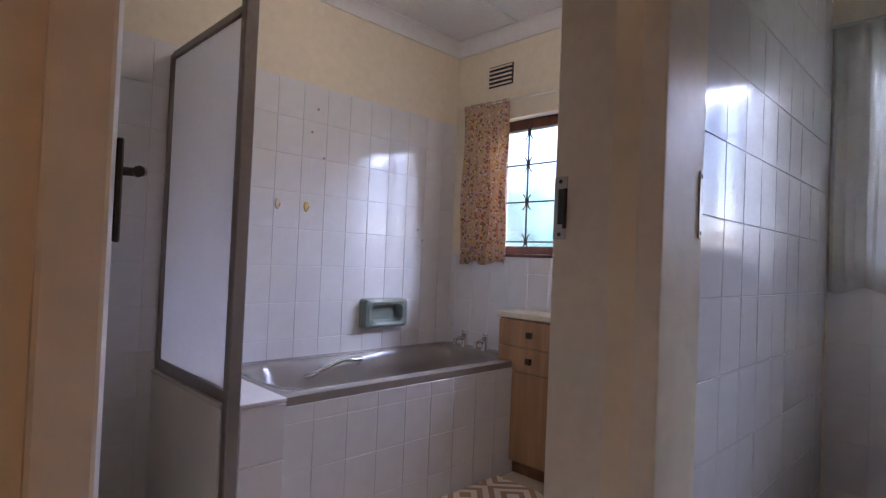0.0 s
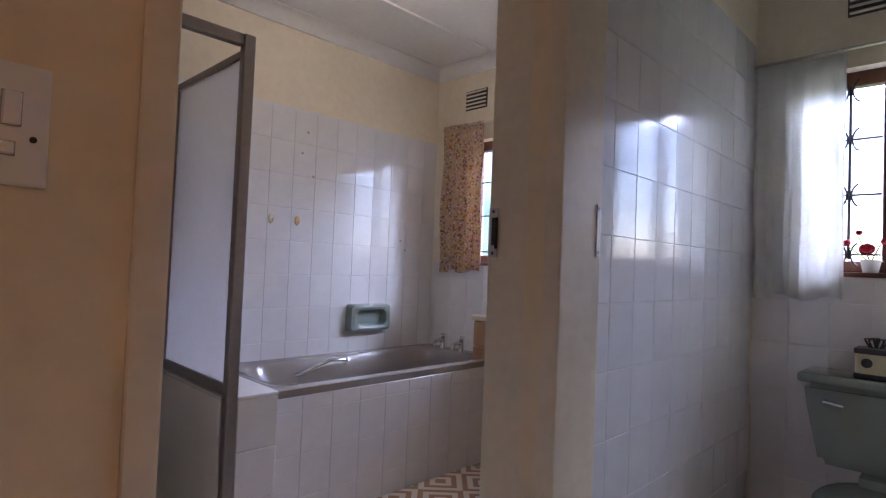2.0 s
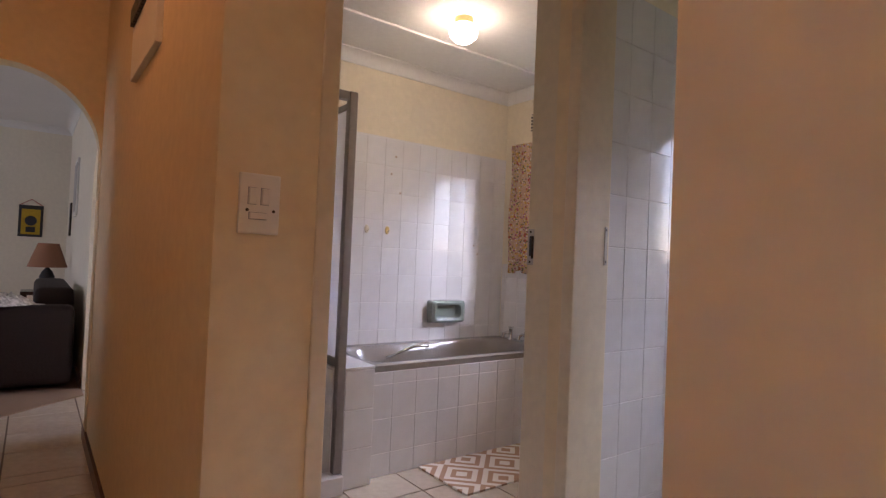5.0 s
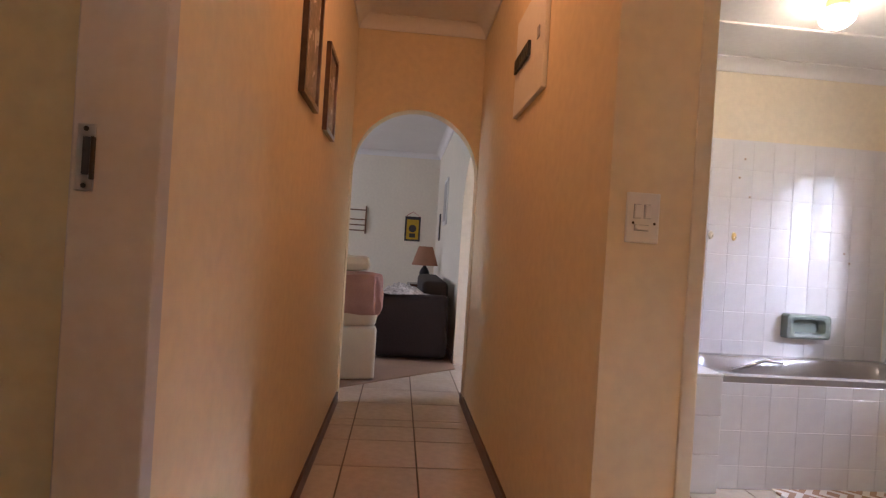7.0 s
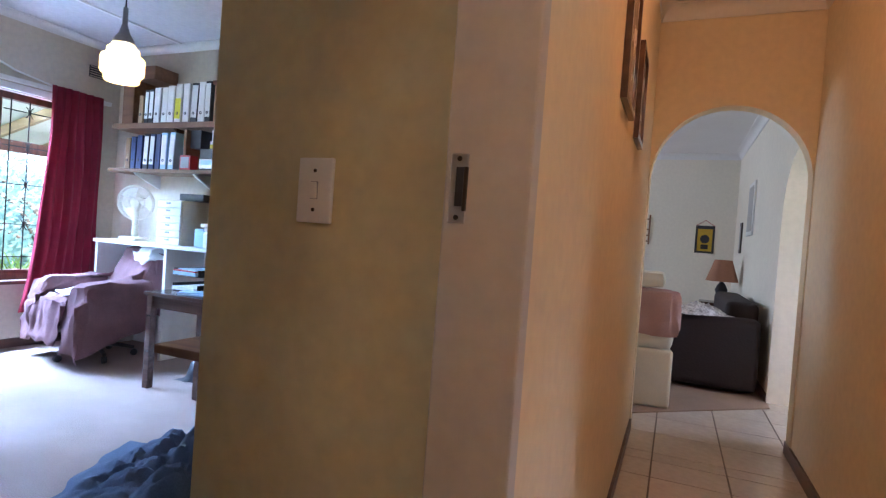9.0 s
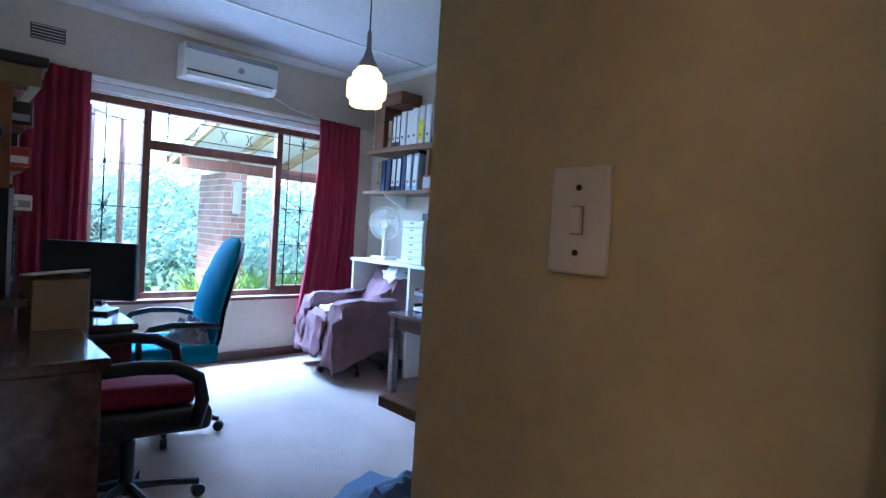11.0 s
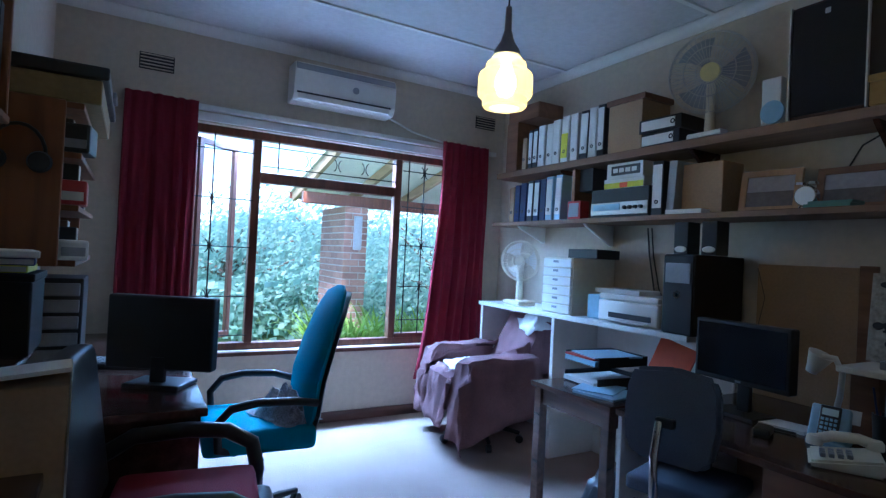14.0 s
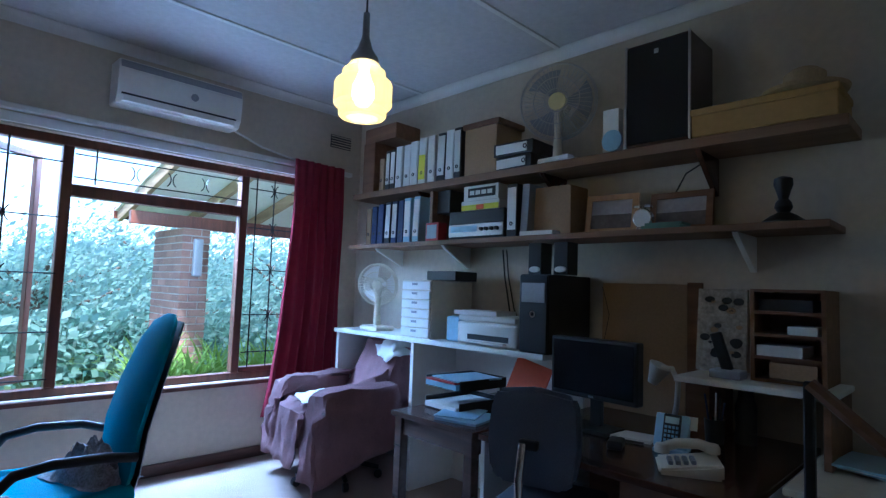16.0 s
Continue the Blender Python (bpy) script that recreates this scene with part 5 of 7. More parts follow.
def telephone(label, m, body_m, lcd):
    root = thing("telephone", label, "telephone", m)
    part("body", poly([(-0.10, 0), (0.10, 0), (0.10, 0.055), (0.02, 0.04), (-0.10, 0.02)], (-0.09, 0.09), "x", 0.008), body_m, root)
    part("handset", join(tube([(-0.055, -0.08, 0.055), (-0.06, -0.03, 0.075), (-0.06, 0.04, 0.08), (-0.055, 0.085, 0.07)], 0.018, 10), moved(lathe([(0.026, 0), (0.026, 0.02), (0.02, 0.03)], 14), pose(-0.055, -0.08, 0.04)), moved(lathe([(0.026, 0), (0.026, 0.02), (0.02, 0.03)], 14), pose(-0.055, 0.085, 0.055))), body_m, root, smooth=True)
    if lcd:
        part("display", box(0.0, 0.03, 0.052, 0.075, 0.07, 0.062), M_GREYP, root, "grey display")
    for r in range(4):
        for c in range(3):
            part("key", box(0.005 + 0.025 * c, -0.07 + 0.024 * r, 0.032 + 0.003 * r, 0.022 + 0.025 * c, -0.054 + 0.024 * r, 0.046 + 0.003 * r, 0.002, 1), M_BLACKP if lcd else M_GREYP, root)
    return root


telephone("cream push-button telephone lying on the desk", pose(-2.70, 1.60, 0.66, 0, 0, -62), M_CREAMP, False)
cst = thing("phone_stand", "pale blue propped stand holding a dark keypad handset", "telephone", pose(-2.84, 1.78, 0.66, 0, 0, 8) @ Matrix.Diagonal((0.74, 0.74, 0.80, 1)))
part("stand", moved(box(-0.085, -0.03, 0, 0.085, 0.03, 0.17, 0.014, 3), pose(0, 0.02, 0.004, -24, 0, 0)), M_BLUEP, cst, smooth=True)
part("foot", box(-0.075, -0.05, 0, 0.085, 0.10, 0.018, 0.006), M_BLUEP, cst)
kp = part("keypad", moved(box(-0.040, -0.042, 0.02, 0.050, -0.0305, 0.165, 0.006), pose(0, 0.02, 0.004, -24, 0, 0)), M_BLACKB, cst, "dark keypad handset")
part("display", moved(box(-0.030, -0.0445, 0.118, 0.040, -0.0425, 0.15), pose(0, 0.02, 0.004, -24, 0, 0)), mat("pale_display", (0.62, 0.72, 0.70), 0.3, vary=0.03), kp, "pale grey display")
for r_ in range(4):
    for c_ in range(4):
        part("key", moved(box(-0.030 + 0.019 * c_, -0.046, 0.030 + 0.021 * r_, -0.017 + 0.019 * c_, -0.0425, 0.043 + 0.021 * r_, 0.001, 1), pose(0, 0.02, 0.004, -24, 0, 0)), M_BLUEP, kp)
part("card", moved(box(0.05, 0.01, 0.11, 0.12, 0.014, 0.175), pose(0, 0.02, 0.004, -20, 0, 0)), M_PAPER, cst, "white card behind the stand")
bbd = thing("board", "plain brown board leaning on the wall behind the lamp", "board", pose(-3.19, SN - 0.012, 0.66))
part("panel", box(-0.25, -0.012, 0, 0.20, 0.008, 0.66, 0.002, 1), M_CARD, bbd)
part("edge_board", box(0.201, -0.014, 0, 0.27, 0.008, 0.67, 0.002, 1), M_BROWNBOARD, bbd, "reddish brown upright")
fst = thing("folding_stand", "black metal stand with a slanting brown bar on the side desk", "stand", pose(-2.215, 0.99, 0.755))
part("post", box(-0.010, -0.010, 0, 0.010, 0.010, 0.335, 0.003, 1), M_BLACKM, fst)
part("bar", tube([(0.0, 0.0, 0.33), (0.16, 0.0, 0.195), (0.40, 0.0, 0.0)], 0.015, 8), M_BROWNBOARD, fst, "brown slanting bar", True)
part("foot", box(-0.06, -0.03, 0, 0.06, 0.03, 0.012, 0.003, 1), M_BLACKM, fst)
wbk = thing("booklet", "thin white booklet lying beside the shelf fan", "booklet", pose(-3.60, 2.10, 1.968, 0, 0, -3))
part("cover", box(-0.10, -0.03, 0, 0.10, 0.03, 0.024, 0.003, 1), M_PAPER, wbk)
rtd = thing("side_table", "beige-topped table in the study corner", "table", pose(-2.10, 2.00, 0))
part("tabletop", box(-0.33, -0.34, 0.64, 0.33, 0.34, 0.665, 0.004, 1), M_CREAMP, rtd, "worn beige top")
for sx in (-0.29, 0.29):
    for sy in (-0.30, 0.30):
        part("leg", box(sx - 0.02, sy - 0.02, 0, sx + 0.02, sy + 0.02, 0.6395, 0.003, 1), M_DARKWOOD, rtd)
ppr = thing("papers", "blue printed papers stacked on the corner table", "papers", pose(-2.26, 2.16, 0.665, 0, 0, -20))
for k in range(4):
    part("sheet", moved(box(-0.10, -0.13, 0, 0.10, 0.13, 0.008), pose(0.012 * k, -0.02 * k, 0.0085 * k, 0, 0, 5 * k)), M_BLUEP if k % 2 else M_PAPER, ppr)
note = thing("notepad", "white notepad and pen on the desk", "notepad", pose(-3.02, 1.86, 0.66, 0, 0, 10))
part("pad", box(-0.09, -0.06, 0, 0.08, 0.06, 0.012), M_PAPER, note)
part("pen", tube([(-0.05, -0.09, 0.006), (0.06, -0.085, 0.006)], 0.005, 6), M_BLACKP, note)
cup = thing("pen_cup", "dark cup holding pens on the desk", "pen holder", pose(-2.77, 2.06, 0.66))
part("cup", lathe([(0.035, 0), (0.04, 0.1), (0.036, 0.1), (0.032, 0.006)], 18), M_BLACKP, cup, smooth=True)
for k in range(5):
    a = 1.3 * k
    part("pen", tube([(0.012 * math.cos(a), 0.012 * math.sin(a), 0.01), (0.04 * math.cos(a), 0.04 * math.sin(a), 0.17 + 0.01 * k)], 0.004, 6), (M_BLUE, M_BLACKP, M_RED, M_BLUE, M_STEEL)[k], cup)
mug = thing("thermos", "dark steel flask under the small shelf", "flask", pose(-2.68, 2.16, 0.66))
part("flask", lathe([(0.04, 0), (0.042, 0.15), (0.03, 0.19), (0.028, 0.215), (0.001, 0.215)], 20), M_BLACKB, mug, smooth=True)
riser = thing("shelf_riser", "small white desk shelf on brown sides", "shelf", pose(-2.61, 2.16, 0.66))
part("top", box(-0.29, -0.20, 0.245, 0.27, 0.195, 0.27, 0.004, 1), M_WHITEP, riser)
part("side", box(-0.28, -0.10, 0, -0.18, 0.195, 0.2445, 0.003, 1), M_BROWNBOARD, riser)
part("side", box(0.235, -0.19, 0, 0.26, 0.195, 0.2445, 0.003, 1), M_BROWNBOARD, riser)
cal = thing("calendar", "picture calendar with dark floral spots leaning on the wall", "calendar", pose(-2.805, 2.24, 0.932, -6))
part("sheet", box(-0.105, -0.012, 0, 0.105, 0, 0.37, 0.002, 1), mat("printed_page", (0.46, 0.40, 0.32), 0.7, vary=0.3, big=14, fine=60), cal)
random.seed(5)
for k in range(24):
    w = random.uniform(0.008, 0.028)
    part("print_spot", moved(lathe([(0.001, 0), (w, 0), (w * 0.9, 0.002), (0.001, 0.002)], 10), Matrix.Translation((random.uniform(-0.08, 0.08), -0.0125, random.uniform(0.05, 0.33))) @ Matrix.Rotation(radians(90), 4, "X") @ Matrix.Diagonal((1, 0.7, 1, 1))), random.choice((M_BLACKB, M_BLACKB, M_CARD)), cal)
dphone = thing("phone_charger", "black cordless phone standing in a grey charger", "telephone", pose(-2.72, 2.07, 0.932))
part("cradle", box(-0.06, -0.05, 0, 0.06, 0.05, 0.035, 0.008), M_GREYP, dphone)
part("handset", moved(box(-0.022, -0.014, 0, 0.022, 0.014, 0.16, 0.008), pose(0, 0.0, 0.03, 0, -18, 0)), M_BLACKP, dphone)
org = thing("pigeonhole_organiser", "brown wooden pigeonhole organiser with envelopes", "organiser", pose(-2.515, 2.22, 0.932))
part("frame", join(box(-0.13, -0.12, 0, -0.115, 0.13, 0.37), box(0.115, -0.12, 0, 0.13, 0.13, 0.37), box(-0.115, 0.115, 0, 0.115, 0.13, 0.37), *[box(-0.115, -0.12, z, 0.115, 0.115, z + 0.012) for z in (0, 0.09, 0.18, 0.27, 0.358)]), M_BROWNBOARD, org)
part("envelopes", join(box(-0.11, -0.11, 0.103, 0.05, 0.08, 0.145), box(0.0, -0.11, 0.193, 0.10, 0.08, 0.225)), M_PAPER, org, "white envelopes")
part("nameplate", box(-0.06, -0.126, 0.02, 0.10, -0.121, 0.08), M_CARD, org)
part("contents", box(-0.11, -0.08, 0.283, 0.08, 0.09, 0.33), M_BLACKB, org, "dark contents")

# ---- study: chairs ----
typ = thing("typist_chair", "slate typist chair with a low back pulled up to the desk", "office chair", pose(-3.17, 1.44, 0, 0, 0, 16))
chair_base(typ, 0.40, 0.25, M_BLACKP)
part("seat", moved(soft_slab(0.37, 0.37, 0.065, 0.03), pose(0, 0.06, 0.40)), M_GREYF, typ, smooth=True)
part("backrest", moved(poly([(-0.19, 0.0), (-0.14, -0.035), (0.14, -0.035), (0.19, 0.0), (0.21, 0.12), (0.20, 0.25), (0.17, 0.30), (0.0, 0.32), (-0.17, 0.30), (-0.20, 0.25), (-0.21, 0.12)], (-0.025, 0.025), "y", 0.016), pose(0, -0.17, 0.60, -6) @ Matrix.Diagonal((0.84, 1, 0.98, 1))), M_GREYF, typ, smooth=True)
part("back_bracket", box(-0.035, -0.225, 0.70, 0.035, -0.19, 0.735, 0.01), M_BLACKP, typ)
part("back_bar", tube([(-0.02, -0.215, 0.72), (-0.02, -0.25, 0.60), (-0.02, -0.24, 0.45), (-0.02, -0.15, 0.385), (-0.02, 0.0, 0.38)], 0.016, 10), M_CHROME, typ, "chrome back bar", True)
part("lever_knob", moved(lathe([(0.02, -0.02), (0.022, 0.02)], 12), pose(-0.09, -0.2, 0.39, 0, 90, 0)), M_BLACKP, typ)

tc = thing("office_chair", "high-backed teal fabric office chair with black arms", "office chair", pose(-4.36, 0.08, 0, 0, 0, 176))
chair_base(tc, 0.42, 0.29)
part("seat", moved(soft_slab(0.48, 0.46, 0.10, 0.04), pose(0, 0.02, 0.42)), M_TEAL, tc, smooth=True)
bk_pts = [(-0.16, 0.44), (-0.185, 0.55), (-0.20, 0.70), (-0.24, 0.85), (-0.29, 1.00), (-0.325, 1.085)]
bb = bmesh.new()
rings = []
for k, (yy, zz) in enumerate(bk_pts + [(-0.345, 1.115)]):
    wd = (0.20, 0.225, 0.235, 0.225, 0.19, 0.13, 0.05)[k]
    th = (0.035, 0.045, 0.048, 0.045, 0.04, 0.032, 0.012)[k]
    rings.append([bb.verts.new((wd * math.cos(a) * (1 if abs(math.cos(a)) < 0.8 else 0.98), yy + th * math.sin(a), zz)) for a in [2 * math.pi * i / 20 for i in range(20)]])
for a, b in zip(rings, rings[1:]):
    for i in range(20):
        bb.faces.new((a[i], a[(i + 1) % 20], b[(i + 1) % 20], b[i]))
bb.faces.new(rings[0][::-1])
bb.faces.new(rings[-1])
part("backrest", bb, M_TEAL, tc, smooth=True)
bs = bmesh.new()
rg = []
for k, (yy, zz) in enumerate(bk_pts):
    wd = (0.19, 0.215, 0.225, 0.215, 0.18, 0.12)[k]
    rg.append([bs.verts.new((wd * math.cos(a), yy - 0.034 - 0.022 * abs(math.sin(a)), zz)) for a in [math.pi + math.pi * i / 10 for i in range(11)]])
for a, b in zip(rg, rg[1:]):
    for i in range(10):
        bs.faces.new((a[i], a[i + 1], b[i + 1], b[i]))
part("back_shell", bs, M_BLACKP, tc, "black plastic back shell", True)
for sx in (-1, 1):
    part("armrest", tube([(sx * 0.235, -0.20, 0.62), (sx * 0.275, -0.10, 0.645), (sx * 0.28, 0.05, 0.65), (sx * 0.275, 0.15, 0.63), (sx * 0.265, 0.20, 0.57), (sx * 0.25, 0.19, 0.46), (sx * 0.20, 0.12, 0.43)], 0.017, 10), M_BLACKP, tc, smooth=True)
tcc = thing("cushion", "crumpled grey cushion lying against the teal chair back", "cushion", pose(-4.30, 0.17, 0.522, 0, 0, 20))
part("pad", cloth_heap(0.32, 0.20, 0.16, 9, 20), mat("grey_print", (0.38, 0.37, 0.40), 0.9, vary=0.3, big=25, fine=120), tcc, smooth=True)

arm = thing("armchair", "armchair on castors draped with a mauve throw", "armchair", pose(-5.02, 1.74, 0, 0, 0, 172))
chair_base(arm, 0.34, 0.28)
part("seat", crumple(moved(box(-0.25, -0.28, 0, 0.25, 0.28, 0.13, 0.05, 2), pose(0, 0.05, 0.36)), 0.014, 5), M_THROW, arm, smooth=True)


def drape(name, path, x0, x1, hang0, hang1, mt, parent, waves=5, label="", lift=0.0):
    """A cloth laid across a run of (y, z) points between x0 and x1, falling free at both sides to the given heights."""
    bm = bmesh.new()
    cols = 26
    g = []
    for j, (yy, zz) in enumerate(path):
        row = []
        for i in range(cols + 1):
            s = i / cols
            if s < 0.25:
                f = 1 - s / 0.25
                xx, z = x0 - 0.015 - 0.03 * f + 0.022 * math.sin(waves * 9 * yy + 0.6 * j) * f, zz + (hang0 + lift * (0.36 - yy) - zz) * f
            elif s > 0.75:
                f = (s - 0.75) / 0.25
                xx, z = x1 + 0.015 + 0.03 * f + 0.022 * math.sin(waves * 9 * yy + 0.8 * j) * f, zz + (hang1 + lift * (0.36 - yy) - zz) * f
            else:
                xx, z = x0 + (x1 - x0) * (s - 0.25) / 0.5, zz
            q = Vector((xx * 6, yy * 6, z * 5))
            row.append(bm.verts.new((xx + 0.012 * noise.noise(q), yy + 0.018 * noise.noise(q * 1.3 + Vector((3, 1, 2))), z + 0.012 * noise.noise(q * 1.7))))
        g.append(row)
    for j in range(len(path) - 1):
        for i in range(cols):
            bm.faces.new((g[j][i], g[j][i + 1], g[j + 1][i + 1], g[j + 1][i]))
    bmesh.ops.subdivide_edges(bm, edges=bm.edges[:], cuts=1, use_grid_fill=True)
    for v in bm.verts:
        v.co += Vector((noise.noise(v.co * 14), noise.noise(v.co * 14 + Vector((5, 5, 5))), noise.noise(v.co * 13 + Vector((9, 2, 1))))) * 0.013
        q = v.co * 5.5
        v.co += Vector((noise.noise(q + Vector((1, 7, 3))), noise.noise(q + Vector((4, 4, 9))), 0.6 * noise.noise(q + Vector((2, 8, 8))))) * 0.024
    for v in bm.verts:
        q = Vector((v.co.x * 10, v.co.y * 12, v.co.z * 3.5))
        f = 0.022 * (0.6 - 2.2 * abs(noise.noise(q)) - 0.8 * abs(noise.noise(q * 2.1)))
        v.co += Vector((math.copysign(f, v.co.x), f if v.co.y > 0.25 else 0.0, 0.5 * f))
    ob = part(name, bm, mt, parent, label, True)
    sol = ob.modifiers.new("thick", "SOLIDIFY")
    sol.thickness = 0.006
    return ob


part("back_cushion", crumple(moved(box(-0.23, -0.07, 0, 0.23, 0.07, 0.50, 0.05, 2), pose(0, -0.28, 0.38, 12)), 0.018, 7, 3.0), M_THROW, arm, smooth=True)
for sx in (-1, 1):
    part("arm_pad", crumple(moved(box(-0.05, -0.25, 0, 0.05, 0.25, 0.26, 0.04, 2), pose(sx * 0.30, 0.03, 0.36)), 0.016, 6, 5.0 + sx), M_THROW, arm, smooth=True)
drape("throw_back", [(-0.16, 0.52), (-0.24, 0.70), (-0.31, 0.86), (-0.37, 0.895), (-0.43, 0.86), (-0.46, 0.70), (-0.47, 0.50), (-0.47, 0.30)], -0.22, 0.22, 0.50, 0.50, M_THROW, arm, 4)
drape("throw_arm", [(-0.24, 0.635), (-0.12, 0.64), (0.0, 0.64), (0.12, 0.64), (0.24, 0.635), (0.30, 0.60), (0.33, 0.48), (0.35, 0.30), (0.36, 0.12)], -0.36, -0.25, 0.06, 0.50, M_THROW, arm, 6, "", 0.38)
drape("throw_arm", [(-0.24, 0.635), (-0.12, 0.64), (0.0, 0.64), (0.12, 0.64), (0.24, 0.635), (0.30, 0.60), (0.33, 0.48), (0.35, 0.30), (0.36, 0.14)], 0.25, 0.36, 0.50, 0.12, M_THROW, arm, 6, "", 0.3)
drape("throw_seat", [(-0.20, 0.53), (-0.05, 0.51), (0.10, 0.51), (0.25, 0.505), (0.34, 0.48), (0.37, 0.35), (0.385, 0.25), (0.39, 0.17)], -0.20, 0.20, 0.47, 0.47, M_THROW, arm, 4)
ant = thing("antimacassar", "white cloth laid over the armchair back", "cloth", pose(-5.02, 1.74, 0, 0, 0, 172))
drape("cloth", [(-0.24, 0.78), (-0.30, 0.885), (-0.37, 0.915), (-0.44, 0.88), (-0.475, 0.74)], -0.20, -0.05, 0.80, 0.86, M_PAPER, ant, 3)
wseat = thing("towel", "folded white towel on the armchair seat", "towel", pose(-5.04, 1.62, 0.530, 0, 0, 160))
part("cloth", cloth_heap(0.34, 0.30, 0.05, 3, 16), M_PAPER, wseat, smooth=True)

fc = thing("office_chair", "black office armchair with a burgundy seat cushion", "office chair", pose(-3.50, -0.31, 0, 0, 0, -8))
chair_base(fc, 0.40, 0.28)
part("seat", moved(soft_slab(0.50, 0.50, 0.10, 0.045), pose(0, 0.02, 0.385)), M_BLACKP, fc, smooth=True)
part("backrest", moved(soft_slab(0.46, 0.09, 0.45, 0.04), pose(0, -0.25, 0.52, 8)), M_BLACKP, fc, smooth=True)
for sx in (-1, 1):
    part("armrest", tube([(sx * 0.25, -0.26, 0.60), (sx * 0.28, -0.16, 0.655), (sx * 0.285, 0.0, 0.665), (sx * 0.28, 0.12, 0.655), (sx * 0.275, 0.20, 0.61), (sx * 0.27, 0.22, 0.52), (sx * 0.255, 0.20, 0.42)], 0.026, 10), M_BLACKP, fc, smooth=True)
fcc = thing("cushion", "burgundy cushion on the black office chair", "cushion", pose(-3.50, -0.31, 0.486, 0, 0, -8))
part("pad", moved(soft_slab(0.42, 0.40, 0.085, 0.04), pose(0, 0.01, 0)), M_BURG, fcc, smooth=True)

# ---- study: desk, cabinet and bookcase along the south wall ----
M_CEDAR = wood("orange_brown_wood", (0.26, 0.095, 0.03), (0.15, 0.05, 0.018), 0.45, 5, axis=2)
ld = thing("desk", "long dark wooden desk below the bookcase", "desk", pose(-4.72, -0.56, 0))
part("desktop", box(-0.90, -0.355, 0.69, 0.90, 0.35, 0.72, 0.006), M_DARKWOOD, ld)
part("end_panel", box(0.85, -0.34, 0, 0.88, 0.33, 0.689, 0.003, 1), M_DARKWOOD, ld)
part("end_panel", box(-0.88, -0.34, 0, -0.85, 0.33, 0.689, 0.003, 1), M_DARKWOOD, ld)
part("front_panel", box(-0.849, -0.30, 0.1, 0.849, -0.28, 0.689), M_DARKWOOD, ld)
monitor("black flat monitor turned away on the long desk", pose(-4.20, -0.34, 0.72, 0, 0, -122), 0.42, 0.285, 0.065)
kb = thing("keyboard", "dark keyboard and cables on the desk", "keyboard", pose(-4.60, -0.42, 0.72, 0, 0, 70))
part("board", box(-0.22, -0.07, 0, 0.22, 0.07, 0.022, 0.006), M_BLACKP, kb)
part("key_block", join(*[box(-0.21 + 0.0285 * i, -0.058 + 0.024 * j, 0.0225, -0.188 + 0.0285 * i, -0.038 + 0.024 * j, 0.029) for i in range(15) for j in range(5)]), M_GREYP, kb)
cab = thing("cabinet", "low dark wooden cabinet against the wall", "cabinet", pose(-3.45, -0.80, 0))
part("body", box(-0.30, -0.115, 0, 0.20, 0.09, 0.93, 0.004, 1), M_DARKWOOD, cab)
part("top", box(-0.45, -0.118, 0.9305, 0.45, 0.10, 0.955, 0.004, 1), M_DARKWOOD, cab)
lpc = thing("computer_tower", "black computer tower on the low cabinet", "computer", pose(-3.25, -0.82, 0.955))
part("case", box(-0.17, -0.09, 0, 0.14, 0.085, 0.315, 0.006), M_MATTBLACK, lpc)
part("front_trim", box(0.1405, -0.085, 0.01, 0.15, 0.074, 0.305, 0.003, 1), M_MATTBLACK, lpc)
part("edge_strip", box(0.1405, 0.0745, 0.0, 0.152, 0.086, 0.315, 0.002, 1), M_GREYP, lpc, "pale grey edge strip")
crate = thing("storage_crate", "black storage crate standing on the cabinet", "crate", pose(-3.73, -0.80, 0.955))
part("body", box(-0.12, -0.10, 0, 0.12, 0.11, 0.20, 0.006), M_MATTBLACK, crate)
part("lid", box(-0.125, -0.105, 0.2005, 0.125, 0.115, 0.222, 0.005), M_MATTBLACK, crate)
for k, (m_, w_, lab) in enumerate(((M_YELLOW, 0.085, "thin yellow book lying on the crate"), (M_BLUE, 0.080, "blue book lying on the crate"), (M_PAPER, 0.070, "white pad lying on the stacked books"))):
    o = thing("book", lab, "book", pose(-3.72 + 0.01 * k, -0.79 + 0.012 * k, 1.1775 + 0.0205 * k, 0, 0, 6 * k), "books on the crate")
    part("cover", box(-0.09, -w_, 0, 0.09, w_, 0.02, 0.003, 1), m_, o)
    part("page_block", box(0.0905, -w_ + 0.004, 0.003, 0.092, w_ - 0.004, 0.017), M_PAPER, o)
for k, (y_, z_, m_, lab) in enumerate(((-0.655, 1.201, M_PAPER, "white packet poking out of the bookcase"), (-0.66, 1.391, M_RED, "red and white packet on the bookcase"), (-0.65, 1.571, M_BLACKB, "dark pouch lying on the bookcase"))):
    o = thing("packet", lab, "packet", pose(-4.12, y_, z_, 0, 0, 10 - 8 * k), "packets on the bookcase")
    part("body", box(-0.07, -0.04, 0, 0.07, 0.05, 0.07 + 0.015 * k, 0.010, 2), m_, o)
    part("band", box(0.0705, -0.03, 0.015, 0.073, 0.04, 0.045), M_PAPER if m_ is M_RED else M_GREYP, o)
kys = thing("keys", "bunch of keys hanging under the wall shelf", "keys", pose(-3.62, -0.80, 1.60))
part("ring", tube([(0.0, 0.016 * math.cos(math.pi * k / 6), -0.016 + 0.016 * math.sin(math.pi * k / 6)) for k in range(13)], 0.002, 5), M_STEEL, kys)
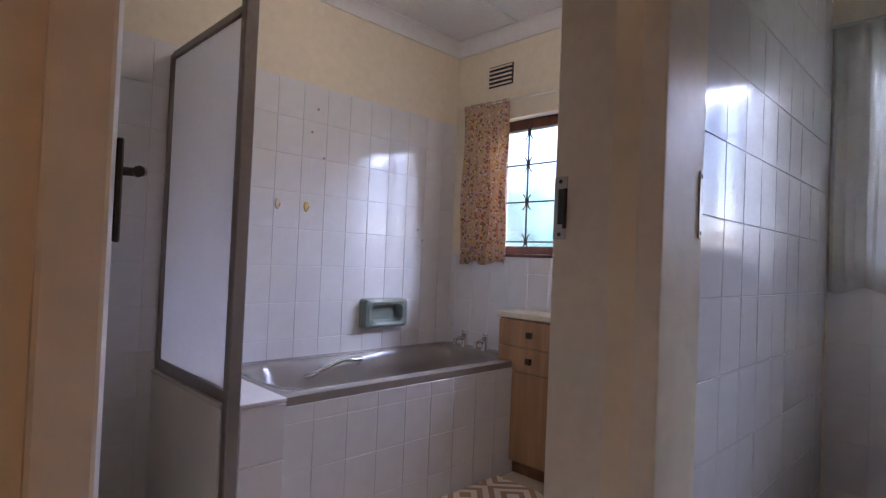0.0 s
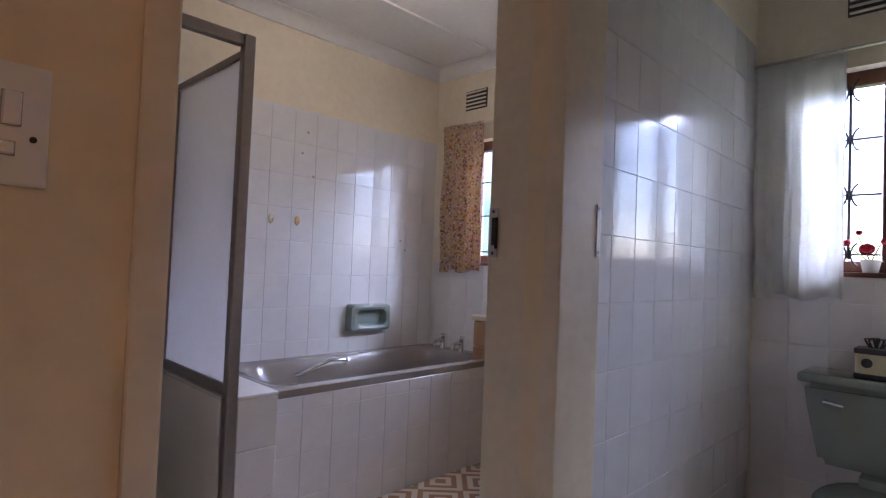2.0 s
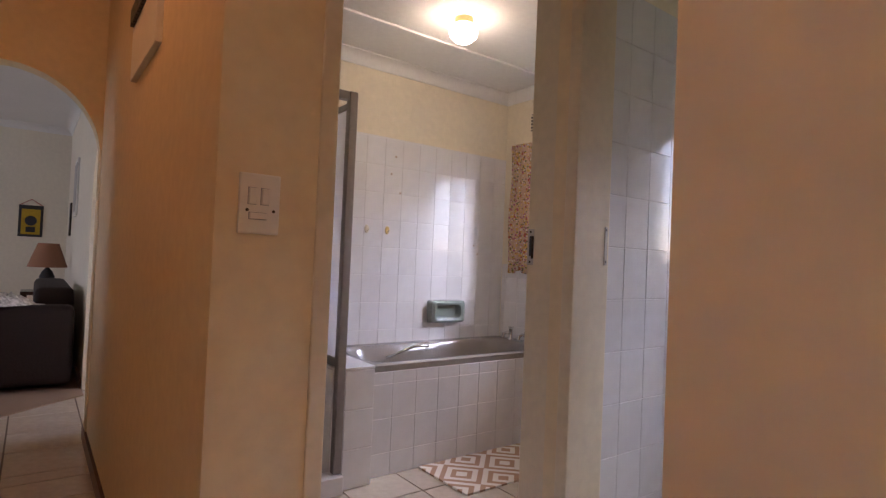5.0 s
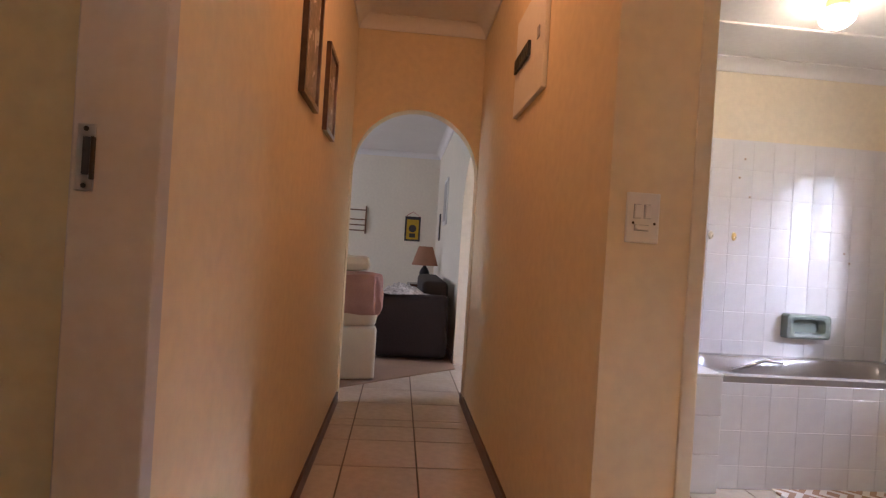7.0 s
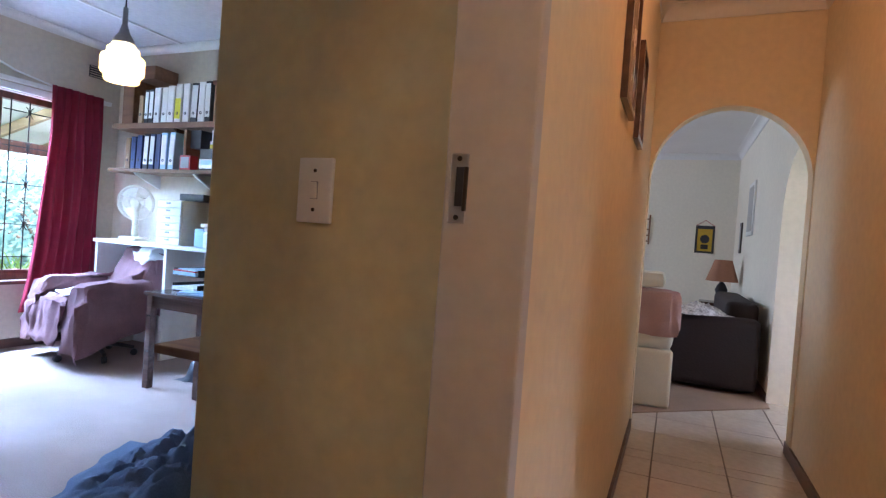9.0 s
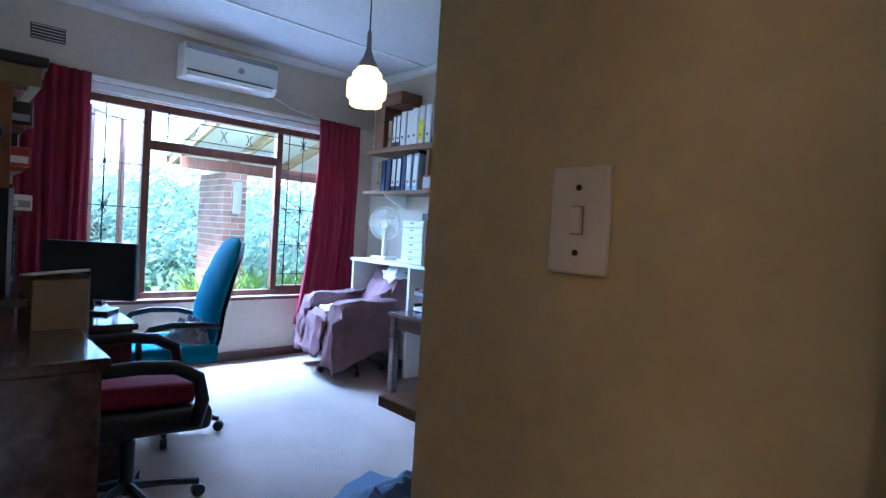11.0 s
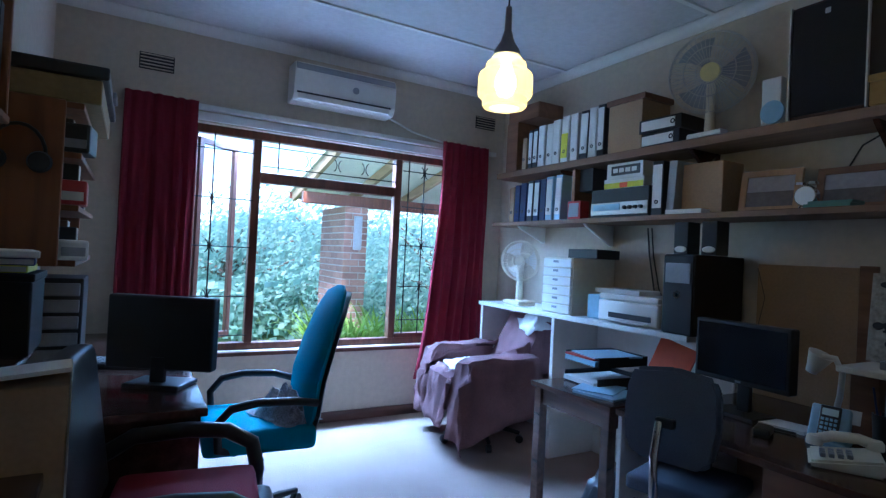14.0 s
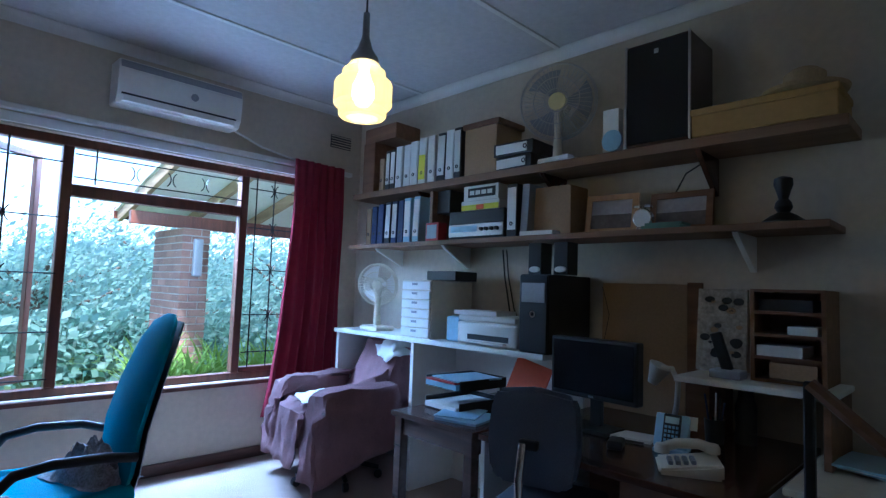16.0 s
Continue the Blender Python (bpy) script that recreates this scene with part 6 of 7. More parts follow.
for k in range(3):
    part("key", moved(join(box(-0.001, -0.009, -0.03, 0.001, 0.009, -0.008), box(-0.001, -0.003, -0.075, 0.001, 0.003, -0.031)), pose(0.003 * k, 0, -0.022, 14 * (k - 1), 0, 10 * k)), M_STEEL, kys)
chest = thing("chest", "polished dark wooden chest", "chest", pose(-2.62, -0.76, 0))
part("body", box(-0.33, -0.29, 0, 0.065, 0.165, 0.84, 0.004, 1), M_DARKWOOD, chest)
part("top", box(-0.35, -0.30, 0.8405, 0.08, 0.180, 0.87, 0.006), M_DARKWOOD, chest)
box_c = thing("carton", "tall worn cardboard carton standing open at the top", "box", pose(-3.10, -0.63, 0, 0, 0, 4))
part("body", box(-0.10, -0.07, 0, 0.10, 0.07, 1.01, 0.003, 1), M_CARD, box_c)
part("side_sheet", box(-0.10, 0.0705, 0.10, 0.102, 0.074, 1.02, 0.001, 1), mat("worn_white_card", (0.55, 0.52, 0.46), 0.9, vary=0.18, big=8, fine=60), box_c, "worn white printed side")
part("flap", moved(box(-0.10, -0.07, 0, 0.105, 0.072, 0.008), pose(0, 0, 1.018, 5, -6, 0)), M_PAPER, box_c, "torn white flap")
part("side_board", moved(box(-0.012, -0.035, 0, 0.012, 0.035, 0.93, 0.002, 1), pose(0.03, -0.075, 0, 4, 0, 0)), M_PINE, box_c, "pale board")
bc = thing("bookcase", "orange-brown wooden wall bookcase crammed with clutter", "bookcase", pose(-4.45, -0.80, 1.18))
part("end_panel", box(0.40, -0.118, 0, 0.425, 0.12, 0.56, 0.003, 1), M_CEDAR, bc)
part("end_panel", box(-0.425, -0.118, 0, -0.40, 0.12, 0.56, 0.003, 1), M_CEDAR, bc)
for z in (0.0, 0.19, 0.37, 0.54):
    part("shelf_board", box(-0.399, -0.118, z, 0.399, 0.17, z + 0.02, 0.002, 1), M_CEDAR, bc)
part("back_panel", box(-0.399, -0.118, 0.021, 0.399, -0.110, 0.539), M_BROWNBOARD, bc)
random.seed(21)
for z in (1.20, 1.39, 1.57):
    xx = -4.84
    while xx < -4.10:
        w = random.uniform(0.03, 0.10)
        hh = random.uniform(0.05, 0.155)
        d = random.uniform(0.10, 0.24)
        o = thing("book", "book or small box crammed on the bookcase", "book", pose(xx + w / 2, -0.88, z + 0.0005), "clutter on the bookcase")
        m_ = random.choice((M_BLACKB, M_BLUE, M_BROWNBOARD, M_PAPER, M_RED, M_GREYP, M_BLACKB, M_CARD))
        part("cover", box(-w / 2, 0, 0, w / 2, d, hh, 0.003, 1), m_, o)
        part("page_block", box(-w / 2 + 0.004, d, 0.004, w / 2 - 0.004, d + 0.002, hh - 0.004), M_PAPER, o)
        xx += w + 0.006
tbx = thing("storage_box", "flat tan storage box with a dark lid on the bookcase", "box", pose(-4.42, -0.78, 1.7405))
part("body", box(-0.36, -0.12, 0, 0.38, 0.20, 0.085, 0.004, 1), mat("tan_board", (0.30, 0.22, 0.09), 0.7, vary=0.12, big=6), tbx)
part("lid", box(-0.38, -0.13, 0.0855, 0.40, 0.22, 0.13, 0.008, 2), M_BLACKP, tbx, "dark plastic lid")
part("handle", box(-0.05, 0.2205, 0.095, 0.10, 0.235, 0.118, 0.003, 1), M_GREYP, tbx)
hp = thing("headphones", "black headphones hung on the bookcase end", "headphones", pose(-4.02, -0.80, 1.62))
part("band", tube([(0.006, -0.075 * math.cos(math.pi * k / 10), 0.10 * math.sin(math.pi * k / 10) - 0.08) for k in range(11)], 0.006, 8), M_BLACKP, hp, smooth=True)
for s in (-1, 1):
    part("ear_pad", moved(lathe([(0.03, -0.012), (0.036, 0.0), (0.03, 0.014)], 16), pose(0.016, s * 0.06, -0.10, 0, 90, 0)), M_BLACKP, hp, smooth=True)
ls = thing("wall_shelf", "brown wall shelf holding folders with a curved front", "shelf", pose(-3.45, -0.85, 1.60))
part("board", box(-0.38, -0.068, 0, 0.55, 0.055, 0.025, 0.004, 1), M_CEDAR, ls)
part("end_panel", box(-0.38, -0.068, 0.0255, -0.36, 0.05, 0.42, 0.003, 1), M_CEDAR, ls)
for k in range(7):
    f = thing("folder", "dark folder standing on the wall shelf", "folder", pose(-3.76 + 0.055 * k, -0.905, 1.626), "folders on the wall shelf")
    part("cover", box(0, 0, 0, 0.045, 0.095, 0.30 + 0.01 * (k % 3), 0.003, 1), (M_BLACKB, M_GREYP, M_PAPER)[k % 3], f)
ltray = thing("drawer_tower", "dark stack of shallow drawers on the desk", "drawers", pose(-4.50, -0.73, 0.72))
part("shell", box(-0.14, -0.12, 0, 0.14, 0.11, 0.40, 0.004, 1), M_BLACKP, ltray)
for k in range(6):
    part("drawer", box(0.1405, -0.11, 0.012 + 0.064 * k, 0.152, 0.10, 0.062 + 0.064 * k, 0.003, 1), M_GREYP, ltray, "grey drawer front")
frm = thing("picture_frame", "small framed picture on the study wall", "picture", pose(-3.20, SS + 0.002, 1.28))
part("frame", box(-0.10, 0, 0, 0.10, 0.015, 0.22, 0.003, 1), M_WHITEP, frm)
part("print", box(-0.08, 0.0155, 0.02, 0.08, 0.018, 0.20), M_GREYP, frm)

heap = thing("duvet", "crumpled blue-grey duvet heaped on the carpet", "duvet", pose(-2.55, 0.55, 0.0, 0, 0, 25))
part("cloth", cloth_heap(1.15, 0.95, 0.24, 7, 84), mat("blue_grey_cotton", (0.10, 0.14, 0.22), 0.9, vary=0.15, big=5, fine=160, bump=0.2), heap, smooth=True)
low = thing("side_desk", "plain brown wooden desk beside the nib wall", "desk", pose(-2.02, 0.50, 0))
part("desktop", box(-0.26, -0.48, 0.725, 0.26, 0.55, 0.755, 0.005), M_BROWNBOARD, low)
for sx in (0.06, 0.22):
    for sy in (-0.38, 0.43):
        part("leg", box(sx - 0.025, sy - 0.025, 0, sx + 0.025, sy + 0.025, 0.7245, 0.003, 1), M_BROWNBOARD, low)

# ---- study switch ----
def switch_plate(label, m, w, h, rockers, horizontal_bar=False):
    """Wall switch plate facing its local -y, with rockers given as (x, z, w, h)."""
    root = thing("light_switch", label, "light switch", m)
    part("plate", box(-w / 2, -0.010, -h / 2, w / 2, 0, h / 2, 0.004, 2), M_WHITEP, root)
    for x_, z_, rw, rh in rockers:
        r_ = part("surround", box(x_ - rw / 2 - 0.0012, -0.0112, z_ - rh / 2 - 0.0012, x_ + rw / 2 + 0.0012, -0.0102, z_ + rh / 2 + 0.0012), M_GREYP, root, "grey gap round the rocker")
        part("rocker", moved(box(-rw / 2, -0.006, -rh / 2, rw / 2, 0.0, rh / 2, 0.0015, 1), pose(x_, -0.0112, z_, 6 if rh > rw else 0)), M_WHITEP, r_)
    for z_ in (-h * 0.30, h * 0.30) if not horizontal_bar else ():
        part("screw", moved(lathe([(0.001, 0.0015), (0.004, 0.0015), (0.004, 0)], 10), pose(0, -0.0102, z_, 90)), M_BRONZE, root, "dark screw head")
    if horizontal_bar:
        for x_ in (-w * 0.30, w * 0.34):
            part("screw", moved(lathe([(0.001, 0.0015), (0.0035, 0.0015), (0.0035, 0)], 10), pose(x_, -0.0102, -h * 0.11, 90)), M_BRONZE, root, "brass screw head")
    return root


switch_plate("white single-rocker switch on the ochre wall", pose(-1.453, -0.295, 1.242), 0.085, 0.135, [(0, 0.0, 0.016, 0.034)])


def strike_plate(label, m, h=0.12, worn=True):
    """A steel strike plate with a dark mortice, facing local -y, and a lip."""
    root = thing("strike_plate", label, "strike plate", m)
    part("plate", box(-0.014, -0.003, -h / 2, 0.014, 0, h / 2, 0.001, 1), M_STEEL, root)
    if worn:
        part("mortice", box(-0.004, -0.0042, -h * 0.26, 0.008, -0.0031, h * 0.30), M_BLACKB, root, "dark latch opening")
    if worn:
        part("lip", box(0.010, -0.010, -h * 0.33, 0.0155, -0.0031, h * 0.30, 0.001, 1), M_BRONZE, root, "dark worn lip")
    for z_ in (-h * 0.42, h * 0.42):
        part("screw", moved(lathe([(0.001, 0.001), (0.004, 0.001), (0.004, 0)], 10), pose(0, -0.0031, z_, 90)), M_BRONZE, root)
    return root


strike_plate("steel strike plate screwed to the study door jamb", pose(-1.060, -0.4843, 1.238), 0.104)

# ---- bathroom ----
shw = thing("shower_enclosure", "shower screen of frosted panel in a bronze aluminium frame", "shower", pose(0.907, 1.60, 0))
part("post", box(-0.047, -0.375, 0.09, -0.003, -0.335, 1.945, 0.004, 1), M_ALU, shw)
part("post", box(-0.04, 0.315, 0.598, -0.010, 0.345, 1.89, 0.004, 1), M_ALU, shw)
part("top_rail", box(-0.04, -0.334, 1.865, -0.010, 0.314, 1.895, 0.003, 1), M_ALU, shw)
part("bottom_rail", box(-0.04, -0.334, 0.598, -0.010, 0.314, 0.640, 0.003, 1), M_ALU, shw)
part("front_rail", box(-0.828, -0.372, 1.90, -0.048, -0.338, 1.943, 0.003, 1), M_ALU, shw)
part("panel", box(-0.028, -0.334, 0.640, -0.022, 0.314, 1.865), backlit(mat("white_frosted_panel", (0.85, 0.85, 0.87), 0.35, vary=0.02, big=3, fine=60, bump=0.02), 0.65), shw, "pale frosted panel")
curb = thing("shower_curb", "low tiled curb with a grey mosaic shower tray", "shower tray", pose(0.48, 1.25, 0))
part("curb", box(-0.40, -0.06, 0, 0.42, 0.03, 0.09, 0.004, 1), M_TILE, curb)
part("tray", box(-0.40, 0.031, 0.0, 0.42, 0.69, 0.03), mat("green_grey_mosaic", (0.20, 0.21, 0.17), 0.5, vary=0.25, big=20, fine=60), curb, "green-grey mosaic floor")
sillb = thing("bath_ledge", "white tiled half wall between shower and bath", "ledge", pose(1.0, 1.58, 0))
part("core", join(box(-0.094, -0.345, 0, 0.065, 0.368, 0.582), box(-0.142, -0.310, 0, -0.0945, 0.368, 0.582)), M_GROUT, sillb)
part("cap", join(box(-0.096, -0.353, 0.5825, 0.07, 0.368, 0.597, 0.003, 1), box(-0.146, -0.312, 0.5825, -0.0965, 0.368, 0.597, 0.003, 1)), M_TILE, sillb)
for r_ in range(3):
    part("tile", box(-0.094, -0.352, 0.004 + 0.193 * r_, 0.068, -0.3455, 0.193 + 0.193 * r_, 0.002, 1), M_TILE, sillb)

tub = thing("bathtub", "taupe enamel bathtub with a chrome hand grip", "bathtub", pose(1.82, 1.625, 0))
XA, XB, YA, YB = -0.745, 0.755, -0.325, 0.322


def rrect(hx, hy, r, cx, cy, z, n=7):
    pts = []
    for sx, sy, a0 in ((1, 1, 0), (-1, 1, 90), (-1, -1, 180), (1, -1, 270)):
        for k in range(n):
            a = radians(a0 + 90 * k / (n - 1))
            pts.append((cx + sx * (hx - r) + r * math.cos(a), cy + sy * (hy - r) + r * math.sin(a), z))
    return pts


bt = bmesh.new()
lv = [rrect(0.75, 0.3235, 0.02, 0.005, -0.0015, 0.545), rrect(0.75, 0.3235, 0.02, 0.005, -0.0015, 0.575), rrect(0.735, 0.31, 0.03, 0.005, 0, 0.583), rrect(0.68, 0.262, 0.17, 0.005, 0, 0.578), rrect(0.655, 0.245, 0.18, 0.01, 0, 0.555), rrect(0.60, 0.215, 0.17, 0.03, 0, 0.38), rrect(0.52, 0.185, 0.15, 0.08, 0, 0.22), rrect(0.46, 0.15, 0.12, 0.10, 0, 0.185)]
rs = [[bt.verts.new(p) for p in l_] for l_ in lv]
for a, b in zip(rs, rs[1:]):
    n_ = len(a)
    for i in range(n_):
        bt.faces.new((a[i], a[(i + 1) % n_], b[(i + 1) % n_], b[i]))
bt.faces.new(rs[-1])
part("shell", bt, M_TUB, tub, smooth=True)
part("support", box(-0.74, -0.31, 0, 0.74, 0.31, 0.16), M_GROUT, tub)
grip = tube([(-0.30, 0.235, 0.50), (-0.28, 0.20, 0.515), (-0.14, 0.165, 0.575), (-0.02, 0.18, 0.565), (0.0, 0.225, 0.535)], 0.011, 10)
part("hand_grip", grip, M_CHROME, tub, "chrome hand grip", True)
part("hand_grip", tube([(-0.05, -0.235, 0.50), (-0.02, -0.20, 0.525), (0.10, -0.20, 0.53), (0.13, -0.235, 0.51)], 0.011, 10), M_CHROME, tub, "chrome hand grip", True)
part("overflow", moved(lathe([(0.001, 0.012), (0.028, 0.01), (0.03, 0)], 18), pose(0.625, 0.0, 0.46, 0, -80, 0)), M_CHROME, tub, "chrome overflow", True)
pan = thing("bath_surround", "white tiled panel along the bath", "bath panel", pose(1.82, 1.302, 0))
part("backing", box(-0.75, -0.002, 0, 0.755, -0.0005 + 0.003, 0.543), M_GROUT, pan)
random.seed(3)
tile_cache = {}


def tile_mesh(w, h):
    """A glazed tile lying in its local x, z plane with its face to -y; alike tiles share one mesh."""
    key = (round(w, 4), round(h, 4))
    if key not in tile_cache:
        bm = box(0.0008, -0.0032, 0.0008, w - 0.0008, 0, h - 0.0008, 0.0010, 1)
        bmesh.ops.recalc_face_normals(bm, faces=bm.faces[:])
        me = bpy.data.meshes.new("tile")
        bm.to_mesh(me)
        bm.free()
        me.materials.append(M_TILE)
        tile_cache[key] = me
    return tile_cache[key]


def tile_field(parent, origin, along, us, zs, skip=None):
    """Tiles over a grid of joints. along: (dx, dy) of the wall; the face looks to its right-hand side."""
    turn = math.degrees(math.atan2(along[1], along[0]))
    for a, b in zip(us, us[1:]):
        for c, d in zip(zs, zs[1:]):
            if b - a < 0.02 or d - c < 0.02 or (skip and skip((a + b) / 2, (c + d) / 2)):
                continue
            o = new("tile", tile_mesh(b - a, d - c))
            o.parent = parent
            o.matrix_basis = Matrix.Translation((origin[0] + along[0] * a, origin[1] + along[1] * a, c)) @ Matrix.Rotation(radians(turn), 4, "Z") @ pose(0, 0, 0, random.uniform(-0.15, 0.15), 0, random.uniform(-0.25, 0.25))


def grid(lo, hi, phase, step):
    g = [lo] + [phase + step * k for k in range(-40, 60) if lo + 0.012 < phase + step * k < hi - 0.012] + [hi]
    return g


tile_field(pan, (0, -0.002), (1, 0), grid(-0.75, 0.755, -0.60, 0.15), [0, 0.30 - 0.18, 0.30, 0.48, 0.543])

dish = thing("soap_dish", "sage green ceramic soap dish set in the tiles", "soap dish", pose(2.030, YBK - 0.006, 0.782))
db = bmesh.new()
dl = [rrect(0.150, 0.080, 0.02, 0, 0, 0), rrect(0.145, 0.076, 0.025, 0, 0, 0.055), rrect(0.128, 0.062, 0.025, 0, 0, 0.064), rrect(0.110, 0.048, 0.03, 0, 0, 0.058), rrect(0.095, 0.038, 0.03, 0, 0, 0.012)]
ds = [[db.verts.new((p[0], -p[2], p[1])) for p in l_] for l_ in dl]
for a, b in zip(ds, ds[1:]):
    for i in range(len(a)):
        db.faces.new((a[i], a[(i + 1) % len(a)], b[(i + 1) % len(a)], b[i]))
db.faces.new(ds[-1])
part("body", db, M_SAGE, dish, smooth=True)
for hx_, hm_, lab in ((1.376, M_PAPER, "white stick-on wall hook on the tiles"), (1.53, M_YELLOW, "yellowed stick-on wall hook on the tiles")):
    hk = thing("wall_hook", lab, "hook", pose(hx_, YBK - 0.006, 1.325), "hooks on the bathroom tiles")
    part("plate", moved(lathe([(0.001, 0.008), (0.014, 0.006), (0.016, 0)], 16), pose(0, 0, 0, 90) @ Matrix.Diagonal((1, 1.7, 1, 1))), mat("yellowed_plastic", (0.72, 0.52, 0.16), 0.4) if hm_ is M_YELLOW else M_CREAMP, hk, smooth=True)
    part("peg", tube([(0, -0.006, -0.006), (0, -0.02, -0.012), (0, -0.026, 0.002)], 0.004, 8), M_CREAMP, hk, smooth=True)
random.seed(8)
for k, (px_, pz_) in enumerate(((1.575, 1.82), (1.545, 1.70), (1.62, 1.58), (2.28, 1.26), (2.32, 1.20))):
    pl = thing("wall_plug", "small brown wall plug stuck in a drilled tile", "wall plug", pose(px_, YBK - 0.0055, pz_), "plugs in the tiles")
    part("plug", moved(lathe([(0.001, 0.002), (0.006, 0.0015), (0.007, 0)], 10), pose(0, 0, 0, 90)), M_CARD, pl)
for ty in (1.58, 1.74):
    tp = thing("tap", "chrome pillar tap on the bath rim", "tap", pose(2.50, ty, 0.583), "bath taps")
    part("body", lathe([(0.022, 0), (0.018, 0.02), (0.016, 0.06), (0.018, 0.075), (0.001, 0.078)], 16), M_CHROME, tp, smooth=True)
    part("spout", tube([(0, 0, 0.045), (-0.04, 0, 0.055), (-0.075, 0, 0.045), (-0.08, 0, 0.02)], 0.011, 10), M_CHROME, tp, smooth=True)
    part("handle", join(tube([(-0.022, 0, 0.088), (0.022, 0, 0.088)], 0.006, 8), tube([(0, -0.022, 0.088), (0, 0.022, 0.088)], 0.006, 8)), M_CHROME, tp, smooth=True)

van = thing("vanity_cupboard", "oak veneer bathroom cupboard with two drawers over a door", "cupboard", pose(2.49, 0.98, 0))
part("body", box(-0.075, -0.42, 0.06, 0.085, 0.42, 0.80, 0.003, 1), M_OAK, van)
part("plinth", box(-0.06, -0.41, 0, 0.085, 0.41, 0.0595), M_BROWNBOARD, van, "dark plinth")
part("top", box(-0.10, -0.43, 0.8005, 0.088, 0.43, 0.83, 0.004, 1), M_CREAMP, van, "cream laminate top")
for k, (z0, z1, nm) in enumerate(((0.655, 0.79, "drawer"), (0.53, 0.65, "drawer"), (0.07, 0.525, "door"))):
    for y0, y1 in ((0.005, 0.415), (-0.415, -0.005)):
        f_ = part(nm, box(-0.092, y0, z0, -0.0755, y1, z1, 0.003, 1), M_OAK, van)
        yk = (y0 + y1) / 2 if nm == "drawer" else y1 - 0.05
        part("knob", box(-0.112, yk - 0.016, (z0 + z1) / 2 - 0.016 if nm == "drawer" else z1 - 0.075, -0.0925, yk + 0.016, (z0 + z1) / 2 + 0.016 if nm == "drawer" else z1 - 0.043, 0.005), M_BRONZE, f_, "square dark bronze knob")


def small_window(name, label, y0, y1, z0, z1, bars, glass_m):
    w_ = tagged(new(name), label, "window", kind="structure")
    xa, xb = XW + 0.06, XW + 0.11
    for a in ((y0, y1, z0, z0 + 0.045), (y0, y1, z1 - 0.06, z1), (y0, y0 + 0.045, z0 + 0.045, z1 - 0.06), (y1 - 0.045, y1, z0 + 0.045, z1 - 0.06)):
        part("window_frame", box(xa, a[0], a[2], xb, a[1], a[3], 0.004, 1), M_MERANTI, w_)
    mid = (y0 + y1) / 2
    part("mullion", box(xa, mid - 0.025, z0 + 0.045, xb, mid + 0.025, z1 - 0.06, 0.004, 1), M_MERANTI, w_)
    part("window_sill", box(XW - 0.01, y0 - 0.01, z0 - 0.018, xa, y1 + 0.01, z0 - 0.001, 0.003, 1), M_MERANTI, w_)
    for a, b in ((y0 + 0.045, mid - 0.025), (mid + 0.025, y1 - 0.045)):
        p_ = part("pane", box(xa + 0.022, a, z0 + 0.045, xa + 0.026, b, z1 - 0.06), glass_m, w_)
        p_.visible_shadow = False
        c_ = (a + b) / 2
        hz = [z0 + 0.07, z0 + 0.07 + (z1 - z0 - 0.15) * 0.36, z0 + 0.07 + (z1 - z0 - 0.15) * 0.70, z1 - 0.08]
        bars_panel(w_, "x", xa - 0.012, a, b, z0 + 0.05, z1 - 0.065, [c_], hz[:1] + hz[1:3], [(c_, z) for z in hz])
    return w_


small_window("window_2", "dark timber bathroom window with rippled glass and scrolled bars", 0.75, 1.65, 1.14, 1.92, True, M_RIPPLE)
small_window("window_3", "dark timber toilet window with scrolled bars", -0.75, -0.2, 1.15, 1.95, True, M_PANE)
curtain("curtain", "short floral cotton curtain beside the bathroom window", "x", XW - 0.04, 1.50, 1.84, 1.08, 2.03, M_FLORAL, 6, 0.018)
rod_ = thing("curtain_rod", "thin white curtain wire above the bathroom window", "curtain rod")
part("wire", tube([(XW - 0.035, 0.6, 2.015), (XW - 0.035, 1.86, 2.02)], 0.005, 6), M_WHITEP, rod_)
part("hook", tube([(XW, 1.86, 2.02), (XW - 0.035, 1.86, 2.02)], 0.005, 6), M_WHITEP, rod_)
vent("wall_vent", XW, 1.51, 1.69, 2.125, 2.25, -1, M_BATHWALL)
vent("wall_vent", XW, -0.55, -0.34, 2.15, 2.28, -1, M_BATHWALL)
bl = thing("ceiling_lamp", "lit round opal glass ceiling lamp on a brass collar", "ceiling lamp", pose(1.45, 1.11, ZB))
part("collar", lathe([(0.045, -0.035), (0.05, -0.03), (0.05, -0.0005)], 22), mat("aged_brass", (0.45, 0.32, 0.14), 0.35, metal=0.8, vary=0.08), bl, "brass collar", True)
part("globe", lathe([(0.001, -0.135), (0.045, -0.125), (0.072, -0.10), (0.078, -0.075), (0.065, -0.045), (0.046, -0.034)], 26, cap=False), M_BULBGL, bl, "glowing opal globe", True)


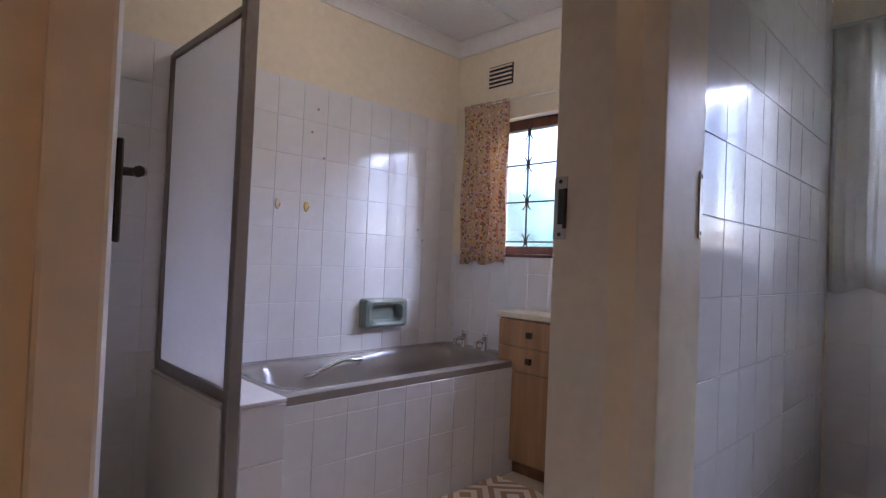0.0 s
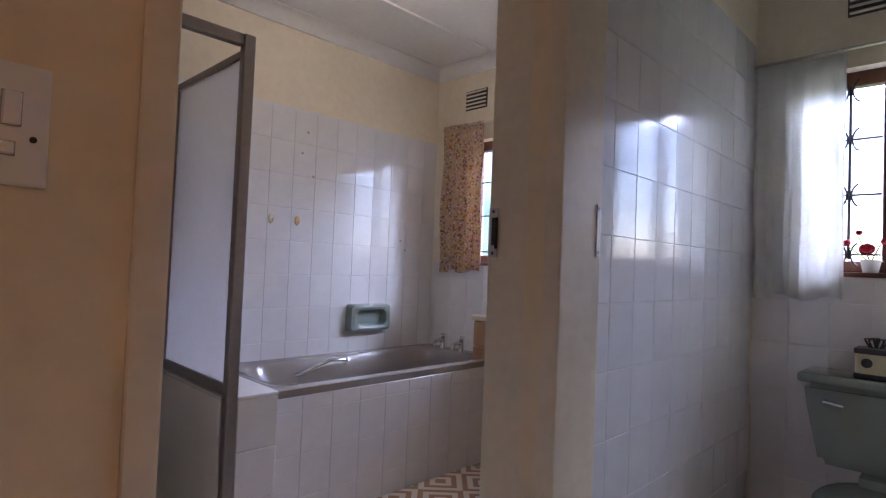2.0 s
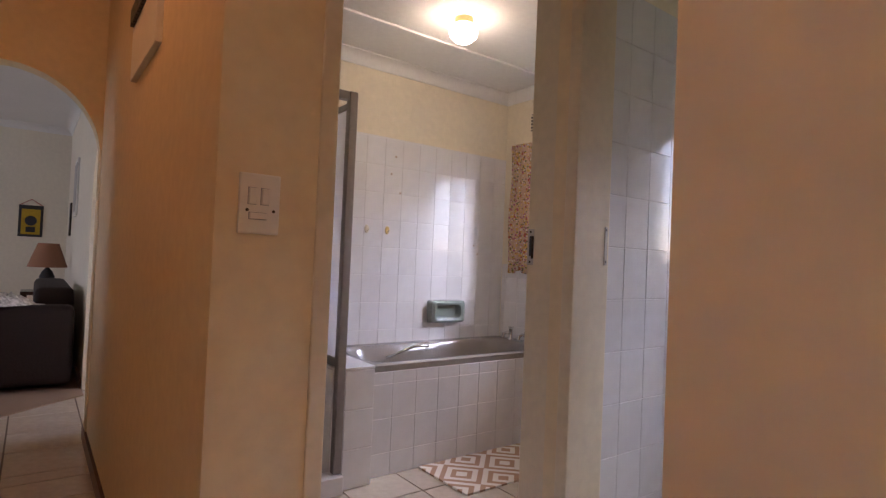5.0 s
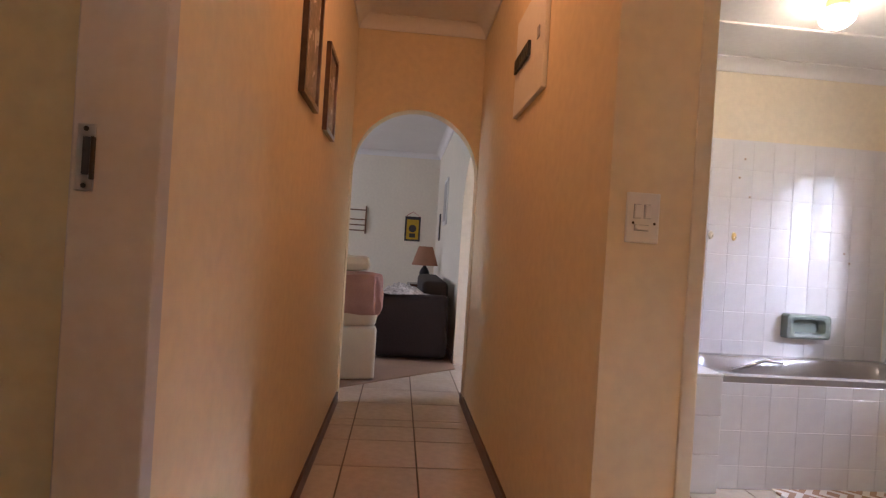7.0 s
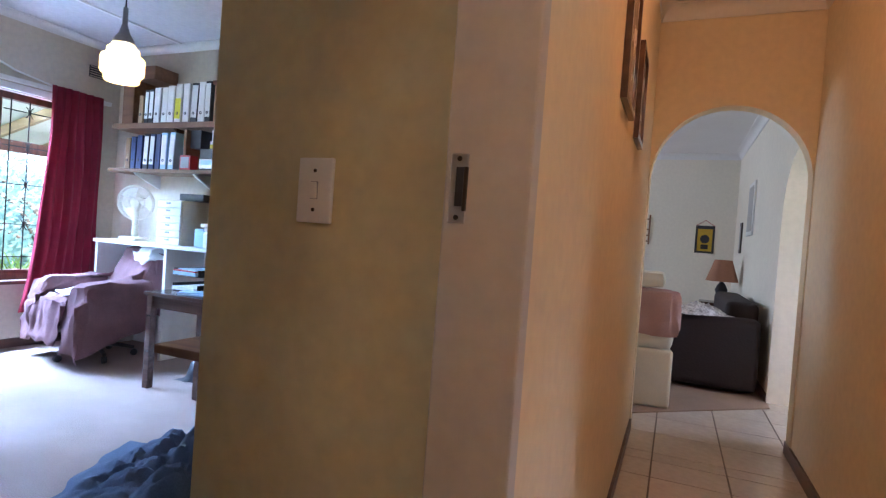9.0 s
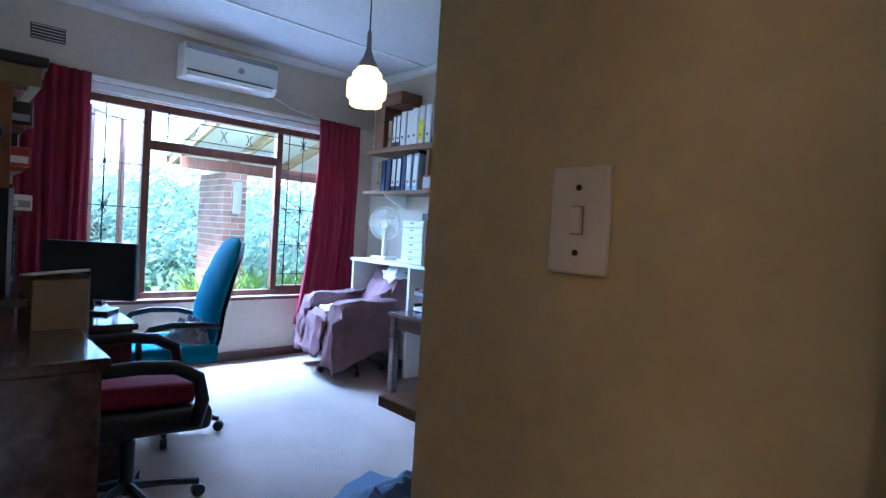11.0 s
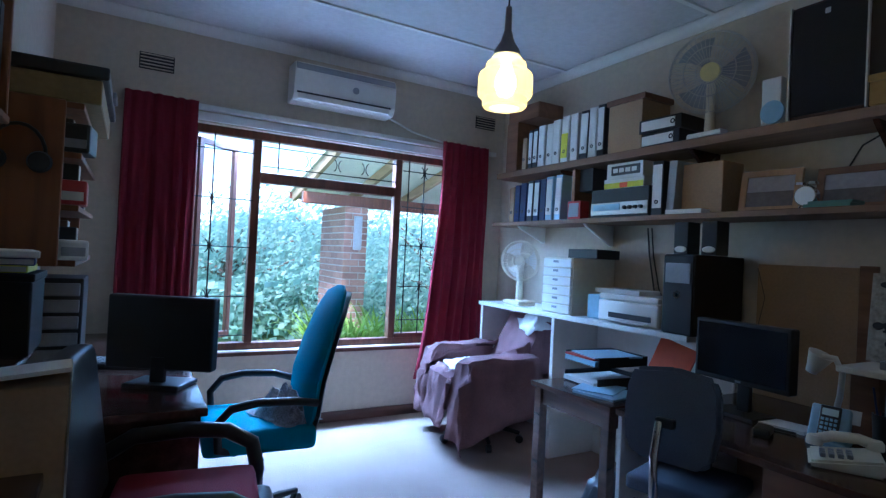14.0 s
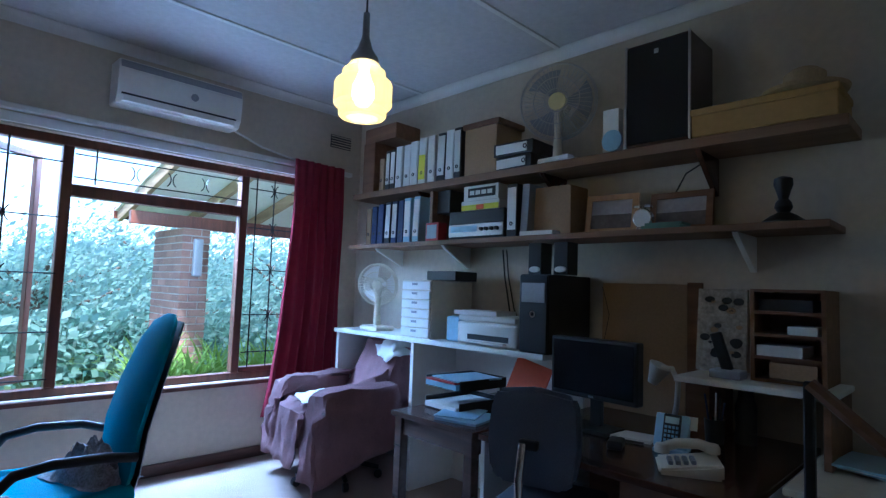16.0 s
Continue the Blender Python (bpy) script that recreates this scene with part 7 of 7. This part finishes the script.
def maze_mat():
    """Woven mat with nested diamonds."""
    m, nt, p = _nt("diamond_weave")
    n, l = nt.nodes, nt.links
    tc = n.new("ShaderNodeTexCoord")
    sp = n.new("ShaderNodeSeparateXYZ")
    l.new(tc.outputs["Object"], sp.inputs[0])
    def math_(op, a, b=None):
        k = n.new("ShaderNodeMath")
        k.operation = op
        for i, v in enumerate((a, b)):
            if v is None:
                continue
            if isinstance(v, (int, float)):
                k.inputs[i].default_value = v
            else:
                l.new(v, k.inputs[i])
        return k.outputs[0]
    u = math_("PINGPONG", math_("MULTIPLY", sp.outputs[0], 6.4), 1.0)
    v = math_("PINGPONG", math_("MULTIPLY", sp.outputs[1], 6.4), 1.0)
    d = math_("ADD", u, v)
    band = math_("GREATER_THAN", math_("FRACT", math_("MULTIPLY", d, 2.0)), 0.52)
    mx = n.new("ShaderNodeMix")
    mx.data_type = "RGBA"
    l.new(band, mx.inputs["Factor"])
    mx.inputs["A"].default_value, mx.inputs["B"].default_value = (0.78, 0.72, 0.64, 1), (0.44, 0.27, 0.17, 1)
    nz = n.new("ShaderNodeTexNoise")
    nz.inputs["Scale"].default_value = 160
    l.new(tc.outputs["Object"], nz.inputs["Vector"])
    b = n.new("ShaderNodeBump")
    b.inputs["Strength"].default_value = 0.5
    l.new(nz.outputs["Fac"], b.inputs["Height"])
    l.new(b.outputs["Normal"], p.inputs["Normal"])
    l.new(mx.outputs["Result"], p.inputs["Base Color"])
    p.inputs["Roughness"].default_value = 0.9
    return m


bmat = thing("bath_mat", "woven mat with brown and cream nested diamonds", "mat", pose(1.85, 1.08, 0))
part("weave", box(-0.45, -0.21, 0.0, 0.45, 0.21, 0.012, 0.004, 2), maze_mat(), bmat)


def door_leaf(name, label, hinge, ang, length, h, handle_side):
    """A flush painted door with a lever handle and long backplate on both faces."""
    root = tagged(new(name), label, "door", kind="structure")
    root.matrix_basis = pose(hinge[0], hinge[1], 0.008, 0, 0, ang)
    part("leaf", box(0.002, -0.02, 0, length, 0.02, h, 0.003, 1), M_DOOR, root)
    for s in (-1, 1):
        pl = part("backplate", box(length - 0.075, min(s * 0.0205, s * 0.034), 1.09, length - 0.045, max(s * 0.0205, s * 0.034), 1.30, 0.003, 1), M_BRONZE, root, "dark bronze backplate")
        part("lever", join(tube([(length - 0.06, s * 0.025, 1.235), (length - 0.06, s * 0.06, 1.235)], 0.009, 8), tube([(length - 0.06, s * 0.06, 1.235), (length - 0.11, s * 0.066, 1.232), (length - 0.165, s * 0.060, 1.225)], 0.011, 8)), M_BRONZE, pl, "dark bronze lever", True)
    return root


door_leaf("door_1", "cream painted bathroom door standing open", (0.228, 0.148), 75.8, 0.72, 2.02, 1)
door_leaf("door_2", "cream painted toilet door standing open", (1.15, -0.79), 15.5, 0.69, 2.02, 1)
o_ = strike_plate("steel strike plate screwed to the bathroom door jamb", pose(0.9995, 0.118, 1.198, 0, 0, -90))
strike_plate("steel strike plate screwed to the toilet door jamb", pose(1.115, -0.0945, 1.207) @ Matrix.Diagonal((0.45, 1, 1, 1)), 0.12, False)
switch_plate("white switch plate with two rockers and a lower bar", pose(0.0435, 0.0, 1.243), 0.088, 0.129, [(-0.017, 0.016, 0.016, 0.034), (0.010, 0.016, 0.016, 0.034), (-0.004, -0.026, 0.036, 0.013)], True)

# ---- toilet ----
curtain("curtain", "short white voile curtain beside the toilet window", "x", XW - 0.045, -0.345, -0.035, 1.04, 2.0, M_CURTW, 5, 0.02)
tr_ = thing("curtain_rod", "thin steel curtain rod above the toilet window", "curtain rod")
part("rod", tube([(XW - 0.045, -0.95, 2.012), (XW - 0.045, -0.024, 2.012)], 0.006, 8), M_STEEL, tr_)
part("bracket", tube([(XW, -0.03, 2.012), (XW - 0.045, -0.03, 2.012)], 0.006, 8), M_STEEL, tr_)
wc = thing("toilet", "sage green toilet with a close-coupled cistern", "toilet", pose(2.47, -0.525, 0))
part("cistern", moved(poly([(-0.22, 0.0), (0.22, 0.0), (0.265, 0.22), (0.27, 0.29), (-0.27, 0.29), (-0.265, 0.22)], (-0.10, 0.105), "x", 0.02), Matrix.Translation((0, 0, 0.45))), M_SAGE, wc, smooth=True)
part("cistern_lid", box(-0.125, -0.285, 0.7405, 0.108, 0.285, 0.775, 0.012, 3), M_SAGE, wc, smooth=True)
part("flush_lever", tube([(-0.10, 0.20, 0.68), (-0.125, 0.20, 0.68), (-0.13, 0.14, 0.675)], 0.007, 8), M_CHROME, wc, "chrome flush lever")
bw = bmesh.new()
lv = []
for z_, hx_, hy_, cx_ in ((0.0, 0.13, 0.10, -0.22), (0.12, 0.12, 0.09, -0.22), (0.26, 0.20, 0.15, -0.26), (0.37, 0.25, 0.19, -0.29), (0.385, 0.245, 0.185, -0.29)):
    lv.append([bw.verts.new((cx_ + hx_ * math.cos(2 * math.pi * k / 28), hy_ * math.sin(2 * math.pi * k / 28), z_)) for k in range(28)])
for a, b in zip(lv, lv[1:]):
    for i in range(28):
        bw.faces.new((a[i], a[(i + 1) % 28], b[(i + 1) % 28], b[i]))
bw.faces.new(lv[0][::-1])
bw.faces.new(lv[-1])
part("bowl", bw, M_SAGE, wc, smooth=True)
part("neck", box(-0.14, -0.10, 0.2, 0.10, 0.10, 0.4495, 0.02, 2), M_SAGE, wc, smooth=True)
part("seat_lid", moved(poly([(0.255 * math.cos(2 * math.pi * k / 28), 0.195 * math.sin(2 * math.pi * k / 28)) for k in range(28)], (0.0, 0.03), "z", 0.008), Matrix.Translation((-0.30, 0, 0.3865))), M_SAGE, wc, smooth=True)
# Plush panda container, simplified to a boxy black and cream pot.
pot = thing("plush_container", "plush panda container on the cistern lid, reduced to simple blocks", "ornament", pose(2.44, -0.46, 0.7755))
part("body", box(-0.05, -0.055, 0, 0.05, 0.055, 0.09, 0.015, 3), mat("cream_plush", (0.66, 0.62, 0.40), 0.95, vary=0.1, fine=200, bump=0.5), pot, smooth=True)
part("lower_trim", box(-0.053, -0.058, 0.0, 0.053, 0.058, 0.018, 0.006), M_BLACKB, pot, "black plush trim")
part("upper_trim", box(-0.053, -0.058, 0.086, 0.053, 0.058, 0.106, 0.006), M_BLACKB, pot, "black plush trim")
part("spot", moved(lathe([(0.001, 0.004), (0.015, 0.003), (0.017, 0)], 14), pose(-0.05, 0.02, 0.055, 0, -90, 0)), M_BLACKB, pot)
part("loops", join(*[tube([(0.02 * math.cos(a), 0.02 * math.sin(a), 0.105), (0.035 * math.cos(a), 0.035 * math.sin(a), 0.135), (0.01 * math.cos(a + 1), 0.01 * math.sin(a + 1), 0.14), (0, 0, 0.105)], 0.004, 5) for a in (0, 1.3, 2.6, 3.9, 5.2)]), M_BLACKB, pot, "black yarn loops")
fl = thing("flower_pot", "red artificial flowers in a white pot on the sill", "flowers", pose(2.615, -0.42, 1.150))
part("pot", lathe([(0.024, 0), (0.034, 0.05), (0.03, 0.05), (0.02, 0.01)], 18), M_WHITEP, fl, smooth=True)
part("stem", join(*[tube([(0, 0, 0.04), (0, dy, zz)], 0.003, 5) for dy, zz in ((0.02, 0.09), (0.07, 0.10), (-0.03, 0.11), (0.04, 0.14))]), M_LEAFB, fl)
for dy, zz, rr in ((0.01, 0.085, 0.032), (0.075, 0.11, 0.02), (0.035, 0.15, 0.016), (-0.045, 0.115, 0.02)):
    part("bloom", moved(join(*[moved(lathe([(0.001, 0.0), (rr * 0.55, 0.004), (rr * 0.5, 0.012), (0.001, 0.008)], 8), pose(rr * 0.45 * math.cos(q), rr * 0.45 * math.sin(q), 0, 30 * math.sin(q), -30 * math.cos(q))) for q in [1.05 * k for k in range(6)]]), pose(-0.01, dy, zz, 0, -60, 0)), mat("red_petal", (0.55, 0.01, 0.03), 0.6, vary=0.15), fl)

# ---- passage ----
def wall_picture(label, m, w, h):
    root = thing("picture_frame", label, "picture", m, "pictures in the passage")
    part("frame", join(box(-w / 2, -0.022, 0, w / 2, -0.0005, 0.022), box(-w / 2, -0.022, h - 0.022, w / 2, -0.0005, h), box(-w / 2, -0.022, 0.022, -w / 2 + 0.022, -0.0005, h - 0.022), box(w / 2 - 0.022, -0.022, 0.022, w / 2, -0.0005, h - 0.022)), M_DARKWOOD, root)
    part("print", box(-w / 2 + 0.02, -0.010, 0.02, w / 2 - 0.02, -0.004, h - 0.02), mat("sepia_print", (0.42, 0.36, 0.30), 0.25, vary=0.2, big=9, fine=40, bump=0.0), root, "sepia print under glass")
    return root


wall_picture("dark framed sepia print on the passage wall", pose(XP, 0.72, 1.645, 0, 0, 90), 0.33, 0.50)
wall_picture("dark framed sepia print beside another picture", pose(XP, 1.28, 1.633, 0, 0, 90), 0.295, 0.40)
mb_ = thing("distribution_board", "white metal electrical distribution board with black breakers", "distribution board", pose(XE, 0.988, 1.782, 0, 0, -90))
part("cover", box(-0.27, -0.022, 0, 0.27, -0.0005, 0.46, 0.004, 2), M_WHITEP, mb_)
for k in range(8):
    part("breaker", box(-0.235 + 0.036 * k, -0.036, 0.20, -0.203 + 0.036 * k, -0.0225, 0.265, 0.002, 1), M_BLACKP, mb_)
part("meter", box(0.17, -0.028, 0.22, 0.20, -0.0225, 0.27, 0.002, 1), M_GREYP, mb_)
# Made-up fixture for the added rear passage lamp.
plamp = thing("ceiling_lamp", "added round opal ceiling lamp, unseen at the passage rear", "ceiling lamp", pose(-0.5, -2.1, ZP))
part("collar", lathe([(0.07, -0.03), (0.075, -0.0005)], 22), M_BRONZE, plamp)
part("globe", lathe([(0.001, -0.12), (0.06, -0.11), (0.10, -0.07), (0.08, -0.03)], 26, cap=False), M_BULBGL, plamp, "glowing opal bowl", True)

# ---- living room seen through the arch ----
sofa = thing("sofa", "dark brown leather sofa seen past the arch", "sofa", pose(-0.455, 4.9, 0))
part("base", box(-0.37, -0.84, 0.04, 0.40, 0.9, 0.42, 0.03, 3), M_SOFA, sofa, smooth=True)
part("arm", box(-0.38, -0.88, 0.04, 0.41, -0.64, 0.66, 0.07, 4), M_SOFA, sofa, smooth=True)
part("backrest", box(0.14, -0.66, 0.40, 0.41, 0.9, 0.79, 0.07, 4), M_SOFA, sofa, smooth=True)
part("seat_cushion", box(-0.39, -0.63, 0.42, 0.13, 0.1, 0.54, 0.04, 3), M_SOFA, sofa, smooth=True)
part("seat_cushion", box(-0.39, 0.11, 0.42, 0.13, 0.85, 0.54, 0.04, 3), M_SOFA, sofa, smooth=True)
nap = thing("cloth", "black and white patterned cloth thrown on the sofa arm", "cloth", pose(-0.52, 4.17, 0.66, 0, 0, 30))
part("fabric", cloth_heap(0.46, 0.34, 0.12, 13, 18), mat("spotted_cloth", (0.72, 0.70, 0.70), 0.9, vary=0.38, big=22, fine=40), nap, smooth=True)
lch = thing("armchair", "cream slipcovered armchair with a pink throw", "armchair", pose(-1.17, 3.55, 0.008, 0, 0, 8))
part("base", box(-0.40, -0.42, 0, 0.40, 0.42, 0.44, 0.03, 3), M_CREAMF, lch, smooth=True)
part("backrest", moved(box(-0.40, -0.42, 0.43, 0.40, -0.18, 0.86, 0.09, 4), Matrix.Identity(4)), M_CREAMF, lch, smooth=True)
part("arm", box(0.20, -0.17, 0.43, 0.42, 0.42, 0.62, 0.07, 4), M_CREAMF, lch, smooth=True)
part("arm", box(-0.42, -0.17, 0.43, -0.20, 0.42, 0.62, 0.07, 4), M_CREAMF, lch, smooth=True)
part("throw", join(crumple(box(-0.36, -0.445, 0.53, 0.425, -0.16, 0.885, 0.08, 2), 0.022, 5), crumple(box(0.19, -0.20, 0.46, 0.435, 0.38, 0.66, 0.07, 2), 0.02, 5, 2.0)), M_PINKT, lch, "dusty pink throw", True)
wcu = thing("cushion", "pale cream cushion propped on the armchair back", "cushion", pose(-1.05, 3.30, 0.90, 0, 0, 8))
part("pad", crumple(box(-0.23, -0.08, 0, 0.23, 0.08, 0.13, 0.06, 2), 0.014, 4), M_CREAMF, wcu, smooth=True)
ltb = thing("side_table", "dark side table carrying the lamp", "table", pose(-0.23, 6.55, 0.008))
part("top", box(-0.20, -0.2, 0.56, 0.20, 0.2, 0.60, 0.006), M_DARKWOOD, ltb)
for sx in (-0.16, 0.16):
    for sy in (-0.16, 0.16):
        part("leg", box(sx - 0.02, sy - 0.02, 0, sx + 0.02, sy + 0.02, 0.5595), M_DARKWOOD, ltb)
tl = thing("table_lamp", "table lamp with a brown shade and dark base", "lamp", pose(-0.197, 6.5, 0.608))
part("base", lathe([(0.07, 0), (0.06, 0.03), (0.05, 0.09), (0.075, 0.16), (0.05, 0.22), (0.02, 0.26), (0.012, 0.32)], 20), M_BLACKB, tl, smooth=True)
part("shade", lathe([(0.19, 0.27), (0.10, 0.54), (0.098, 0.54), (0.187, 0.27)], 26, cap=False), M_LAMPSH, tl, "brown fabric shade", True)
hg = thing("wall_hanging", "yellow and black woven hanging on the living room wall", "wall hanging", pose(-0.378, 7.8, 1.225))
part("cloth", box(-0.13, -0.012, 0, 0.13, -0.001, 0.40), mat("ochre_weave", (0.55, 0.36, 0.03), 0.85, vary=0.1), hg)
part("border", join(box(-0.13, -0.0155, 0.36, 0.13, -0.0125, 0.41), box(-0.13, -0.0155, 0, 0.13, -0.0125, 0.03), box(-0.13, -0.0155, 0.031, -0.10, -0.0125, 0.359), box(0.10, -0.0155, 0.031, 0.13, -0.0125, 0.359)), M_BLACKB, hg, "black border")
part("motif", join(moved(lathe([(0.001, 0), (0.065, 0), (0.065, 0.002), (0.001, 0.002)], 16), pose(0, -0.0125, 0.21, 90)), box(-0.05, -0.0155, 0.06, 0.05, -0.0125, 0.13)), M_BLACKB, hg, "black motif")
part("cord", tube([(-0.12, -0.008, 0.41), (0, -0.008, 0.49), (0.12, -0.008, 0.41)], 0.004, 5), M_RED, hg)
rk = thing("wall_rack", "brown wooden plate rack on the living room wall", "rack", pose(-1.39, 7.8, 1.30))
for sx in (-0.23, 0.23):
    part("upright", box(sx - 0.012, -0.03, 0, sx + 0.012, -0.001, 0.46, 0.003, 1), M_BROWNBOARD, rk)
for z_ in (0.04, 0.13, 0.22, 0.38):
    part("rail", box(-0.217, -0.025, z_, 0.217, -0.005, z_ + 0.02), M_BROWNBOARD, rk)
for py, pz, pw, ph in ((6.0, 1.45, 0.5, 0.62), (6.9, 1.25, 0.18, 0.40)):
    pf = thing("picture_frame", "pale framed picture on the living room side wall", "picture", pose(0.02, py, pz, 0, 0, -90), "living room pictures")
    part("frame", box(-pw / 2, -0.02, 0, pw / 2, -0.001, ph, 0.004, 1), M_WHITEP if pw > 0.3 else M_BRONZE, pf)
    part("print", box(-pw / 2 + 0.05, -0.0235, 0.05, pw / 2 - 0.05, -0.0205, ph - 0.05), mat("grey_etching", (0.40, 0.38, 0.36), 0.3, vary=0.2, big=10), pf)
hg2 = thing("wall_hanging", "bright batik hanging in the side hall", "wall hanging", pose(0.50, 4.95, 1.40))
part("cloth", box(-0.16, -0.012, 0, 0.26, -0.001, 0.75), floral("batik", (0.60, 0.42, 0.05), [(0.55, 0.08, 0.04), (0.02, 0.10, 0.04), (0.01, 0.01, 0.02)], 9), hg2)
part("batten", box(-0.17, -0.02, 0.75, 0.27, -0.001, 0.775), M_DARKWOOD, hg2)
sb = thing("sideboard", "dark wooden sideboard in the side hall", "sideboard", pose(0.55, 4.55, 0))
part("body", box(-0.30, -0.25, 0.05, 0.5, 0.38, 0.86, 0.005, 1), M_DARKWOOD, sb)
part("top", box(-0.32, -0.27, 0.8605, 0.52, 0.385, 0.89, 0.005, 1), M_DARKWOOD, sb)
part("plinth", box(-0.28, -0.23, 0, 0.48, 0.36, 0.0495), M_DARKWOOD, sb)

# ---- tiles of walls and floors ----
def tile_backing(name, bm):
    return structure(name, bm, M_GROUT, "white glazed wall tiles with pale joints", "wall tiles")


TX, TZ_ = 0.1377, 0.18
zs_full = grid(0.0, 1.945, 1.03, TZ_)
b1 = tile_backing("tiles_bath_back", box(0.0755, YBK - 0.002, 0, XW - 0.0005, YBK - 0.0005, 1.94))
tile_field(b1, (0, YBK - 0.002), (1, 0), grid(0.08, XW - 0.008, 1.355, TX), zs_full, lambda u, z: u > 1.08 and z < 0.52)
b2 = tile_backing("tiles_bath_window_wall", box(XW - 0.002, 0.135, 0, XW - 0.0005, YBK - 0.008, 1.135))
tile_field(b2, (XW - 0.002, 0), (0, -1), [-v for v in grid(0.72, YBK - 0.009, 1.90, TX)][::-1], grid(0.0, 1.12, 1.03, TZ_), lambda u, z: z < 0.5)
b3 = tile_backing("tiles_toilet_side", box(1.135, -0.0215, 0, XW - 0.003, -0.0203, 2.05))
tile_field(b3, (0, -0.0215), (1, 0), grid(1.135, XW - 0.008, 1.318, TX), grid(0.0, 2.11, 1.03, TZ_))
b4 = tile_backing("tiles_toilet_window_wall", box(XW - 0.002, -0.985, 0, XW - 0.0005, -0.028, 1.128))
tile_field(b4, (XW - 0.002, 0), (0, -1), grid(0.028, 0.985, 0.16, TX), grid(0.0, 1.128, 1.03, TZ_))


def floor_tiles(parent, x0, x1, y0, y1, px, py, step, keep=None):
    for a, b in zip(grid(x0, x1, px, step), grid(x0, x1, px, step)[1:]):
        for c, d in zip(grid(y0, y1, py, step), grid(y0, y1, py, step)[1:]):
            if keep and not keep((a + b) / 2, (c + d) / 2):
                continue
            key = ("f", round(b - a, 3), round(d - c, 3))
            if key not in tile_cache:
                bm = box(0.004, 0.004, -0.006, b - a - 0.004, d - c - 0.004, 0, 0.0015, 1)
                bmesh.ops.recalc_face_normals(bm, faces=bm.faces[:])
                me = bpy.data.meshes.new("floor_tile")
                bm.to_mesh(me)
                bm.free()
                me.materials.append(M_FTILE)
                tile_cache[key] = me
            o = new("floor_tile", tile_cache[key])
            o.parent = parent
            o.matrix_basis = pose(a, c, 0, random.uniform(-0.06, 0.06), random.uniform(-0.06, 0.06), 0)


floor_tiles(floor_passage, XP + 0.001, XE - 0.001, -3.2, 2.07, -0.415, 1.44, 0.380)
floor_tiles(floor_passage, XE - 0.001, 1.014, -0.99, 0.13, -0.415, 1.44, 0.380)
floor_tiles(floor_passage, 0.08, XW, 0.13, 1.30, 1.26, 1.04, 0.345)
floor_tiles(floor_passage, 1.13, XW, -0.99, -0.02, 1.26, 1.04, 0.345)
floor_tiles(floor_hall, -1.1, 2.1, 2.07, 4.15, -0.415, 1.44, 0.380)
